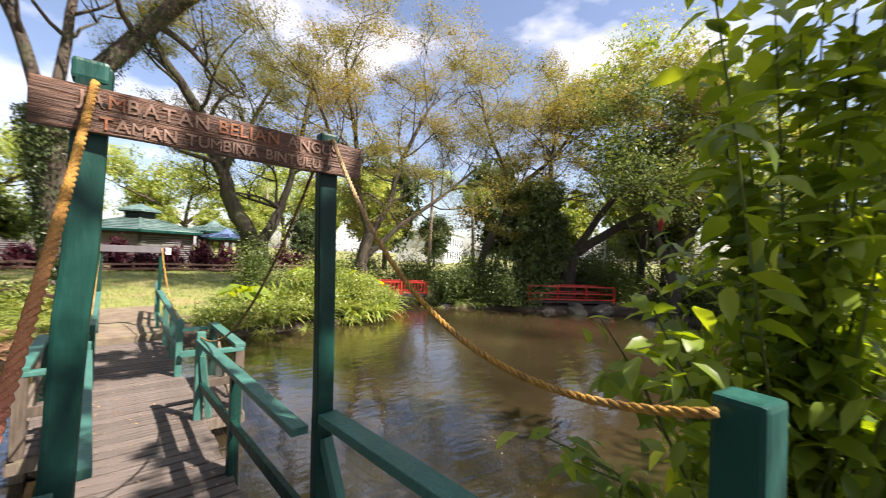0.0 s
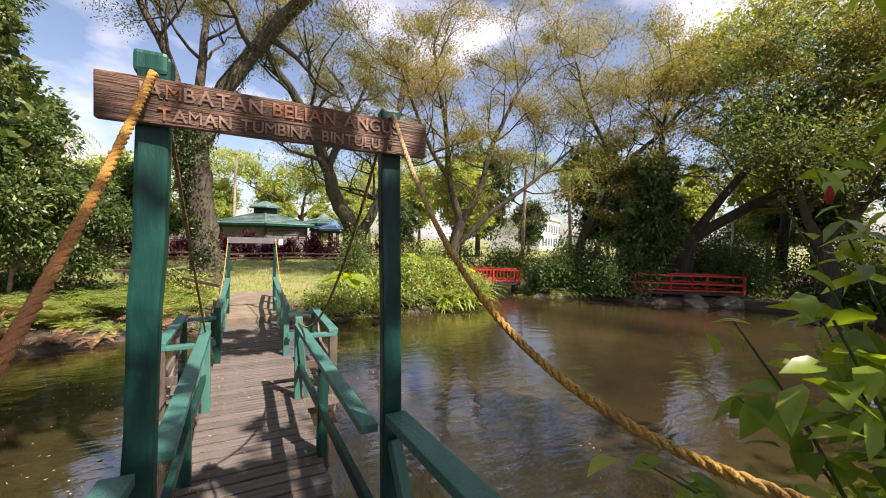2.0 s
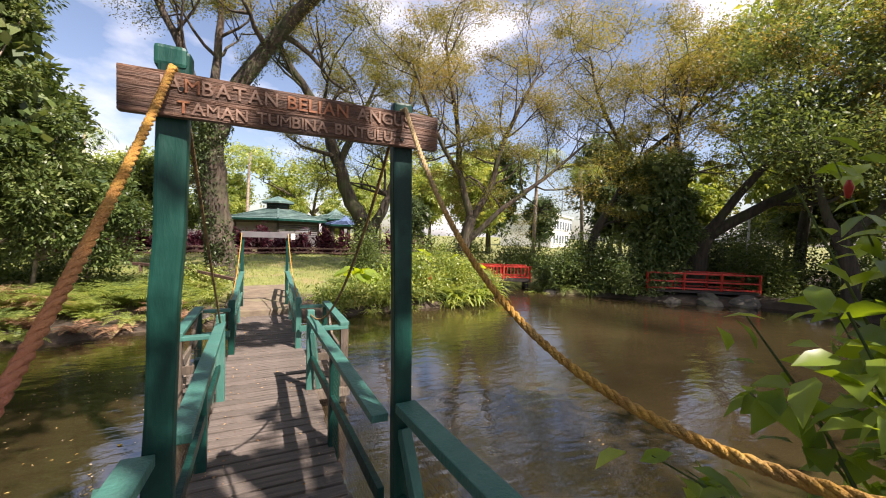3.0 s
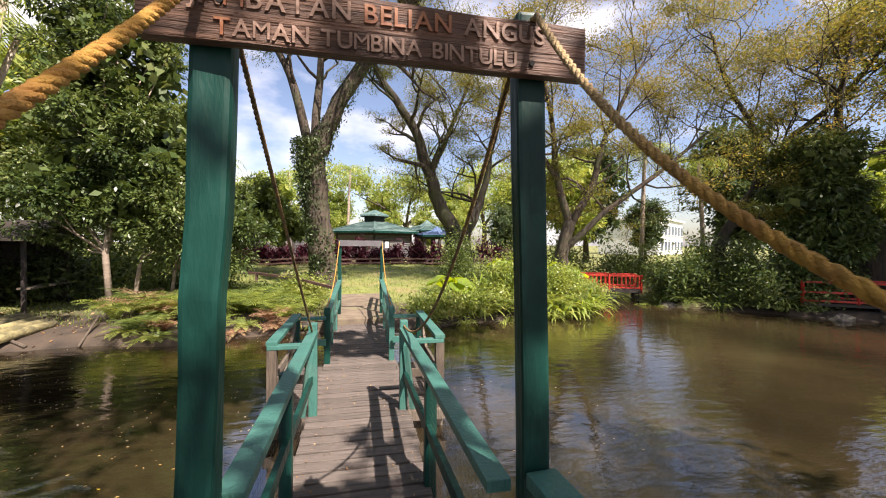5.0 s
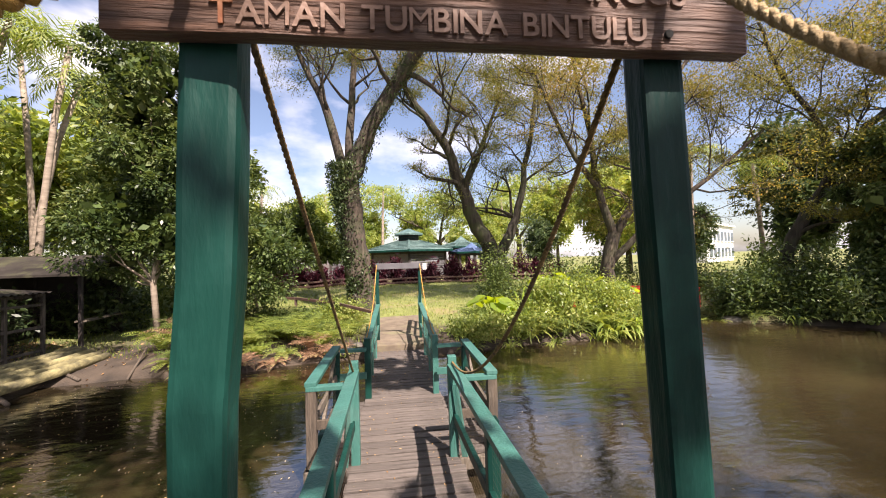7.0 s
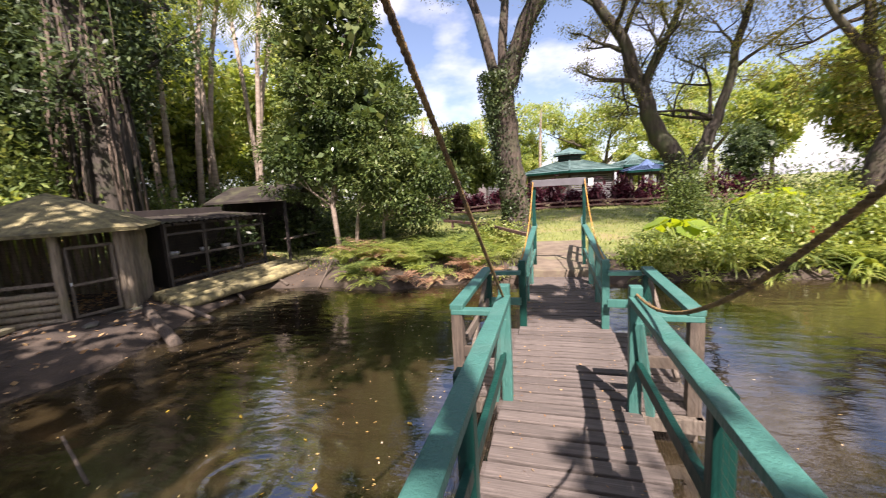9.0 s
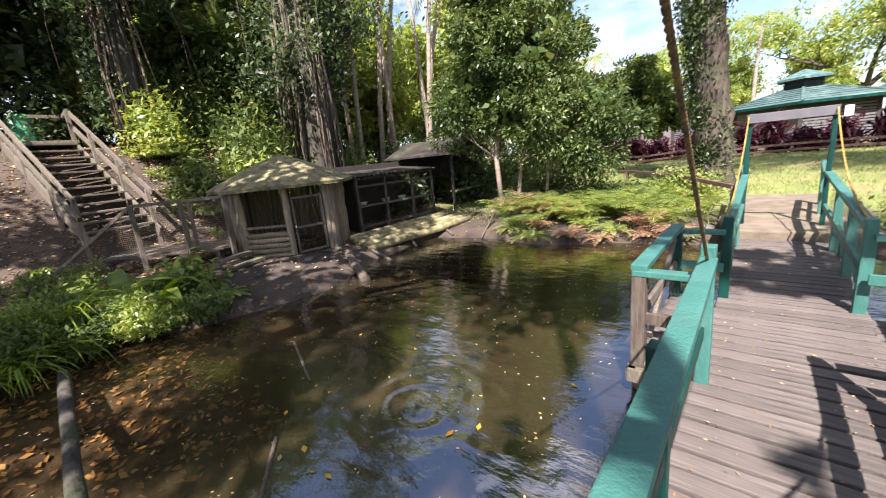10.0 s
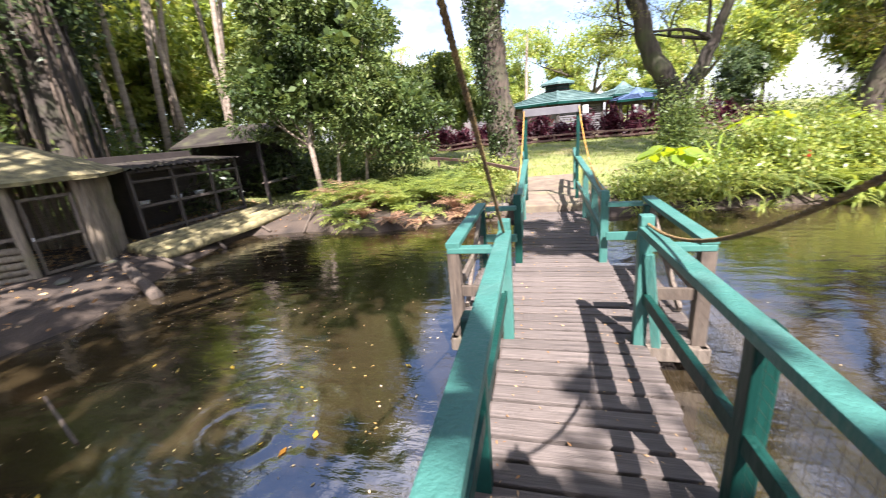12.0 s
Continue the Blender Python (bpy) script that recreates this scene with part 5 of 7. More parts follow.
# ---- shrubs and ground plants ----
k = 0
for x, y, rx, ry, h, mat, n, lab in (
        (1.9, 7.85, 0.8, 0.6, 0.55, L_FERN, 2600, "low light-green bank plants"), (2.9, 7.95, 0.7, 0.6, 0.8, L_LIGHT, 3000, "light green leafy shrub on the bank"),
        (3.8, 8.2, 0.8, 0.7, 1.15, L_LIGHT, 3800, "tall light green shrub with orange blossoms"), (4.8, 8.4, 0.8, 0.7, 1.2, L_LIGHT, 3800, "sunlit light green shrub on the bank"),
        (5.7, 8.7, 0.7, 0.7, 0.9, L_LIGHT, 3000, "sunlit light green shrub on the bank"), (3.2, 10.2, 1.0, 0.8, 1.5, L_MID, 3500, "mid green shrub behind the bank"),
        (5.2, 10.6, 1.1, 0.9, 1.7, L_MID, 3800, "mid green shrub behind the bank"), (6.5, 9.3, 0.6, 0.7, 0.6, L_FERN, 2200, "low fern thicket on the bank"),
        (9.9, 9.0, 0.9, 0.9, 1.1, L_DARK, 3600, "dark green shrub by the water"), (11.0, 8.2, 1.0, 0.9, 1.5, L_DARK, 4200, "dark green shrub by the water"),
        (12.2, 7.4, 1.0, 0.8, 1.6, L_DARK, 4200, "dark green shrub by the water"), (10.6, 9.6, 1.2, 0.9, 1.9, L_MID, 4000, "leafy shrub behind the bank"),
        (15.8, 5.6, 1.2, 1.4, 2.0, L_MID, 4500, "green thicket behind the red bridge"), (16, 2.6, 1.2, 1.4, 2.0, L_MID, 4500, "green thicket at the end of the pond"),
        (14.9, 0.6, 1.0, 1.2, 1.4, L_MID, 4000, "green thicket at the end of the pond"), (14.2, -2.2, 1.0, 1.2, 1.6, L_MID, 4000, "green thicket at the end of the pond"), (8.0, 14.0, 1.4, 1.0, 1.5, L_MID, 4000, "shrub behind the red bridge"),
        (11.2, 13.2, 1.6, 1.2, 1.6, L_MID, 4200, "shrub behind the red bridge"),
        (-2.9, 9.4, 1.1, 0.7, 0.5, L_MID, 1500, "tangle of ferns on the bank"), (-1.6, 9.6, 0.8, 0.7, 0.6, L_FERN, 2600, "tangle of ferns on the bank"), (-4.6, 9.6, 1.1, 0.8, 0.9, L_MID, 3400, "green undergrowth beneath the trees"),
        (-9.0, 8.2, 1.0, 1.0, 1.2, L_DARK, 3400, "dark undergrowth behind the cages"), (-9.6, 5.8, 1.0, 1.0, 1.5, L_MID, 3600, "undergrowth behind the hut"), (-10.3, 4.7, 1.0, 0.9, 1.6, L_LIGHT, 3600, "undergrowth behind the hut"),
        (-10.9, 3.7, 0.9, 0.7, 1.2, L_MID, 3400, "undergrowth beside the stairs"), (-12.8, 3.5, 1.2, 0.8, 1.7, L_LIGHT, 3400, "bright undergrowth beside the stairs"), (-12.0, 5.5, 1.4, 1.2, 2.4, L_MID, 4500, "tall undergrowth on the hillside"),
        (-14.5, 4.5, 1.6, 1.4, 2.6, L_MID, 4500, "tall undergrowth on the hillside"), (-13.8, 8.2, 1.6, 1.4, 2.8, L_MID, 4500, "tall undergrowth on the hillside"), (-15.0, 1.8, 1.3, 1.0, 1.8, L_DARK, 4000, "dark shrubs on the hilltop"),
        (-10.8, 9.6, 1.2, 1.0, 1.3, L_MID, 4000, "undergrowth behind the cages"), (-8.0, 10.6, 1.3, 1.0, 1.5, L_DARK, 4000, "dark undergrowth behind the bank"), (-7.0, 12.6, 1.5, 1.1, 1.8, L_MID, 4000, "undergrowth at the edge of the lawn"), (-9.4, 13.4, 1.6, 1.2, 2.2, L_MID, 4200, "undergrowth at the edge of the lawn"),
        (16.2, 8.0, 1.3, 1.2, 2.2, L_DARK, 5000, "dark thicket behind the red bridge"), (17.4, 6.4, 1.4, 1.3, 2.6, L_DARK, 5000, "dark thicket behind the red bridge"), (15.2, 9.8, 1.4, 1.2, 2.2, L_MID, 5000, "shady thicket behind the pond"), (13.6, 11.0, 1.3, 1.1, 1.9, L_DARK, 4500, "shady thicket behind the pond"), (17.8, 4.0, 1.4, 1.4, 2.6, L_DARK, 5000, "dark thicket at the end of the pond"), (17.2, 1.2, 1.3, 1.4, 2.4, L_MID, 5000, "shady thicket at the end of the pond"), (16.4, -1.4, 1.3, 1.4, 2.4, L_DARK, 5000, "dark thicket at the end of the pond"), (19.5, 8.5, 1.6, 1.5, 3.0, L_MID, 5000, "tall thicket behind the pond"),
        (-11.2, 11.6, 1.4, 1.1, 2.2, L_DARK, 4500, "dark thicket behind the shelter"), (-13.0, 12.6, 1.5, 1.2, 2.4, L_MID, 4500, "thicket below the palms"), (-9.6, 12.0, 1.2, 1.0, 2.0, L_DARK, 4500, "dark thicket behind the shelter"), (-14.6, 11.4, 1.5, 1.2, 2.4, L_DARK, 4500, "thicket below the palms"), (-12.4, 9.0, 1.3, 1.1, 1.8, L_MID, 4500, "thicket behind the cages"),
        (-17.2, -3.4, 2.0, 1.8, 3.4, L_MID, 5500, "tall thicket on the hilltop"), (-18.6, 0.4, 2.2, 2.0, 3.6, L_DARK, 5500, "tall dark thicket on the hilltop"), (-17.8, 3.2, 2.0, 1.8, 3.4, L_MID, 5500, "tall thicket on the hilltop"), (-19.0, -6.2, 2.2, 2.0, 3.6, L_DARK, 5500, "tall dark thicket on the hilltop"), (-15.4, -4.2, 1.7, 1.5, 2.4, L_LIGHT, 5000, "thicket on the hilltop"),
        (-17.2, 12.4, 2.2, 1.8, 3.6, L_DARK, 5500, "tall dark thicket below the palms"), (-18.6, 15.2, 2.2, 2.0, 3.8, L_MID, 5500, "tall thicket below the palms"), (-16.0, 16.8, 2.2, 1.8, 3.6, L_DARK, 5500, "tall dark thicket below the palms"), (-13.4, 17.4, 2.0, 1.8, 3.2, L_MID, 5500, "tall thicket at the edge of the lawn"), (-20.4, 18.4, 2.4, 2.0, 4.0, L_DARK, 5500, "tall dark thicket below the palms"), (-11.2, 16.8, 1.8, 1.5, 2.8, L_DARK, 5000, "dark thicket at the edge of the lawn"), (-16.4, 6.4, 2.0, 1.8, 3.6, L_MID, 5500, "tall thicket on the hillside"), (-19.6, 9.0, 2.4, 2.0, 4.0, L_DARK, 5500, "tall dark thicket on the hillside"),
        (-15.5, -1.5, 1.5, 1.3, 1.6, L_DARK, 4000, "dark shrubs on the hilltop"), (-16.8, -0.6, 1.8, 1.5, 3.2, L_MID, 5500, "tall thicket on the hilltop"), (-20.5, -3.0, 2.4, 2.2, 4.6, L_DARK, 5500, "tall dark thicket on the hilltop"), (-15.8, 2.6, 1.6, 1.4, 2.6, L_LIGHT, 5000, "sunlit thicket behind the stair"), (-13.0, -2.6, 1.3, 1.2, 1.4, L_DARK, 4000, "dark shrubs on the hillside")):
    k += 1
    shrub("shrub", lab, on(x, y), rx, ry, h, int(n * (1.9 if -5 < x < 7.5 else 1.6 if x > 7.5 else 1.0)), 0.085 if -5 < x < 7.5 else 0.115 if x > 7.5 else 0.16, L_GLOSS if x > 7.5 and mat == L_DARK else mat, 100 + k, flowers=3 if "orange" in lab else 0)

rh = random.Random(17)
for i in range(64):
    x, y = rh.uniform(-13.0, -7.2), rh.uniform(-0.6, 3.4)
    if (-9.4 < x < -7.0 and 1.2 < y < 3.4) or (x < -9.6 and 0.5 < y < 2.8):
        continue
    s = rh.uniform(0.18, 0.42)
    shrub("ground_plant", "small leafy plant among the fallen leaves", on(x, y), s, s, s * 0.9, 260, 0.075, rh.choice((L_MID, L_LIGHT, L_FERN)), 800 + i, clumps=5, stems=2, category="plant", group="hillside plants")
# maroon hedge along the lawn's far fence
for i in range(19):
    x = -9.5 + i * 1.05
    shrub("cordyline", "dark maroon leafy hedge plant behind the low fence", on(x, 21.5 + 0.3 * math.sin(i * 2.3)), 0.6, 0.45, 1.2 + 0.2 * math.sin(i * 1.7), 800, 0.36, L_MAROON, 200 + i, ratio=0.22, group="maroon hedge", stems=3)

# near the walker: a tall shrub with big bright leaves
rs = np.random.default_rng(301)
near = thing("hibiscus_shrub", "tall near shrub with large bright green leaves and red buds", "shrub", (2.0, -1.6, -0.1))
Vn, Fn, Tn = [], [], []
for i in range(64):
    a = rs.uniform(-2.2, 2.9)
    rr = rs.uniform(0.1, 0.98)
    hh = rs.uniform(0.35, 3.3)
    e = Vector((math.cos(a) * rr * 0.9 - 0.1, math.sin(a) * rr * 0.9, hh))
    line = [Vector((rs.normal() * 0.12, rs.normal() * 0.12, -0.2)), Vector((e.x * 0.35, e.y * 0.35, hh * 0.45)), Vector((e.x * 0.75, e.y * 0.75, hh * 0.8)), e]
    vs, fs = tube(line, [0.009, 0.007, 0.005, 0.003], 5)
    o = len(Vn)
    Vn += vs
    Fn += [tuple(q + o for q in f) for f in fs]
    for t in np.linspace(0.35, 1.0, 17):
        j = min(2, int(t * 3))
        Tn.append(tuple(line[j].lerp(line[j + 1], t * 3 - j)))
part("branchwork", mesh_from("branchwork", Vn, Fn, L_MID, True), None, near)
Tn = np.array(Tn)
Tn = np.repeat(Tn, 3, axis=0) + rs.normal(size=(len(Tn) * 3, 3)) * 0.06
# the shrub is cut back along the path
slope = np.where((Tn[:, 2] < 0.8) | (np.abs(Tn[:, 2] - 1.45) < 0.12), 0.50, 0.36) + 0.03 * rs.normal(size=len(Tn))
Tn = Tn[Tn[:, 1] < -0.15 + slope * (Tn[:, 0] + 2.05)]
# low boughs that hang out over the water
Vb, Fb, low = [], [], []
for ex, ey, ez in ((-0.68, 0.86, 0.95), (-0.62, 0.72, 0.86), (-0.36, 0.92, 0.78), (-0.44, 0.66, 1.24), (-0.42, 0.70, 1.52), (-0.5, 0.6, 0.70)):
    root, e = Vector((0.1 * rs.normal(), 0.1 * rs.normal(), -0.1)), Vector((ex, ey, ez))
    line = [root, root.lerp(e, 0.35) + Vector((0, 0, 0.25)), root.lerp(e, 0.7) + Vector((0, 0, 0.18)), e]
    vs, fs = tube(line, [0.010, 0.008, 0.006, 0.003], 5)
    o = len(Vb)
    Vb += vs
    Fb += [tuple(q + o for q in f) for f in fs]
    for t in np.linspace(0.55, 1.0, 13):
        j = min(2, int(t * 3))
        low.append(np.array(line[j].lerp(line[j + 1], t * 3 - j)) + rs.normal(size=3) * 0.05)
part("bough", mesh_from("bough", Vb, Fb, L_MID, True), None, near)
Tn = np.concatenate([Tn, np.array(low)])


def big_leaves(c, size, rng, ratio=0.46, droop=0.35):
    """Curved leaves of six faces each, cupped along the midrib and bent at the tip."""
    n = len(c)
    d = rng.normal(size=(n, 3))
    d[:, 2] = d[:, 2] * 0.5 - droop
    d /= np.linalg.norm(d, axis=1)[:, None]
    s = np.cross(d, np.array((0, 0, 1.0)) + rng.normal(size=(n, 3)) * 0.35)
    s /= np.linalg.norm(s, axis=1)[:, None]
    u = np.cross(s, d)
    L = (size * (0.65 + 0.7 * rng.random(n)))[:, None]
    V, F = [], []
    prof = ((0.0, 0.02, 0.0), (0.3, 0.9, 0.02), (0.62, 0.85, -0.02), (1.0, 0.02, -0.16))
    rows = []
    for f, w, z in prof:
        m = c + d * L * f + u * L * z
        ww = L * ratio * 0.5 * w
        rows.append((m - s * ww + u * ww * 0.3, m, m + s * ww + u * ww * 0.3))
    for i in range(3):
        for a, b in ((0, 1), (1, 2)):
            V.append(np.stack([rows[i][a], rows[i][b], rows[i + 1][b], rows[i + 1][a]], 1))
    allv = np.stack(V, 1).reshape(n, -1, 3)
    return allv


def leaf_mesh(name, allv, mat):
    """Joins the faces of each leaf into one island."""
    n = len(allv)
    grid = np.stack([allv[:, 0], allv[:, 1], allv[:, 5], allv[:, 3], allv[:, 2], allv[:, 6], allv[:, 8 + 3], allv[:, 8 + 2], allv[:, 12 + 2], allv[:, 16 + 3], allv[:, 16 + 2], allv[:, 20 + 2]], 1)
    V = grid.reshape(-1, 3)
    F = []
    for k in range(n):
        o = k * 12
        F += [(o, o + 1, o + 4, o + 3), (o + 1, o + 2, o + 5, o + 4), (o + 3, o + 4, o + 7, o + 6), (o + 4, o + 5, o + 8, o + 7), (o + 6, o + 7, o + 10, o + 9), (o + 7, o + 8, o + 11, o + 10)]
    return mesh_from(name, V, F, mat, True)


part("foliage", leaf_mesh("foliage", big_leaves(Tn, 0.15, rs), L_BRIGHT), None, near)
for q in ((0.12, 0.62, 2.06),):
    vs, fs = tube([(q[0], q[1], q[2]), (q[0] + 0.004, q[1], q[2] - 0.03), (q[0], q[1], q[2] - 0.075)], [0.006, 0.018, 0.008], 7)
    part("flower_bud", mesh_from("flower_bud", vs, fs, M_RED, True), None, near, "hanging red bud")

# ferns, strap-leaved plants and grasses
for i, (x, y, rx, ry, h, n, mat) in enumerate(((-5.5, 1.5, 0.35, 0.3, 0.25, 1300, L_MID), (-5.75, 1.0, 0.45, 0.4, 0.32, 1700, L_LIGHT), (-5.95, 0.45, 0.45, 0.4, 0.34, 1700, L_MID), (-6.15, 0.0, 0.4, 0.35, 0.4, 1500, L_LIGHT), (-6.5, 1.5, 0.4, 0.4, 0.28, 1500, L_MID), (-6.7, 0.9, 0.5, 0.4, 0.30, 1700, L_LIGHT), (-5.9, -0.15, 0.5, 0.4, 0.35, 1700, L_MID), (-6.9, 0.3, 0.5, 0.4, 0.35, 1500, L_MID), (-6.9, 1.75, 0.35, 0.3, 0.3, 1100, L_LIGHT))):
    shrub("ground_cover", "low leafy ground plants along the pond edge", on(x, y), rx, ry, h, int(n * 1.7), 0.068, mat, 330 + i, stems=3, category="plant")
for i, (x, y, L, lab, mat) in enumerate(((-5.9, 1.2, 0.5, "arching green fern on the pond bank", L_MID), (-6.1, 0.4, 0.55, "arching green fern on the pond bank", L_MID), (-6.3, -0.3, 0.6, "arching green fern on the pond bank", L_MID), (-5.75, 1.9, 0.38, "small bright fern beside the steps", L_LIGHT), (-6.6, 1.3, 0.45, "arching green fern on the pond bank", L_MID), (-6.9, 0.5, 0.6, "arching green fern on the pond bank", L_MID), (-5.8, -0.9, 0.6, "arching green fern on the pond bank", L_MID),
        (-2.3, 7.2, 0.5, "pale fern on the red earth", L_FERN), (-3.6, 6.6, 0.5, "pale fern on the red earth", L_LIGHT), (-1.6, 8.2, 0.6, "pale fern on the red earth", L_FERN), (-4.2, 6.95, 0.5, "bright fern at the water's edge", L_LIGHT), (-2.9, 6.75, 0.45, "rust-coloured dry fern on bare earth", L_RUST), (-1.7, 7.15, 0.45, "rust-coloured dry fern on bare earth", L_RUST), (-2.4, 6.9, 0.4, "rust-coloured dry fern on bare earth", L_RUST), (-3.4, 8.4, 0.7, "pale fern on the red earth", L_FERN),
        (9.6, 8.6, 0.8, "fern at the dark water's edge", L_MID), (8.9, 9.2, 0.7, "fern at the dark water's edge", L_LIGHT), (-10.0, 7.4, 1.1, "large fern behind the cages", L_LIGHT), (-9.3, 6.9, 0.9, "large fern behind the cages", L_LIGHT))):
    rng = np.random.default_rng(400 + i)
    plant("fern", lab, on(x, y, -0.02), fronds(rng, 14, L, L * 0.20, 1.1, 0.7, 20, 0.010, 0.2), mat, "fern")
rf = random.Random(23)
for i in range(96):
    left = i < 52
    x, y = (rf.uniform(-4.9, -0.95), rf.uniform(6.8, 10.0)) if left else (rf.uniform(1.3, 6.6), rf.uniform(7.7, 9.6))
    if pond_distance(np.array(x), np.array(y)) < 0.05:
        continue
    if left:
        mat, lab = rf.choice(((L_FERN, "pale feathery fern on the bank"), (L_LIGHT, "light green fern on the bank"), (L_MID, "mid green fern on the bank"), (L_RUST, "dry rusty fern on the bank") if y < 8.0 else (L_LIGHT, "light green fern on the bank")))
    else:
        mat, lab = rf.choice(((L_LIGHT, "light green fern on the bank"), (L_MID, "mid green fern on the bank")))
    L = rf.uniform(0.4, 0.7) if y < 7.5 else rf.uniform(0.5, 1.05)
    rng = np.random.default_rng(900 + i)
    plant("fern", lab, on(x, y, 0.03), fronds(rng, 15, L, L * 0.20, 1.0, 0.42, 22, 0.009, 0.25), mat, "fern")
for i, (x, y, L, w, lab, mat, n) in enumerate(((-6.6, 0.95, 1.0, 0.21, "bird's nest fern with broad strap leaves", L_LIGHT, 12), (-6.3, 1.3, 0.95, 0.20, "bird's nest fern with broad strap leaves", L_BRIGHT, 11), (-6.9, 0.6, 0.9, 0.19, "bird's nest fern with broad strap leaves", L_LIGHT, 10), (-6.75, 1.6, 0.7, 0.13, "broad-leaved plant on the bank", L_LIGHT, 12),
        (-5.75, -0.1, 0.9, 0.028, "clump of long grass by the pond", L_BRIGHT, 70), (-5.95, 0.2, 0.95, 0.028, "clump of long grass by the pond", L_BRIGHT, 70), (-6.4, 0.35, 1.1, 0.028, "clump of long grass by the pond", L_BRIGHT, 70), (-7.0, 0.5, 1.0, 0.028, "clump of long grass by the pond", L_BRIGHT, 60), (-5.6, -0.4, 0.9, 0.028, "clump of long grass by the pond", L_BRIGHT, 70),
        (5.0, 7.75, 1.1, 0.12, "clump of broad pale strap leaves hanging to the water", L_LIGHT, 26), (5.5, 7.9, 1.1, 0.12, "clump of broad pale strap leaves hanging to the water", L_LIGHT, 26), (4.1, 9.2, 1.7, 0.06, "tall upright ginger-like plant on the bank", L_BRIGHT, 30), (3.2, 9.0, 1.6, 0.06, "tall upright ginger-like plant on the bank", L_BRIGHT, 30), (5.9, 8.15, 1.15, 0.075, "clump of strap-leaved lilies at the water's edge", L_BRIGHT, 40), (6.2, 8.35, 1.25, 0.08, "clump of strap-leaved lilies at the water's edge", L_LIGHT, 40), (4.9, 7.8, 1.0, 0.07, "clump of strap-leaved lilies at the water's edge", L_LIGHT, 36), (5.5, 8.0, 1.2, 0.08, "clump of strap-leaved lilies at the water's edge", L_LIGHT, 38), (3.9, 7.8, 0.9, 0.06, "clump of strap-leaved lilies at the water's edge", L_MID, 36), (2.9, 7.75, 0.85, 0.055, "clump of strap-leaved lilies at the water's edge", L_LIGHT, 36), (6.5, 8.9, 1.3, 0.07, "tall clump of strap-leaved lilies on the bank", L_BRIGHT, 40), (5.2, 7.85, 0.7, 0.045, "clump of strap-leaved lilies at the water's edge", L_LIGHT, 46), (6.4, 8.5, 0.8, 0.045, "clump of strap-leaved lilies at the water's edge", L_LIGHT, 46), (4.5, 7.65, 0.6, 0.04, "clump of strap-leaved lilies at the water's edge", L_LIGHT, 40), (3.4, 7.5, 0.45, 0.03, "pale clump of bank grass", L_FERN, 50), (2.4, 7.45, 0.45, 0.03, "pale clump of bank grass", L_FERN, 50), (1.5, 7.3, 0.4, 0.03, "pale clump of bank grass", L_FERN, 50),
        (10.2, 8.0, 0.8, 0.05, "dark strap-leaved plant by the water", L_MID, 40), (11.3, 7.2, 0.9, 0.05, "dark strap-leaved plant by the water", L_MID, 40), (9.4, 9.3, 0.8, 0.05, "dark strap-leaved plant by the water", L_MID, 40), (-1.2, 7.2, 0.4, 0.03, "pale clump of bank grass", L_FERN, 50), (-1.6, 10.6, 0.6, 0.02, "tall pale lawn grass clump", L_FERN, 60), (-2.6, 10.6, 0.6, 0.02, "tall pale lawn grass clump", L_FERN, 60))):
    rng = np.random.default_rng(500 + i)
    plant("strap_plant" if w > 0.035 else "grass_clump", lab, on(x, y, -0.03), blades(rng, n, L, w, 1.1, 1.0, 5, radius=0.16), mat, "plant" if w > 0.035 else "grass")

rb = np.random.default_rng(777)
for x, y, k, h in ((-6.4, 1.65, 70, 0.55), (-6.15, 1.85, 40, 0.35), (-6.65, 1.8, 40, 0.6)):
    bp_ = thing("broadleaf_plant", "young plant with broad pale green leaves on the bank", "plant", on(x, y))
    cb = np.stack([rb.normal(size=k) * 0.14, rb.normal(size=k) * 0.14, rb.uniform(0.1, h, k)], 1)
    part("leaves", leaf_mesh("leaves", big_leaves(cb, 0.15, rb, 0.55, 0.2), L_LIGHT), None, bp_)
    vs, fs = tube([(0, 0, -0.1), (0.02, 0, h * 0.6), (0.0, 0.02, h)], [0.012, 0.01, 0.005], 5)
    part("stem", mesh_from("stem", vs, fs, M_BARK_DARK), None, bp_)


def elephant_ear(at, n, size, seed):
    rng = np.random.default_rng(seed)
    t = thing("elephant_ear", "giant taro with huge pale green heart-shaped leaves", "plant", at)
    for i in range(n):
        a = 2 * math.pi * i / n + rng.normal() * 0.3
        h = size * rng.uniform(1.0, 1.7)
        e = Vector((math.cos(a) * size * 0.7, math.sin(a) * size * 0.7, h))
        vs, fs = tube([(0, 0, -0.1), (e.x * 0.3, e.y * 0.3, h * 0.6), e], [0.025, 0.02, 0.012], 6)
        st = part("stalk", mesh_from("stalk", vs, fs, L_LIGHT, True), None, t)
        d = Vector((math.cos(a), math.sin(a), -0.45)).normalized()
        s = Vector((-math.sin(a), math.cos(a), 0))
        u = s.cross(d)
        ring = []
        for q in range(15):
            th = -math.pi + 2 * math.pi * q / 14
            rr = size * (0.62 + 0.22 * math.cos(th)) * (0.55 + 0.45 * min(1, abs(abs(th) - math.pi) * 2.2))
            ring.append(e + d * rr * math.cos(th) + s * rr * 0.85 * math.sin(th) + u * (0.05 * math.cos(th * 5) - 0.10 * abs(math.sin(th))) * size)
        vs2 = [e + u * 0.02] + ring
        part("leaf_blade", mesh_from("leaf_blade", vs2, [(0, q + 1, q + 2) for q in range(14)], L_BRIGHT, True), None, t)
    return t


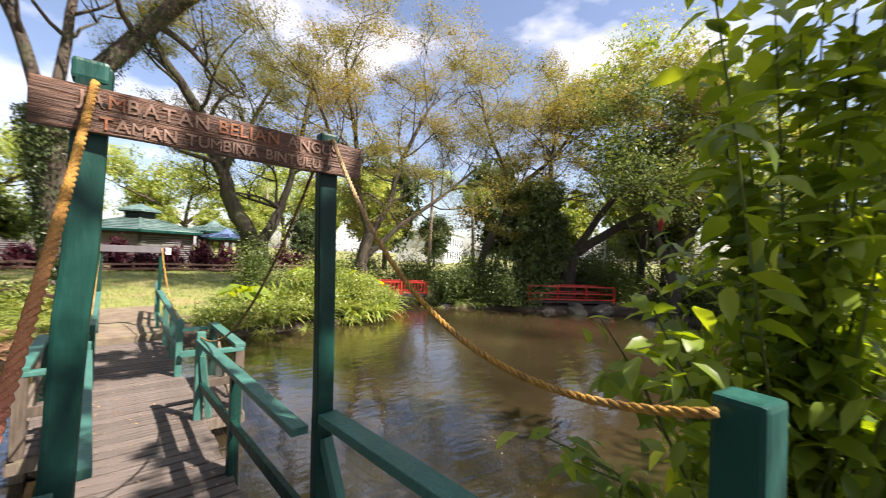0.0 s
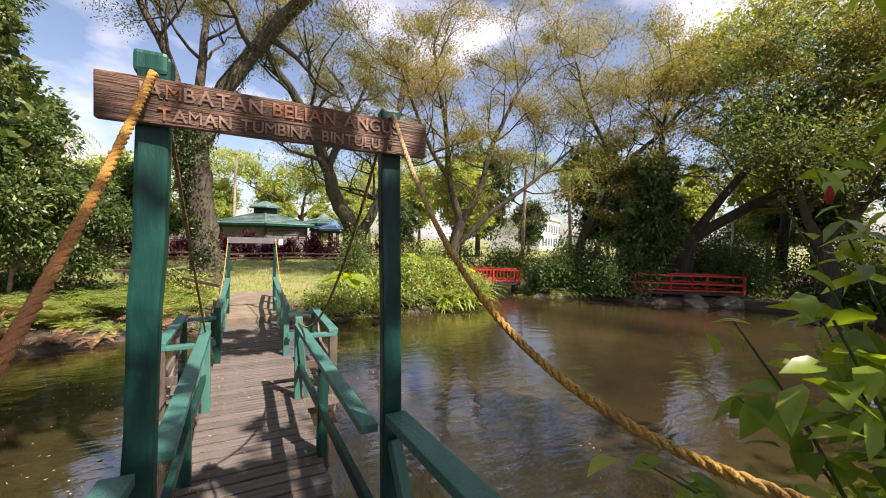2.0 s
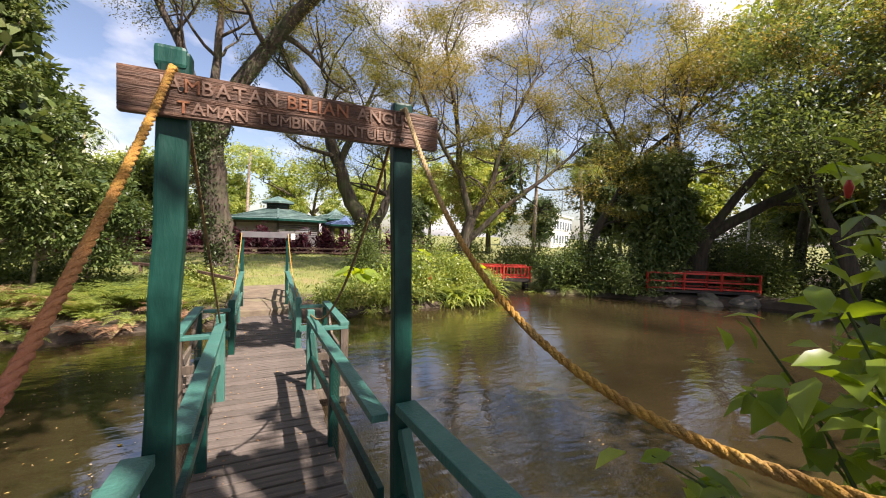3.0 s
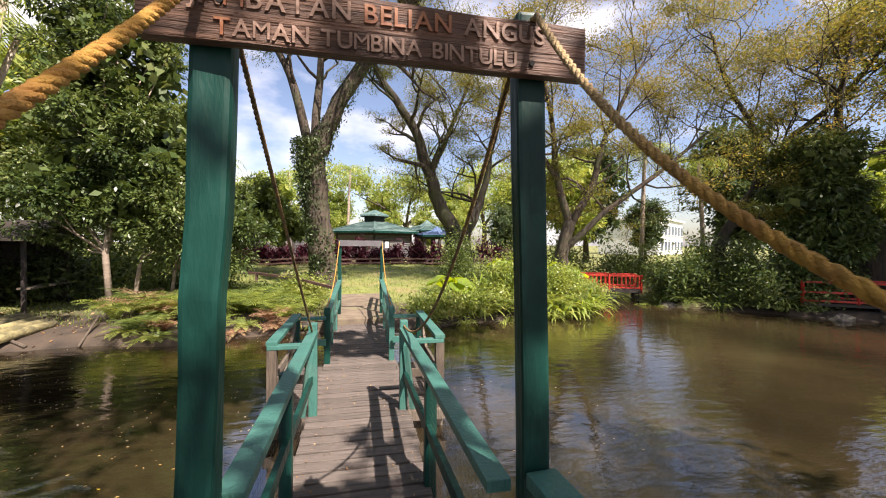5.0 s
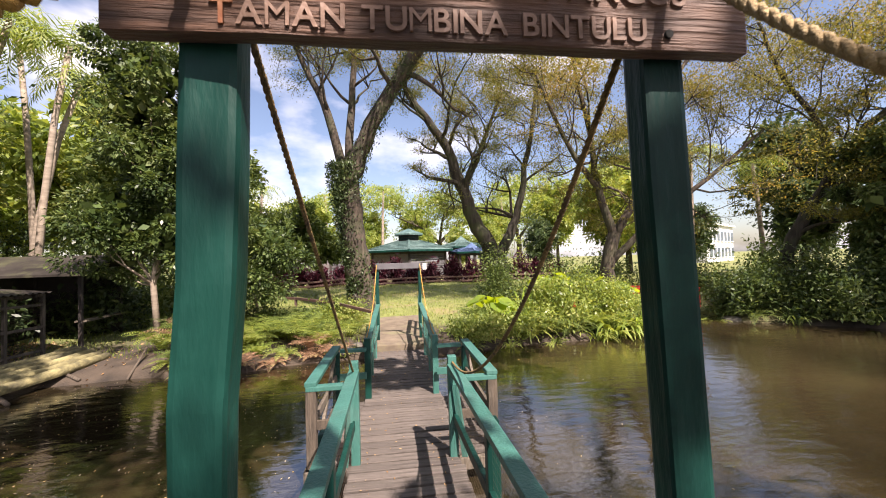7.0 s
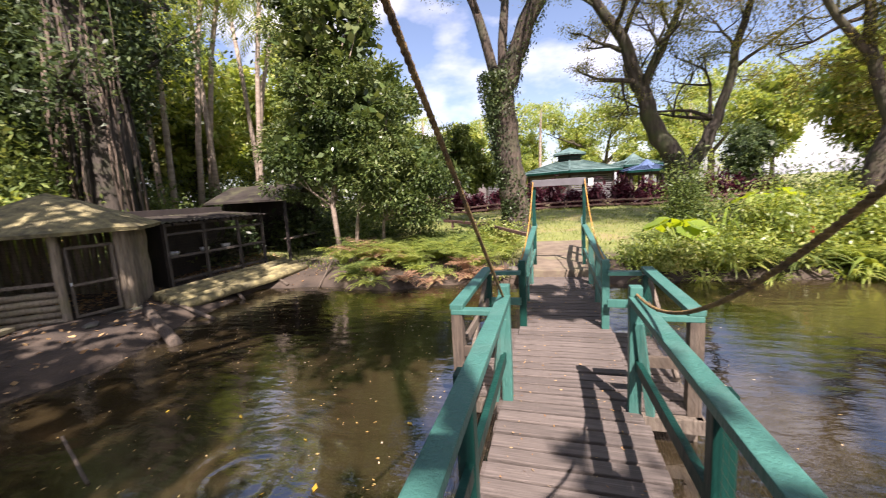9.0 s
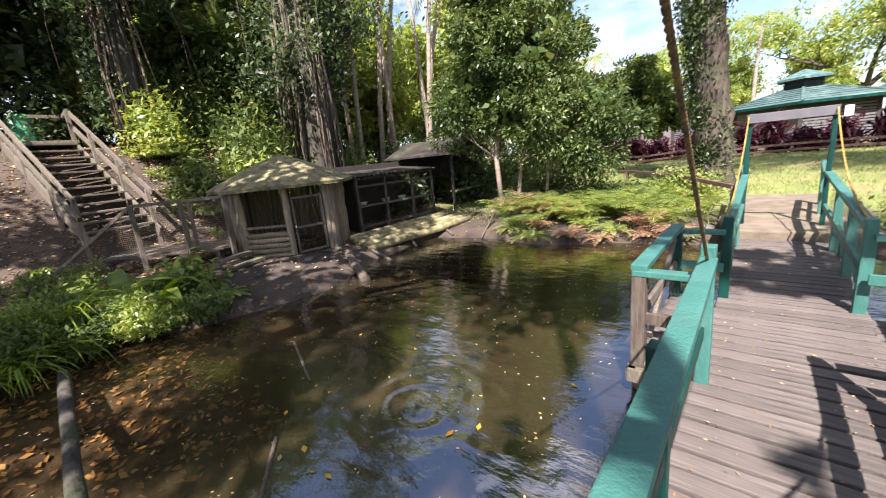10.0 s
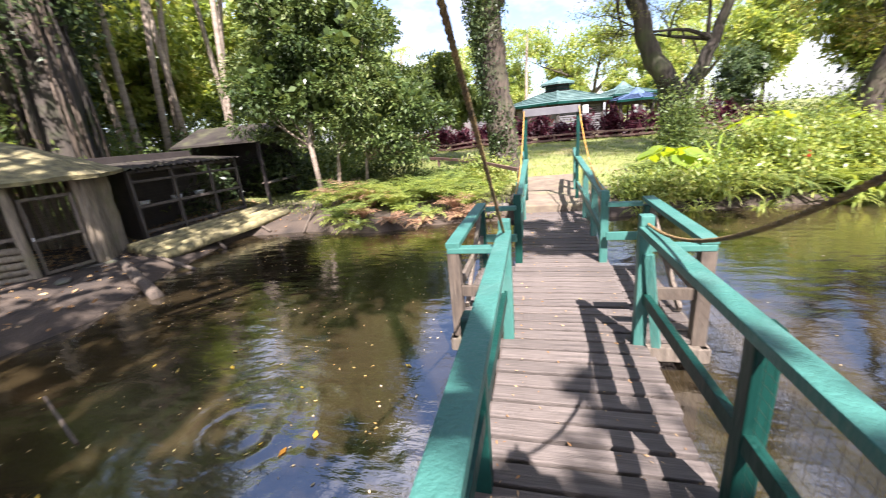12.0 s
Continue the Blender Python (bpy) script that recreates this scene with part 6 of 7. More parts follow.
elephant_ear(on(2.3, 8.5), 7, 0.46, 601)
elephant_ear(on(6.1, 9.6, 0.2), 5, 0.5, 603)
elephant_ear(on(4.4, 10.0, 0.4), 5, 0.45, 602)

# lawn grass and fallen leaves, too many to count
n = 26000
gx, gy = R.uniform(-9, 9, n), R.uniform(7.4, 21, n)
ok = (pond_distance(gx, gy) > 0.3) & ~((np.abs(gx) < 0.7) & (gy < 10.5))
gx, gy = gx[ok], gy[ok]
gc = np.stack([gx, gy, ground_height(gx, gy) + 0.03], 1)
gd = np.tile(np.array((0, 0, 1.0)), (len(gc), 1))
tagged(new("grass", quads_mesh("grass", leaves(gc, 0.09, R, -0.2, 0.16, 1.0, gd), L_FERN)), "short sunlit lawn grass", "grass", kind="stuff")
n = 17000
fx, fy = R.uniform(-14, -5, n), R.uniform(-3, 9, n)
fpd = pond_distance(fx, fy)
ok = ((fpd > 0.1) & ((fx < -7.4) | (R.random(n) < 0.12))) | ((fpd > -1.5) & (fpd < -0.1) & (fy < 2.0))
fx, fy = fx[ok], fy[ok]
# more litter on the bed, its pale colour also standing in for sunlit patches
bx_, by_ = R.uniform(-5.8, -2.3, 1900), R.uniform(-2.2, 1.4, 1900)
bd_ = pond_distance(bx_, by_)
ok = (bd_ < -0.02) & (bd_ > -2.0)
fx, fy = np.concatenate([fx, bx_[ok]]), np.concatenate([fy, by_[ok]])
fc = np.stack([fx, fy, ground_height(fx, fy) + 0.012], 1)
fd = R.normal(size=(len(fc), 3)) * np.array((1, 1, 0.15))
tagged(new("leaf_litter", quads_mesh("leaf_litter", leaves(fc, 0.075, R, 0.0, 0.5, 0.3, fd), M_LITTER)), "brown fallen leaves over the hillside and the shallow pond bed", "leaf litter", kind="stuff")
n = 2200
wx, wy = R.uniform(-5.8, 3.0, n), R.uniform(-2, 7, n)
ok = (pond_distance(wx, wy) < -0.05) & (np.abs(wx) > 0.95)
keep = R.random(n) < np.where(wx < 0, 1.0, 0.3)
wx, wy = wx[ok & keep], wy[ok & keep]
wc = np.stack([wx, wy, np.full(len(wx), WATER + 0.006)], 1)
wd = R.normal(size=(len(wc), 3)) * np.array((1, 1, 0.01))
wl = leaves(wc, 0.024, R, 0.0, 0.5, 0.02, wd, 0.02)
wl[:, 2] = WATER + 0.005 + (wl[:, 2] - WATER - 0.006) * 0.1
n = 24
lx, ly = R.uniform(-3.6, -1.1, n), R.uniform(-0.1, 2.6, n)
lc = np.stack([lx, ly, np.full(n, WATER + 0.008)], 1)
ld = R.normal(size=(n, 3)) * np.array((1, 1, 0.01))
ll = leaves(lc, 0.06, R, 0.0, 0.5, 0.02, ld, 0.02)
ll[:, 2] = WATER + 0.007 + (ll[:, 2] - WATER - 0.008) * 0.1
M_YLEAF = leafy("yellow_leaf", [(0.30, 0.12, 0.03), (0.5, 0.22, 0.02), (0.55, 0.38, 0.04), (0.30, 0.26, 0.16)], 0.6, 0.05)
tagged(new("floating_yellow_leaves", quads_mesh("floating_yellow_leaves", ll, M_YLEAF)), "orange and yellow leaves floating on dark water", "leaf litter", kind="stuff")
M_FLOAT = leafy("floating_leaf", [(0.50, 0.46, 0.38), (0.40, 0.34, 0.22), (0.42, 0.28, 0.08), (0.30, 0.32, 0.16)], 0.6, 0.05)
tagged(new("floating_leaves", quads_mesh("floating_leaves", wl, M_FLOAT)), "small pale petals and leaves floating on the pond", "leaf litter", kind="stuff")
n = 420
wx, wy = R.uniform(-0.42, 0.42, n), R.uniform(-1, 6.5, n)
wx = np.sign(wx) * np.abs(wx / 0.42) ** 0.6 * 0.42
wc = np.stack([wx, wy, np.full(n, 0.007)], 1)
wd = R.normal(size=(n, 3)) * np.array((1, 1, 0.05))
tagged(new("fallen_leaves", quads_mesh("fallen_leaves", leaves(wc, 0.022, R, 0.0, 0.4, 0.05, wd, 0.1), M_LITTER)), "tiny dry leaves scattered on the deck", "leaf litter", kind="stuff")

# ---- huts, cages and stairs on the near bank ----


def joined(parts):
    V, F = [], []
    for vs, fs in parts:
        o = len(V)
        V += vs
        F += [tuple(i + o for i in f) for f in fs]
    return V, F


def log_part(name, a, b, r, mat, parent, seed=0, sides=8):
    a, b = Vector(a), Vector(b)
    n = 6
    pts = [a.lerp(b, i / n) + Vector((noise.noise((i * 0.9, seed, 1)), noise.noise((i * 0.9, seed, 5)), noise.noise((i * 0.9, seed, 9)))) * r * 0.35 for i in range(n + 1)]
    rad = [r * (1 + 0.15 * noise.noise((i * 1.3, seed, 3))) for i in range(n + 1)]
    vs, fs = tube(pts, rad, sides)
    return part(name, mesh_from(name, vs, fs, mat, True), None, parent)


def wire_panel(parent, a, b, h0, h1, step=0.07, r=0.0016):
    a, b = Vector(a), Vector(b)
    L = (b - a).length
    pts = []
    k = int(L / step) + 1
    for i in range(k + 1):
        p = a.lerp(b, i / k)
        pts.append(tube([p + Vector((0, 0, h0)), p + Vector((0, 0, h1))], [r, r], 3, False))
    for i in range(int((h1 - h0) / step) + 1):
        z = Vector((0, 0, h0 + i * step))
        pts.append(tube([a + z, b + z], [r, r], 3, False))
    V, F = joined(pts)
    return part("wire_netting", mesh_from("wire_netting", V, F, M_MESH), None, parent)


HX, HY = -7.87, 4.13
hut = thing("animal_hut", "small eight-sided log hut with a mossy thatched-looking roof", "hut", (HX, HY, gz(HX, HY) - 0.02), -30)
HR, HH = 1.12, 1.36
corner = [Vector((HR * math.cos(k * math.pi / 4), HR * math.sin(k * math.pi / 4), 0)) for k in range(8)]
for k in range(8):
    A, B = corner[k], corner[(k + 1) % 8]
    log_part("corner_post", A + Vector((0, 0, -0.2)), A + Vector((0, 0, HH)), 0.058, M_LOG, hut, k)
    if k == 0:      # the doorway
        C, D = A.lerp(B, 0.14), A.lerp(B, 0.80)
        door = part("door", beam(C + Vector((0, 0, 0.06)), C + Vector((0, 0, 1.12)), 0.05, 0.04, 0.004, up=(0, 1, 0)), M_OLDWOOD, hut, "wooden door frame with dark green wire")
        for a, b in ((D + Vector((0, 0, 0.06)), D + Vector((0, 0, 1.12))), (C + Vector((0, 0, 1.1)), D + Vector((0, 0, 1.1))), (C + Vector((0, 0, 0.55)), D + Vector((0, 0, 0.55))), (C + Vector((0, 0, 0.08)), D + Vector((0, 0, 0.08)))):
            part("frame_rail", beam(a, b, 0.045, 0.045, 0.004, up=(0.3, 0.9, 0.1)), M_OLDWOOD, door)
        wire_panel(hut, C, D, 0.1, 1.1, 0.05)
        log_part("log", B.lerp(A, 0.10) + Vector((0, 0, -0.1)), B.lerp(A, 0.10) + Vector((0, 0, HH)), 0.05, M_LOG, hut, 40)
        part("lock", beam(C + Vector((0.03, 0, 0.55)), C + Vector((0.03, 0, 0.60)), 0.03, 0.02, 0.003), M_WHITEWALL, hut, "pale metal padlock")
    elif k == 7:    # the window over stacked logs
        for j in range(5):
            log_part("log", A + Vector((0, 0, 0.07 + 0.10 * j)), B + Vector((0, 0, 0.07 + 0.10 * j)), 0.05, M_LOG, hut, 50 + j)
        wire_panel(hut, A, B, 0.55, 1.25, 0.05)
        part("window_rail", beam(A + Vector((0, 0, 0.62)), B + Vector((0, 0, 0.62)), 0.04, 0.05, 0.004), M_OLDWOOD, hut)
    else:
        for j in range(1, 7):
            p = A.lerp(B, j / 7)
            log_part("log", p + Vector((0, 0, -0.15)), p + Vector((0, 0, HH - 0.01)), 0.052, M_LOG, hut, k * 9 + j)
# roof of eight sagging slopes
vs, fs = [], []
RN, RK = 6, 40
for i in range(RN + 1):
    f = i / RN
    for k in range(RK):
        a = 2 * math.pi * k / RK
        m = (a + math.pi / 8) % (math.pi / 4) - math.pi / 8
        rr = (1.44 * f) * math.cos(math.pi / 8) / math.cos(((a % (math.pi / 4)) - math.pi / 8)) if f > 0 else 0.0
        z = 1.95 - 0.60 * f ** 1.15 + 0.03 * noise.noise((a * 3, f * 5, 1.0))
        vs.append((rr * math.cos(a), rr * math.sin(a), z))
for i in range(RN):
    for k in range(RK):
        k2 = (k + 1) % RK
        fs.append((i * RK + k, i * RK + k2, (i + 1) * RK + k2, (i + 1) * RK + k))
o = len(vs)
for k in range(RK):
    vs.append((vs[RN * RK + k][0] * 0.99, vs[RN * RK + k][1] * 0.99, vs[RN * RK + k][2] - 0.05))
for k in range(RK):
    k2 = (k + 1) % RK
    fs.append((RN * RK + k, RN * RK + k2, o + k2, o + k))
fs.append(tuple(o + k for k in range(RK)))
part("roof", mesh_from("roof", vs, fs, M_MOSSWOOD, False), None, hut, "mossy olive and brown roof")
part("floor_slab", box(-0.9, 0.9, -0.9, 0.9, -0.15, 0.02, 0.02), M_ROCK, hut)

# row of wire cages beside it
cage = thing("bird_cage", "long dark timber and wire cage with a rusty sheet roof", "cage", (0, 0, 0.02))
C0, C1 = Vector((-7.15, 5.4, 0)), Vector((-7.0, 7.75, 0))
back = Vector((-1.5, 0.3, 0))
for f in (0.0, 0.34, 0.70, 1.0):
    p = C0.lerp(C1, f)
    part("post", beam(p + Vector((0, 0, -0.2)), p + Vector((0, 0, 1.22)), 0.055, 0.055, 0.006, up=(0, 1, 0)), M_CAGEWOOD, cage)
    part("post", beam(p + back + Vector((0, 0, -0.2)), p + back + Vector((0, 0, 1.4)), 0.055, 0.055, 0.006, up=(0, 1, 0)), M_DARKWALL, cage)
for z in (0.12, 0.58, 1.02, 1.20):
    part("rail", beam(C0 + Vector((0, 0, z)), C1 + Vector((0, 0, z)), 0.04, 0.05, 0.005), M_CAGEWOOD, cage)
# near-black walls give the cage its dark inside by colour
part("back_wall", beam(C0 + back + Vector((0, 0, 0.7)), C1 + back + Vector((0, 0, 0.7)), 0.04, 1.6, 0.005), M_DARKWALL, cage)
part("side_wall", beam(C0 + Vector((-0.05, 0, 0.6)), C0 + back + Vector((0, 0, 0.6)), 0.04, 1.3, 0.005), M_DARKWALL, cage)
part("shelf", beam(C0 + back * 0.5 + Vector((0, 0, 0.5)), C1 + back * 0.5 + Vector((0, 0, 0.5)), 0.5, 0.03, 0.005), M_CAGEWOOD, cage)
wire_panel(cage, C0, C1, 0.1, 1.2, 0.06, 0.0007)
roofv, rooff = [], []
for i in range(41):
    for j in range(2):
        p = C0.lerp(C1, -0.04 + 1.08 * i / 40) + back * (1.12 * j) + Vector((0.14 * (1 - j), 0, 1.25 + 0.12 * j + 0.014 * math.sin(i * math.pi)))
        p.z += 0.016 * (1 if i % 2 else -1)
        roofv.append(p)
for i in range(40):
    rooff.append((2 * i, 2 * i + 2, 2 * i + 3, 2 * i + 1))
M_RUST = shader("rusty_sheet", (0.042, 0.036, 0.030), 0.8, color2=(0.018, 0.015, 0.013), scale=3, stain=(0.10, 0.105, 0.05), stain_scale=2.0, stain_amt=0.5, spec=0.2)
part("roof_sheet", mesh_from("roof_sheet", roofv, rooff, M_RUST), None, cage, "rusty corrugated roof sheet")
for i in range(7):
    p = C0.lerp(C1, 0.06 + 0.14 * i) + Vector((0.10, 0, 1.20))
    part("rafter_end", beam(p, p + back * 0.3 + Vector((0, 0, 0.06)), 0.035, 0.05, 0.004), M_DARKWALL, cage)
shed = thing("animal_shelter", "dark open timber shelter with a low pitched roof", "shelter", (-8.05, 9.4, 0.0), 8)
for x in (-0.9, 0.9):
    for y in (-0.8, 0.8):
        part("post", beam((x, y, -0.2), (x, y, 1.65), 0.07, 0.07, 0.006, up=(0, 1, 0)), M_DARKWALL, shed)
# the shelter's inner shade is likewise put into its dark walls
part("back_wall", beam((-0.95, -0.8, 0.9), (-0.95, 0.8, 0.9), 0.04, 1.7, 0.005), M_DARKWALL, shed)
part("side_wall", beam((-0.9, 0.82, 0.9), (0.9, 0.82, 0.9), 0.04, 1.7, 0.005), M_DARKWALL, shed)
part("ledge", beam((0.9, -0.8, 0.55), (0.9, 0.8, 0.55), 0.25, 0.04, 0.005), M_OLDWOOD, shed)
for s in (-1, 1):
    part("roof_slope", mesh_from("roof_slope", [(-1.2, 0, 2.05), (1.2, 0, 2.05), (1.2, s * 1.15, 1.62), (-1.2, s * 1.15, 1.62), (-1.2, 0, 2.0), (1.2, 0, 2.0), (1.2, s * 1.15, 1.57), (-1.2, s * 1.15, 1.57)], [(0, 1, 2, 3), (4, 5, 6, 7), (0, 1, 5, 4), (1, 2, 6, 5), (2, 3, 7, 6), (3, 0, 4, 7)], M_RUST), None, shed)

# mossy log landing at the water
pier = thing("log_landing", "sloping landing of mossy split logs at the water's edge", "landing", (0, 0, 0))
for j in range(5):
    o = Vector((0.16 * j, -0.02 * j, -0.035 * j))
    log_part("log", Vector((-6.75, 4.75, 0.03)) + o, Vector((-6.35, 7.65, 0.13)) + o, 0.085, M_MOSSWOOD, pier, 70 + j)
for y in (5.2, 6.4, 7.4):
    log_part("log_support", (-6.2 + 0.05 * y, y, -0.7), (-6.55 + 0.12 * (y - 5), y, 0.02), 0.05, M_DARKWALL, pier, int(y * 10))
for j, (a, b, r) in enumerate((((-4.85, 3.55, -0.25), (-6.2, 4.2, -0.03), 0.075), ((-5.3, 4.55, -0.25), (-6.5, 4.75, -0.02), 0.03), ((-5.7, 5.6, -0.24), (-6.4, 6.0, -0.05), 0.03), ((-5.5, 6.6, -0.2), (-6.2, 6.9, 0.0), 0.03), ((-2.7, -0.05, -0.275), (-5.4, 0.17, -0.235), 0.05), ((-2.07, 0.52, -0.265), (-2.61, 0.93, -0.25), 0.014), ((-3.92, 1.8, -0.265), (-3.06, 1.46, -0.255), 0.012), ((-4.75, 6.6, -0.24), (-4.9, 7.4, 0.15), 0.02))):
    t = thing("driftwood", "weathered dead branch lying in shallow water", "log")
    log_part("wood", a, b, r, M_BAYWOOD if j != 4 else M_BARK_DARK, t, 90 + j)
# stepping timbers and boards left of the hut
walkway = thing("boardwalk", "old grey boardwalk beside the hut", "boardwalk", (0, 0, 0))
W0, W1 = Vector((-8.0, 2.95, 0.28)), Vector((-9.2, 1.45, 0.34))
for j in range(7):
    o = Vector((0.62, -0.5, 0)) * ((j - 3) * 0.145 / 0.8)
    part("board", beam(W0 + o, W1 + o, 0.105, 0.04, 0.006, rough=0.006, cuts=3), M_OLDWOOD, walkway)
for f in (0.05, 0.5, 0.95):
    p = W0.lerp(W1, f)
    part("bearer", beam(p + Vector((0.4, -0.33, -0.07)), p + Vector((-0.4, 0.33, -0.07)), 0.07, 0.09, 0.006), M_DARKWALL, walkway)
    part("foot", beam(p + Vector((0.36, -0.3, -0.6)), p + Vector((0.36, -0.3, -0.1)), 0.08, 0.08, 0.006, up=(0, 1, 0)), M_DARKWALL, walkway)
fence = thing("net_fence", "leaning timber fence covered with rusty netting", "fence", (0, 0, 0))
FP = [Vector((-7.45, 2.75, 0.30)), Vector((-7.85, 2.2, 0.30)), Vector((-8.25, 1.6, 0.30)), Vector((-8.78, 0.5, 0.25))]
for j, p in enumerate(FP[:3]):
    part("post", beam(p + Vector((0, 0, -0.5)), p + Vector((0, 0, 0.90)), 0.07, 0.07, 0.006, up=(0, 1, 0)), M_OLDWOOD, fence)
for a, b in zip(FP, FP[1:3]):
    part("rail", beam(a + Vector((0, 0, 0.90)), b + Vector((0, 0, 0.90)), 0.05, 0.05, 0.005), M_OLDWOOD, fence)
    wire_panel(fence, a, b, 0.0, 0.88, 0.032, 0.0026)
part("rail", beam(FP[2] + Vector((0, 0, 0.90)), FP[3] + Vector((0, 0, 0.0)), 0.05, 0.05, 0.005), M_OLDWOOD, fence)
V, F = joined([tube([FP[2].lerp(FP[3], f) + Vector((0, 0, 0)), FP[2].lerp(FP[3], f) + Vector((0, 0, 0.90 * (1 - f)))], [0.003, 0.003], 3, False) for f in np.linspace(0.02, 0.98, 40)] + [tube([FP[2] + Vector((0, 0, z)), FP[2].lerp(FP[3], 1 - z / 0.9) + Vector((0, 0, z))], [0.0026, 0.0026], 3, False) for z in np.arange(0.03, 0.86, 0.032)])
part("loose_netting", mesh_from("loose_netting", V, F, M_MESH), None, fence)
part("slanting_prop", beam(FP[1] + Vector((-0.1, 0.15, 0.0)), FP[1] + Vector((-0.4, 0.25, 0.85)), 0.06, 0.06, 0.005), M_OLDWOOD, fence)
steps = thing("log_steps", "rough timber steps down to the pond", "steps", (0, 0, 0))
for j in range(5):
    p = Vector((-7.25 + 0.30 * j, 2.65 + 0.05 * j, 0.16 - 0.10 * j))
    part("tread", beam(p + Vector((-0.05, 0.3, 0)), p + Vector((0.15, -0.32, 0)), 0.16, 0.055, 0.008, rough=0.01, cuts=3), M_OLDWOOD, steps)
    part("riser_log", mesh_from("riser_log", *tube([p + Vector((0.02, 0.28, -0.10)), p + Vector((0.2, -0.3, -0.10))], [0.05, 0.05], 7), M_DARKWALL, True), None, steps)

# the stair up the hillside
stair = thing("wooden_stair", "weathered open timber stair climbing the hillside", "stairs", (0, 0, 0))
S0, S1 = Vector((-10.1, 1.78, 0.66)), Vector((-13.1, 1.26, 2.75))
ax = (S1 - S0)
side = Vector((-ax.y, ax.x, 0)).normalized() * 0.60
NT = 12
for j in range(NT):
    p = S0 + ax * ((j + 0.5) / NT)
    part("tread", beam(p - side, p + side, 0.25, 0.04, 0.005), M_OLDWOOD, stair)
for s in (-1, 1):
    part("stringer", beam(S0 + side * s + Vector((0.1, 0, -0.12)), S1 + side * s + Vector((0, 0, -0.08)), 0.05, 0.22, 0.006), M_OLDWOOD, stair)
    for z in (0.36, 0.70):
        part("handrail", beam(S0 + side * s * 1.08 + Vector((0.1, 0, z)), S1 + side * s * 1.08 + Vector((0, 0, z)), 0.05, 0.10, 0.006), M_OLDWOOD, stair)
    for f in (0.03, 0.35, 0.68, 0.98):
        p = S0 + ax * f + side * s * 1.02
        part("post", beam(p + Vector((0, 0, -0.6)), p + Vector((0, 0, 0.74)), 0.08, 0.08, 0.006, up=(0, 1, 0)), M_OLDWOOD, stair)
part("landing", box(-14.2, -13.05, 0.55, 1.95, 2.69, 2.76, 0.01), M_OLDWOOD, stair)
for a, b in (((-13.1, 1.88, 3.45), (-14.15, 1.92, 3.45)), ((-14.15, 1.92, 3.45), (-14.15, 1.3, 3.45))):
    part("handrail", beam(a, b, 0.05, 0.08, 0.006), M_OLDWOOD, stair)
bin1 = thing("green_bin", "green plastic bin at the top of the stair", "bin", (-14.9, 1.25, gz(-14.9, 1.25)))
M_BIN = shader("green_plastic", (0.05, 0.30, 0.16), 0.45, color2=(0.04, 0.24, 0.13), scale=4)
part("bin_body", mesh_from("bin_body", *tube([(0, 0, 0), (0, 0, 0.75)], [0.24, 0.30], 12), M_BIN, False), None, bin1)
part("lid", mesh_from("lid", *tube([(0, 0, 0.75), (0, 0, 0.80), (0, 0, 0.88)], [0.32, 0.32, 0.2], 12), M_BIN, False), None, bin1)

slab = part("stone_slab", box(-0.34, 0.34, -0.24, 0.24, -0.05, 0.03, 0.02), M_ROCK)
slab.matrix_basis = pose(-5.85, 3.2, -0.215, 4, -3, 25)
tagged(slab, "flat mossy stone slab half sunk at the water's edge", "stone")
for bx, by, bz in ((-7.75, 6.0, 0.535), (-7.7, 6.7, 0.535), (-7.72, 7.3, 0.535)):
    bowl = thing("feed_bowl", "pale plastic feed bowl on the cage shelf", "bowl", (bx, by, bz))
    part("bowl_body", mesh_from("bowl_body", *tube([(0, 0, 0), (0, 0, 0.05), (0, 0, 0.10)], [0.06, 0.10, 0.11], 12), M_WHITEWALL, True), None, bowl)

# stones along the shore
rr = random.Random(8)


def stone(x, y, s, name="stone"):
    bm = bmesh.new()
    bmesh.ops.create_icosphere(bm, subdivisions=2, radius=1)
    sx, sy, sz = s * rr.uniform(0.8, 1.4), s * rr.uniform(0.7, 1.2), s * rr.uniform(0.4, 0.7)
    sd = rr.uniform(0, 50)
    for v in bm.verts:
        v.co = Vector((v.co.x * sx, v.co.y * sy, v.co.z * sz)) * (1 + 0.35 * noise.noise(v.co * 1.2 + Vector((sd, 0, 0))))
    ob = part(name, bm, M_ROCK)
    ob.matrix_basis = pose(x, y, gz(x, y) + 0.02, 0, 0, rr.uniform(0, 360))
    return tagged(ob, "rough grey-brown stone half sunk in the bank", "stone", "shore stones")


for x, y, s in ((-6.3, 3.5, 0.10), (-1.1, 7.25, 0.16), (-1.5, 7.3, 0.13), (-0.9, 7.5, 0.14), (12.0, 6.3, 0.35), (12.8, 5.6, 0.4), (13.6, 5.0, 0.4), (13.2, 5.9, 0.3), (9.3, 9.0, 0.25), (7.3, 9.9, 0.2)):
    stone(x, y, s)

# ---- across the lawn ----


def ring_roof(n, r0, z0, r1, z1, thick=0.1):
    vs, fs = [], []
    for r, z in ((r0, z0), (r1, z1), (r1, z1 - thick), (r0, z0 - thick)):
        for k in range(n):
            a = 2 * math.pi * (k + 0.5) / n
            vs.append((r * math.cos(a), r * math.sin(a), z))
    for b in range(4):
        b2 = (b + 1) % 4
        for k in range(n):
            k2 = (k + 1) % n
            fs.append((b * n + k, b * n + k2, b2 * n + k2, b2 * n + k))
    return vs, fs


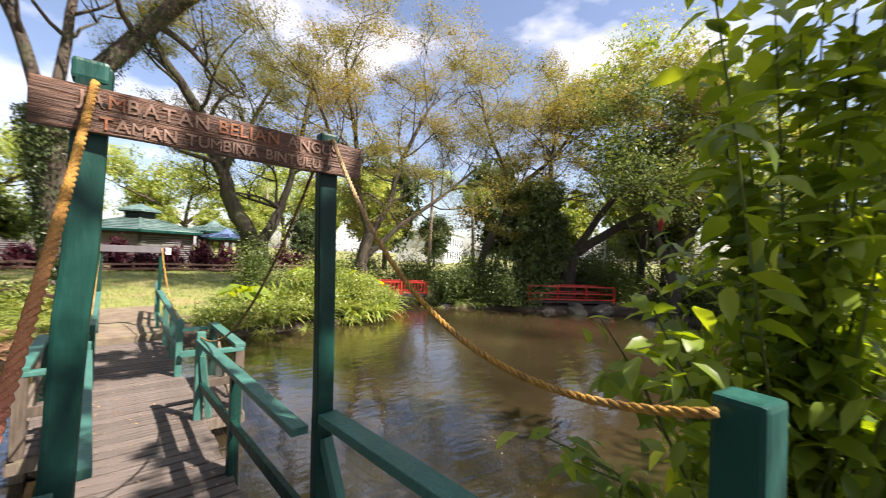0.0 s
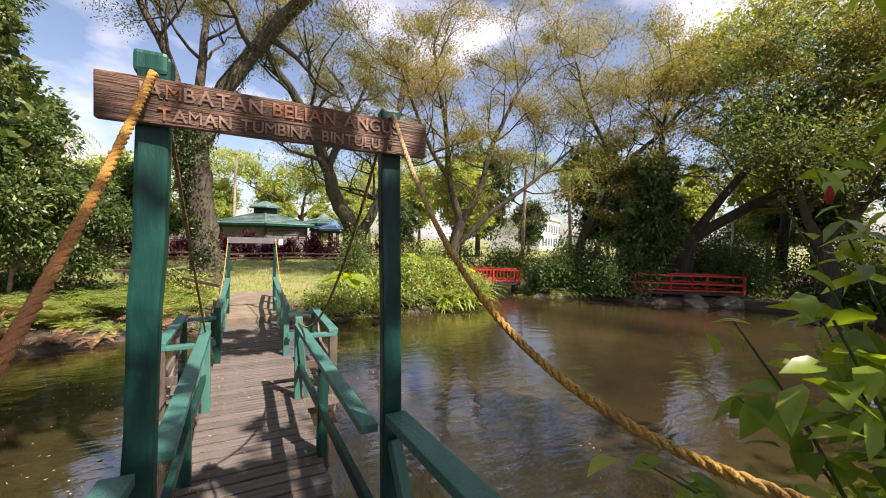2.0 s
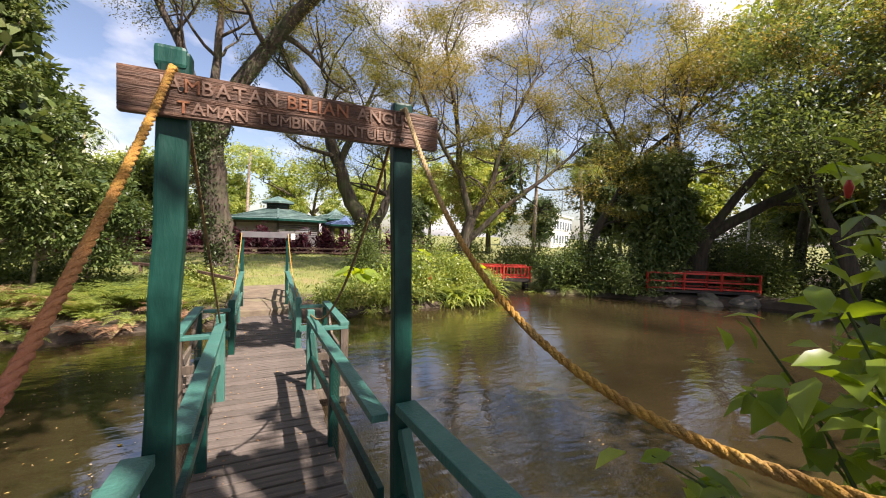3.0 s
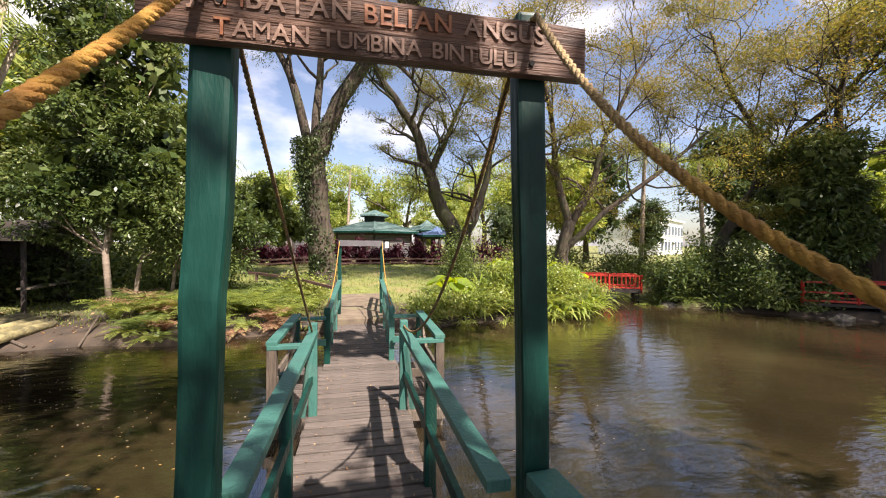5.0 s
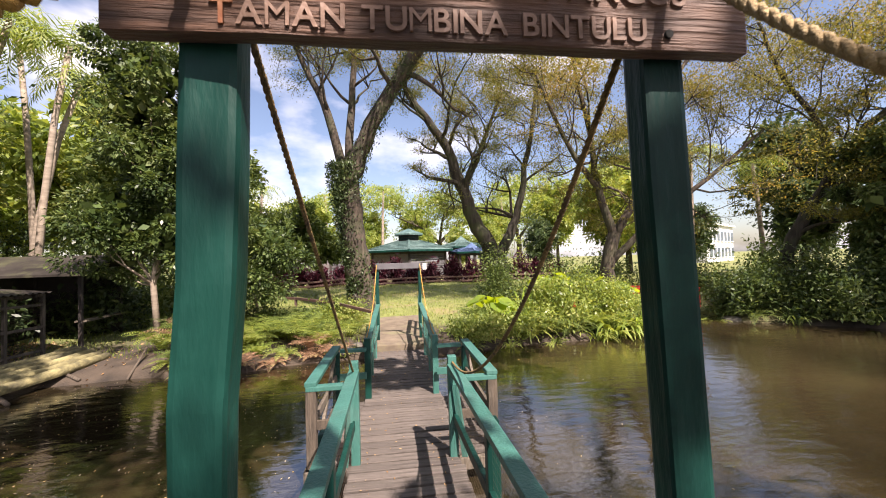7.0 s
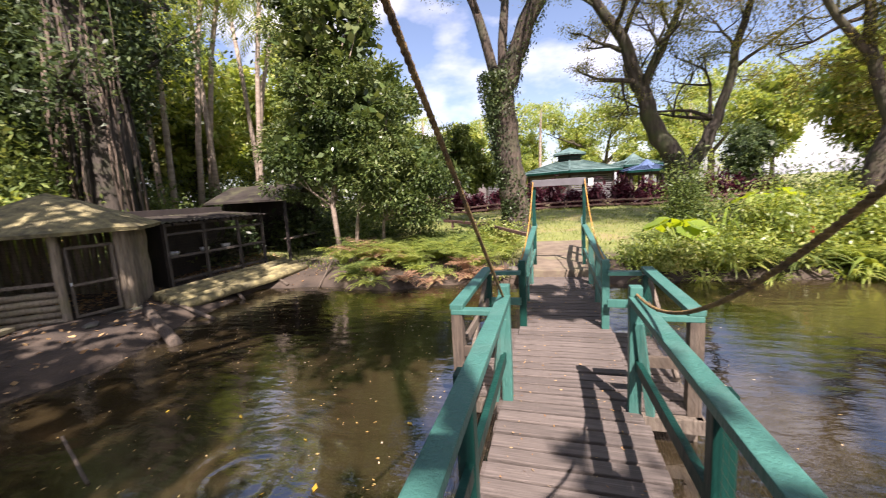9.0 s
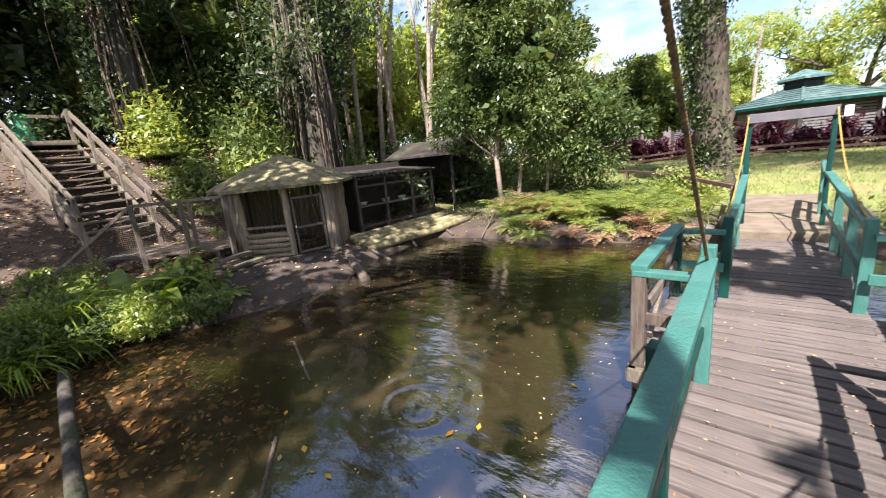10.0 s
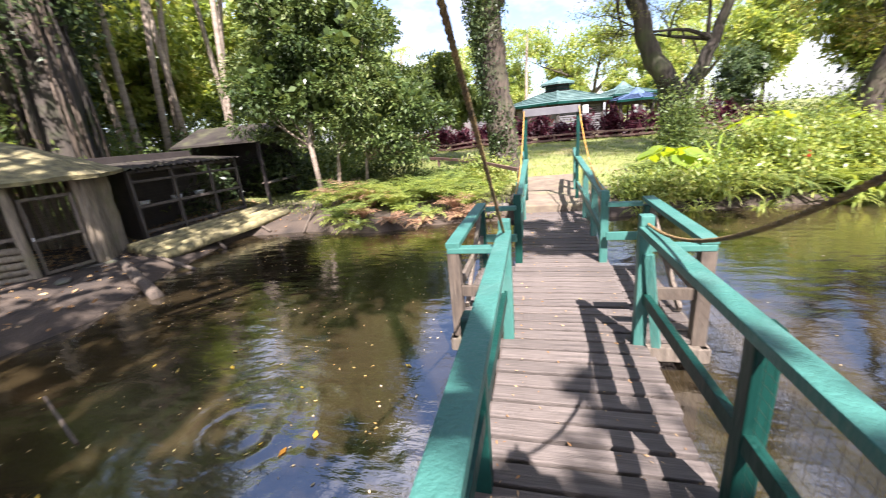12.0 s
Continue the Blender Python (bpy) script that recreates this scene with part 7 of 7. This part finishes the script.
def pavilion(name, label, at, rz, R0, wall_h, roof_mat, cup=True, walls=True, n=8, rise=0.19, cup_r=0.36):
    p = thing(name, label, "pavilion", at, rz)
    c = [Vector((R0 * math.cos(2 * math.pi * (k + 0.5) / n), R0 * math.sin(2 * math.pi * (k + 0.5) / n), 0)) for k in range(n)]
    part("floor_slab", mesh_from("floor_slab", *tube([(0, 0, -0.3), (0, 0, 0.12)], [R0 * 1.12, R0 * 1.12], n), M_CONC), None, p)
    for k in range(n):
        a, b = c[k], c[(k + 1) % n]
        part("post", beam(a, a + Vector((0, 0, wall_h)), 0.16, 0.16, 0.01, up=(0, 1, 0)), M_DARKWALL, p)
        part("wall_beam", beam(a + Vector((0, 0, wall_h - 0.14)), b + Vector((0, 0, wall_h - 0.14)), 0.12, 0.28, 0.01), M_DARKWALL, p)
        if walls:
            if k % 2 == 1:
                part("wall_panel", beam(a + Vector((0, 0, 0.95)), b + Vector((0, 0, 0.95)), 0.06, 1.7, 0.005), M_GREYBOARD, p, "faded grey mural panel")
            else:
                lv = part("louvre", beam(a + Vector((0, 0, wall_h - 0.32)), b + Vector((0, 0, wall_h - 0.32)), 0.06, 0.05, 0.004), M_GREYSLAT, p, "grey louvred screen")
                for j in range(14):
                    z = 0.2 + j * 0.125
                    part("slat", beam(a + Vector((0, 0, z)), b + Vector((0, 0, z)), 0.05, 0.085, 0.004, up=(0.2, 0.2, 0.9)), M_GREYSLAT, lv)
    ztop, ri, ro = wall_h + R0 * rise, R0 * (cup_r + 0.02), R0 * 1.2
    part("roof", mesh_from("roof", *ring_roof(n, ri, ztop, ro, wall_h - 0.02), roof_mat), None, p)
    part("ceiling", mesh_from("ceiling", *ring_roof(n, ri * 0.9, ztop - 0.25, R0 * 1.02, wall_h - 0.06, 0.03), M_DARKWALL), None, p)
    for k in range(n):
        a = 2 * math.pi * (k + 0.5) / n
        d = Vector((math.cos(a), math.sin(a), 0))
        e = Vector((math.cos(a + 2 * math.pi / n), math.sin(a + 2 * math.pi / n), 0))
        part("ridge_cap", beam(d * ri + Vector((0, 0, ztop + 0.03)), d * ro + Vector((0, 0, wall_h + 0.01)), 0.12, 0.05, 0.004), roof_mat, p)
        part("fascia", beam(d * ro * 1.003 + Vector((0, 0, wall_h - 0.08)), e * ro * 1.003 + Vector((0, 0, wall_h - 0.08)), 0.03, 0.13, 0.004), M_GREEN_DARK, p)
        for j in range(1, 7):
            f = j / 7
            q0, q1 = ri + (ro - ri) * f, wall_h - 0.02 + (ztop - wall_h + 0.02) * (1 - f)
            part("shingle_course", beam(d * q0 + Vector((0, 0, q1 + 0.015)), e * q0 + Vector((0, 0, q1 + 0.015)), 0.06, 0.02, 0), roof_mat, p)
    if cup:
        part("lantern", mesh_from("lantern", *tube([(0, 0, ztop - 0.1), (0, 0, ztop + 0.52)], [R0 * cup_r] * 2, n), M_DARKWALL), None, p)
        for k in range(n):
            a, e = 2 * math.pi * (k + 0.5) / n, 2 * math.pi * (k + 1.5) / n
            for z in (0.12, 0.27):
                rr_ = R0 * cup_r * 1.03
                part("lantern_louvre", beam((rr_ * math.cos(a), rr_ * math.sin(a), ztop + z), (rr_ * math.cos(e), rr_ * math.sin(e), ztop + z), 0.03, 0.05, 0), M_GREEN_DARK, p)
        part("lantern_roof", mesh_from("lantern_roof", *ring_roof(n, 0.02, ztop + 0.92, R0 * (cup_r + 0.12), ztop + 0.50), roof_mat), None, p)
    else:
        part("roof_cap", mesh_from("roof_cap", *ring_roof(n, 0.02, wall_h + R0 * 0.46, ri * 1.03, ztop - 0.02), roof_mat), None, p)
    return p


pavilion("garden_pavilion", "six-sided dark pavilion with a two-tiered green roof", on(0.93, 27.5, 0.1), -2, 2.92, 1.92, M_ROOF, n=6, rise=0.24, cup_r=0.28)
pavilion("garden_pavilion", "pale green-roofed pavilion far across the lawn", on(-6.2, 33.0, 0.1), 0, 2.6, 2.5, M_ROOF)
pavilion("garden_gazebo", "open gazebo with a blue tiled roof", on(5.4, 26.5, 0.1), 20, 1.4, 1.75, M_ROOF_BLUE, False, False)
pavilion("garden_gazebo", "open gazebo with a green roof", on(5.6, 32, 0.2), 0, 2.0, 2.2, M_ROOF, False, False)

low_fence = thing("low_fence", "low dark brown timber fence along the lawn", "fence")
for i in range(13):
    x = -10 + i * 1.75
    part("post", beam((x, 20.6, gz(x, 20.6) - 0.2), (x, 20.6, gz(x, 20.6) + 0.42), 0.10, 0.10, 0.008, up=(0, 1, 0)), M_RAIL, low_fence)
    if i < 12:
        for z in (0.14, 0.36):
            part("rail", beam((x, 20.55, gz(x, 20.6) + z), (x + 1.75, 20.55, gz(x + 1.75, 20.6) + z), 0.05, 0.09, 0.006), M_RAIL, low_fence)
hand = thing("path_railing", "rustic brown timber railing beside the path", "railing")
HP = [(-0.62, 8.3), (-1.7, 9.5), (-2.9, 10.6), (-4.3, 11.6)]
for x, y in HP:
    part("post", beam((x, y, gz(x, y) - 0.2), (x, y, gz(x, y) + 0.62), 0.065, 0.065, 0.008, up=(0, 1, 0)), M_OLDWOOD if x > -2 else M_RAIL, hand)
for (xa, ya), (xb, yb) in zip(HP, HP[1:]):
    part("rail", beam((xa, ya, gz(xa, ya) + 0.62), (xb, yb, gz(xb, yb) + 0.62), 0.06, 0.07, 0.006), M_RAIL, hand)


def red_bridge(label, a, b, rail_h, gap, slats):
    t = thing("red_footbridge", label, "footbridge")
    a, b = Vector(a), Vector(b)
    d = (b - a).normalized()
    s = Vector((-d.y, d.x, 0)) * 0.45
    L = (b - a).length
    part("deck", beam(a, b, 1.0, 0.08, 0.006), M_DARKWALL, t)
    for sg in (-1, 1):
        n = max(2, int(round(L / 1.1)))
        for i in range(n + 1):
            p = a.lerp(b, i / n) + s * sg
            part("post", beam(p + Vector((0, 0, -0.05)), p + Vector((0, 0, rail_h + 0.04)), 0.06, 0.06, 0.006, up=(0, 1, 0)), M_RED, t)
        zz = (rail_h, 0.12) if slats else (rail_h, rail_h * 0.55, 0.1)
        for z in zz:
            part("rail", beam(a + s * sg + Vector((0, 0, z)), b + s * sg + Vector((0, 0, z)), 0.04, 0.055, 0.006), M_RED, t)
        if slats:
            m = int(L / 0.13)
            for i in range(m):
                p = a.lerp(b, (i + 0.5) / m) + s * sg
                part("slat", beam(p + Vector((0, 0, 0.1)), p + Vector((0, 0, rail_h)), 0.06, 0.025, 0.003, up=(d.x, d.y, 0)), M_RED, t)
    for f in (0.05, 0.5, 0.95):
        for sg in (-1, 1):
            p = a.lerp(b, f) + s * sg * 0.8
            part("pile", beam(p + Vector((0, 0, -0.9)), p, 0.10, 0.10, 0.01, up=(0, 1, 0)), M_DARKWALL, t)
    return t


red_bridge("red slatted footbridge over the pond's inlet", (7.58, 11.3, 0.05), (9.35, 10.38, 0.05), 0.52, 0.12, True)
red_bridge("low red railed footbridge along the rocky bank", (12.0, 7.4, 0.05), (14.9, 5.5, 0.05), 0.60, 0.4, False)

block = thing("white_building", "white modern building with rows of windows far off", "building", (42, 50, 0), 35)
part("wall", box(-7, 7, -4, 4, -1, 5.2, 0.05), M_WHITEWALL, block)
part("roof", box(-7.3, 7.3, -4.3, 4.3, 5.2, 5.5, 0.05), M_WHITEWALL, block)
M_GLASS = shader("window_glass", (0.10, 0.14, 0.18), 0.08, color2=(0.07, 0.10, 0.14), scale=1)
for r_ in range(2):
    for c_ in range(7):
        w = part("window", beam((-5.7 + c_ * 1.9, -4.02, 1.6 + r_ * 2.2), (-4.6 + c_ * 1.9, -4.02, 1.6 + r_ * 2.2), 0.08, 1.3, 0.01), M_GLASS, block)
        part("sill", beam((-5.8 + c_ * 1.9, -4.06, 0.9 + r_ * 2.2), (-4.5 + c_ * 1.9, -4.06, 0.9 + r_ * 2.2), 0.16, 0.08, 0.01), M_WHITEWALL, w)
lamp = thing("lamp_post", "slim pale lamp post beyond the pond", "lamp post", on(16.4, 6.4))
part("pole", mesh_from("pole", *tube([(0, 0, 0), (0, 0, 2.6)], [0.05, 0.04], 8), M_WHITEWALL, True), None, lamp)
part("lamp_head", mesh_from("lamp_head", *tube([(0, 0, 2.6), (0, 0, 2.65), (0, 0, 2.85)], [0.05, 0.14, 0.08], 10), M_WHITEWALL, True), None, lamp)

# ---- planks of the deck ----
PLANK = mesh_from("plank", *(lambda b: ([v.co.copy() for v in b.verts], [tuple(v.index for v in f.verts) for f in b.faces]))(beam((-0.47, 0, 0), (0.47, 0, 0), 0.105, 0.034, 0.005)), M_DECK)
rngp = random.Random(4)
yy = -2.6
while yy < FAR - 0.04:
    p = new("plank", PLANK)
    p.parent = bridge
    p.matrix_basis = pose(rngp.uniform(-0.012, 0.012), yy, -0.016 + rngp.uniform(-0.003, 0.002), rngp.uniform(-0.7, 0.7), rngp.uniform(-0.3, 0.3), rngp.uniform(-0.5, 0.5))
    yy += 0.13
for s in (-1, 1):
    yy = 2.68
    while yy < 4.0:
        p = new("plank", PLANK)
        p.parent = bridge
        p.matrix_basis = pose(s * 0.64, yy, -0.030 + rngp.uniform(-0.003, 0.002), 0, 0, rngp.uniform(-0.5, 0.5)) @ Matrix.Diagonal((0.37, 1, 1, 1))
        yy += 0.13
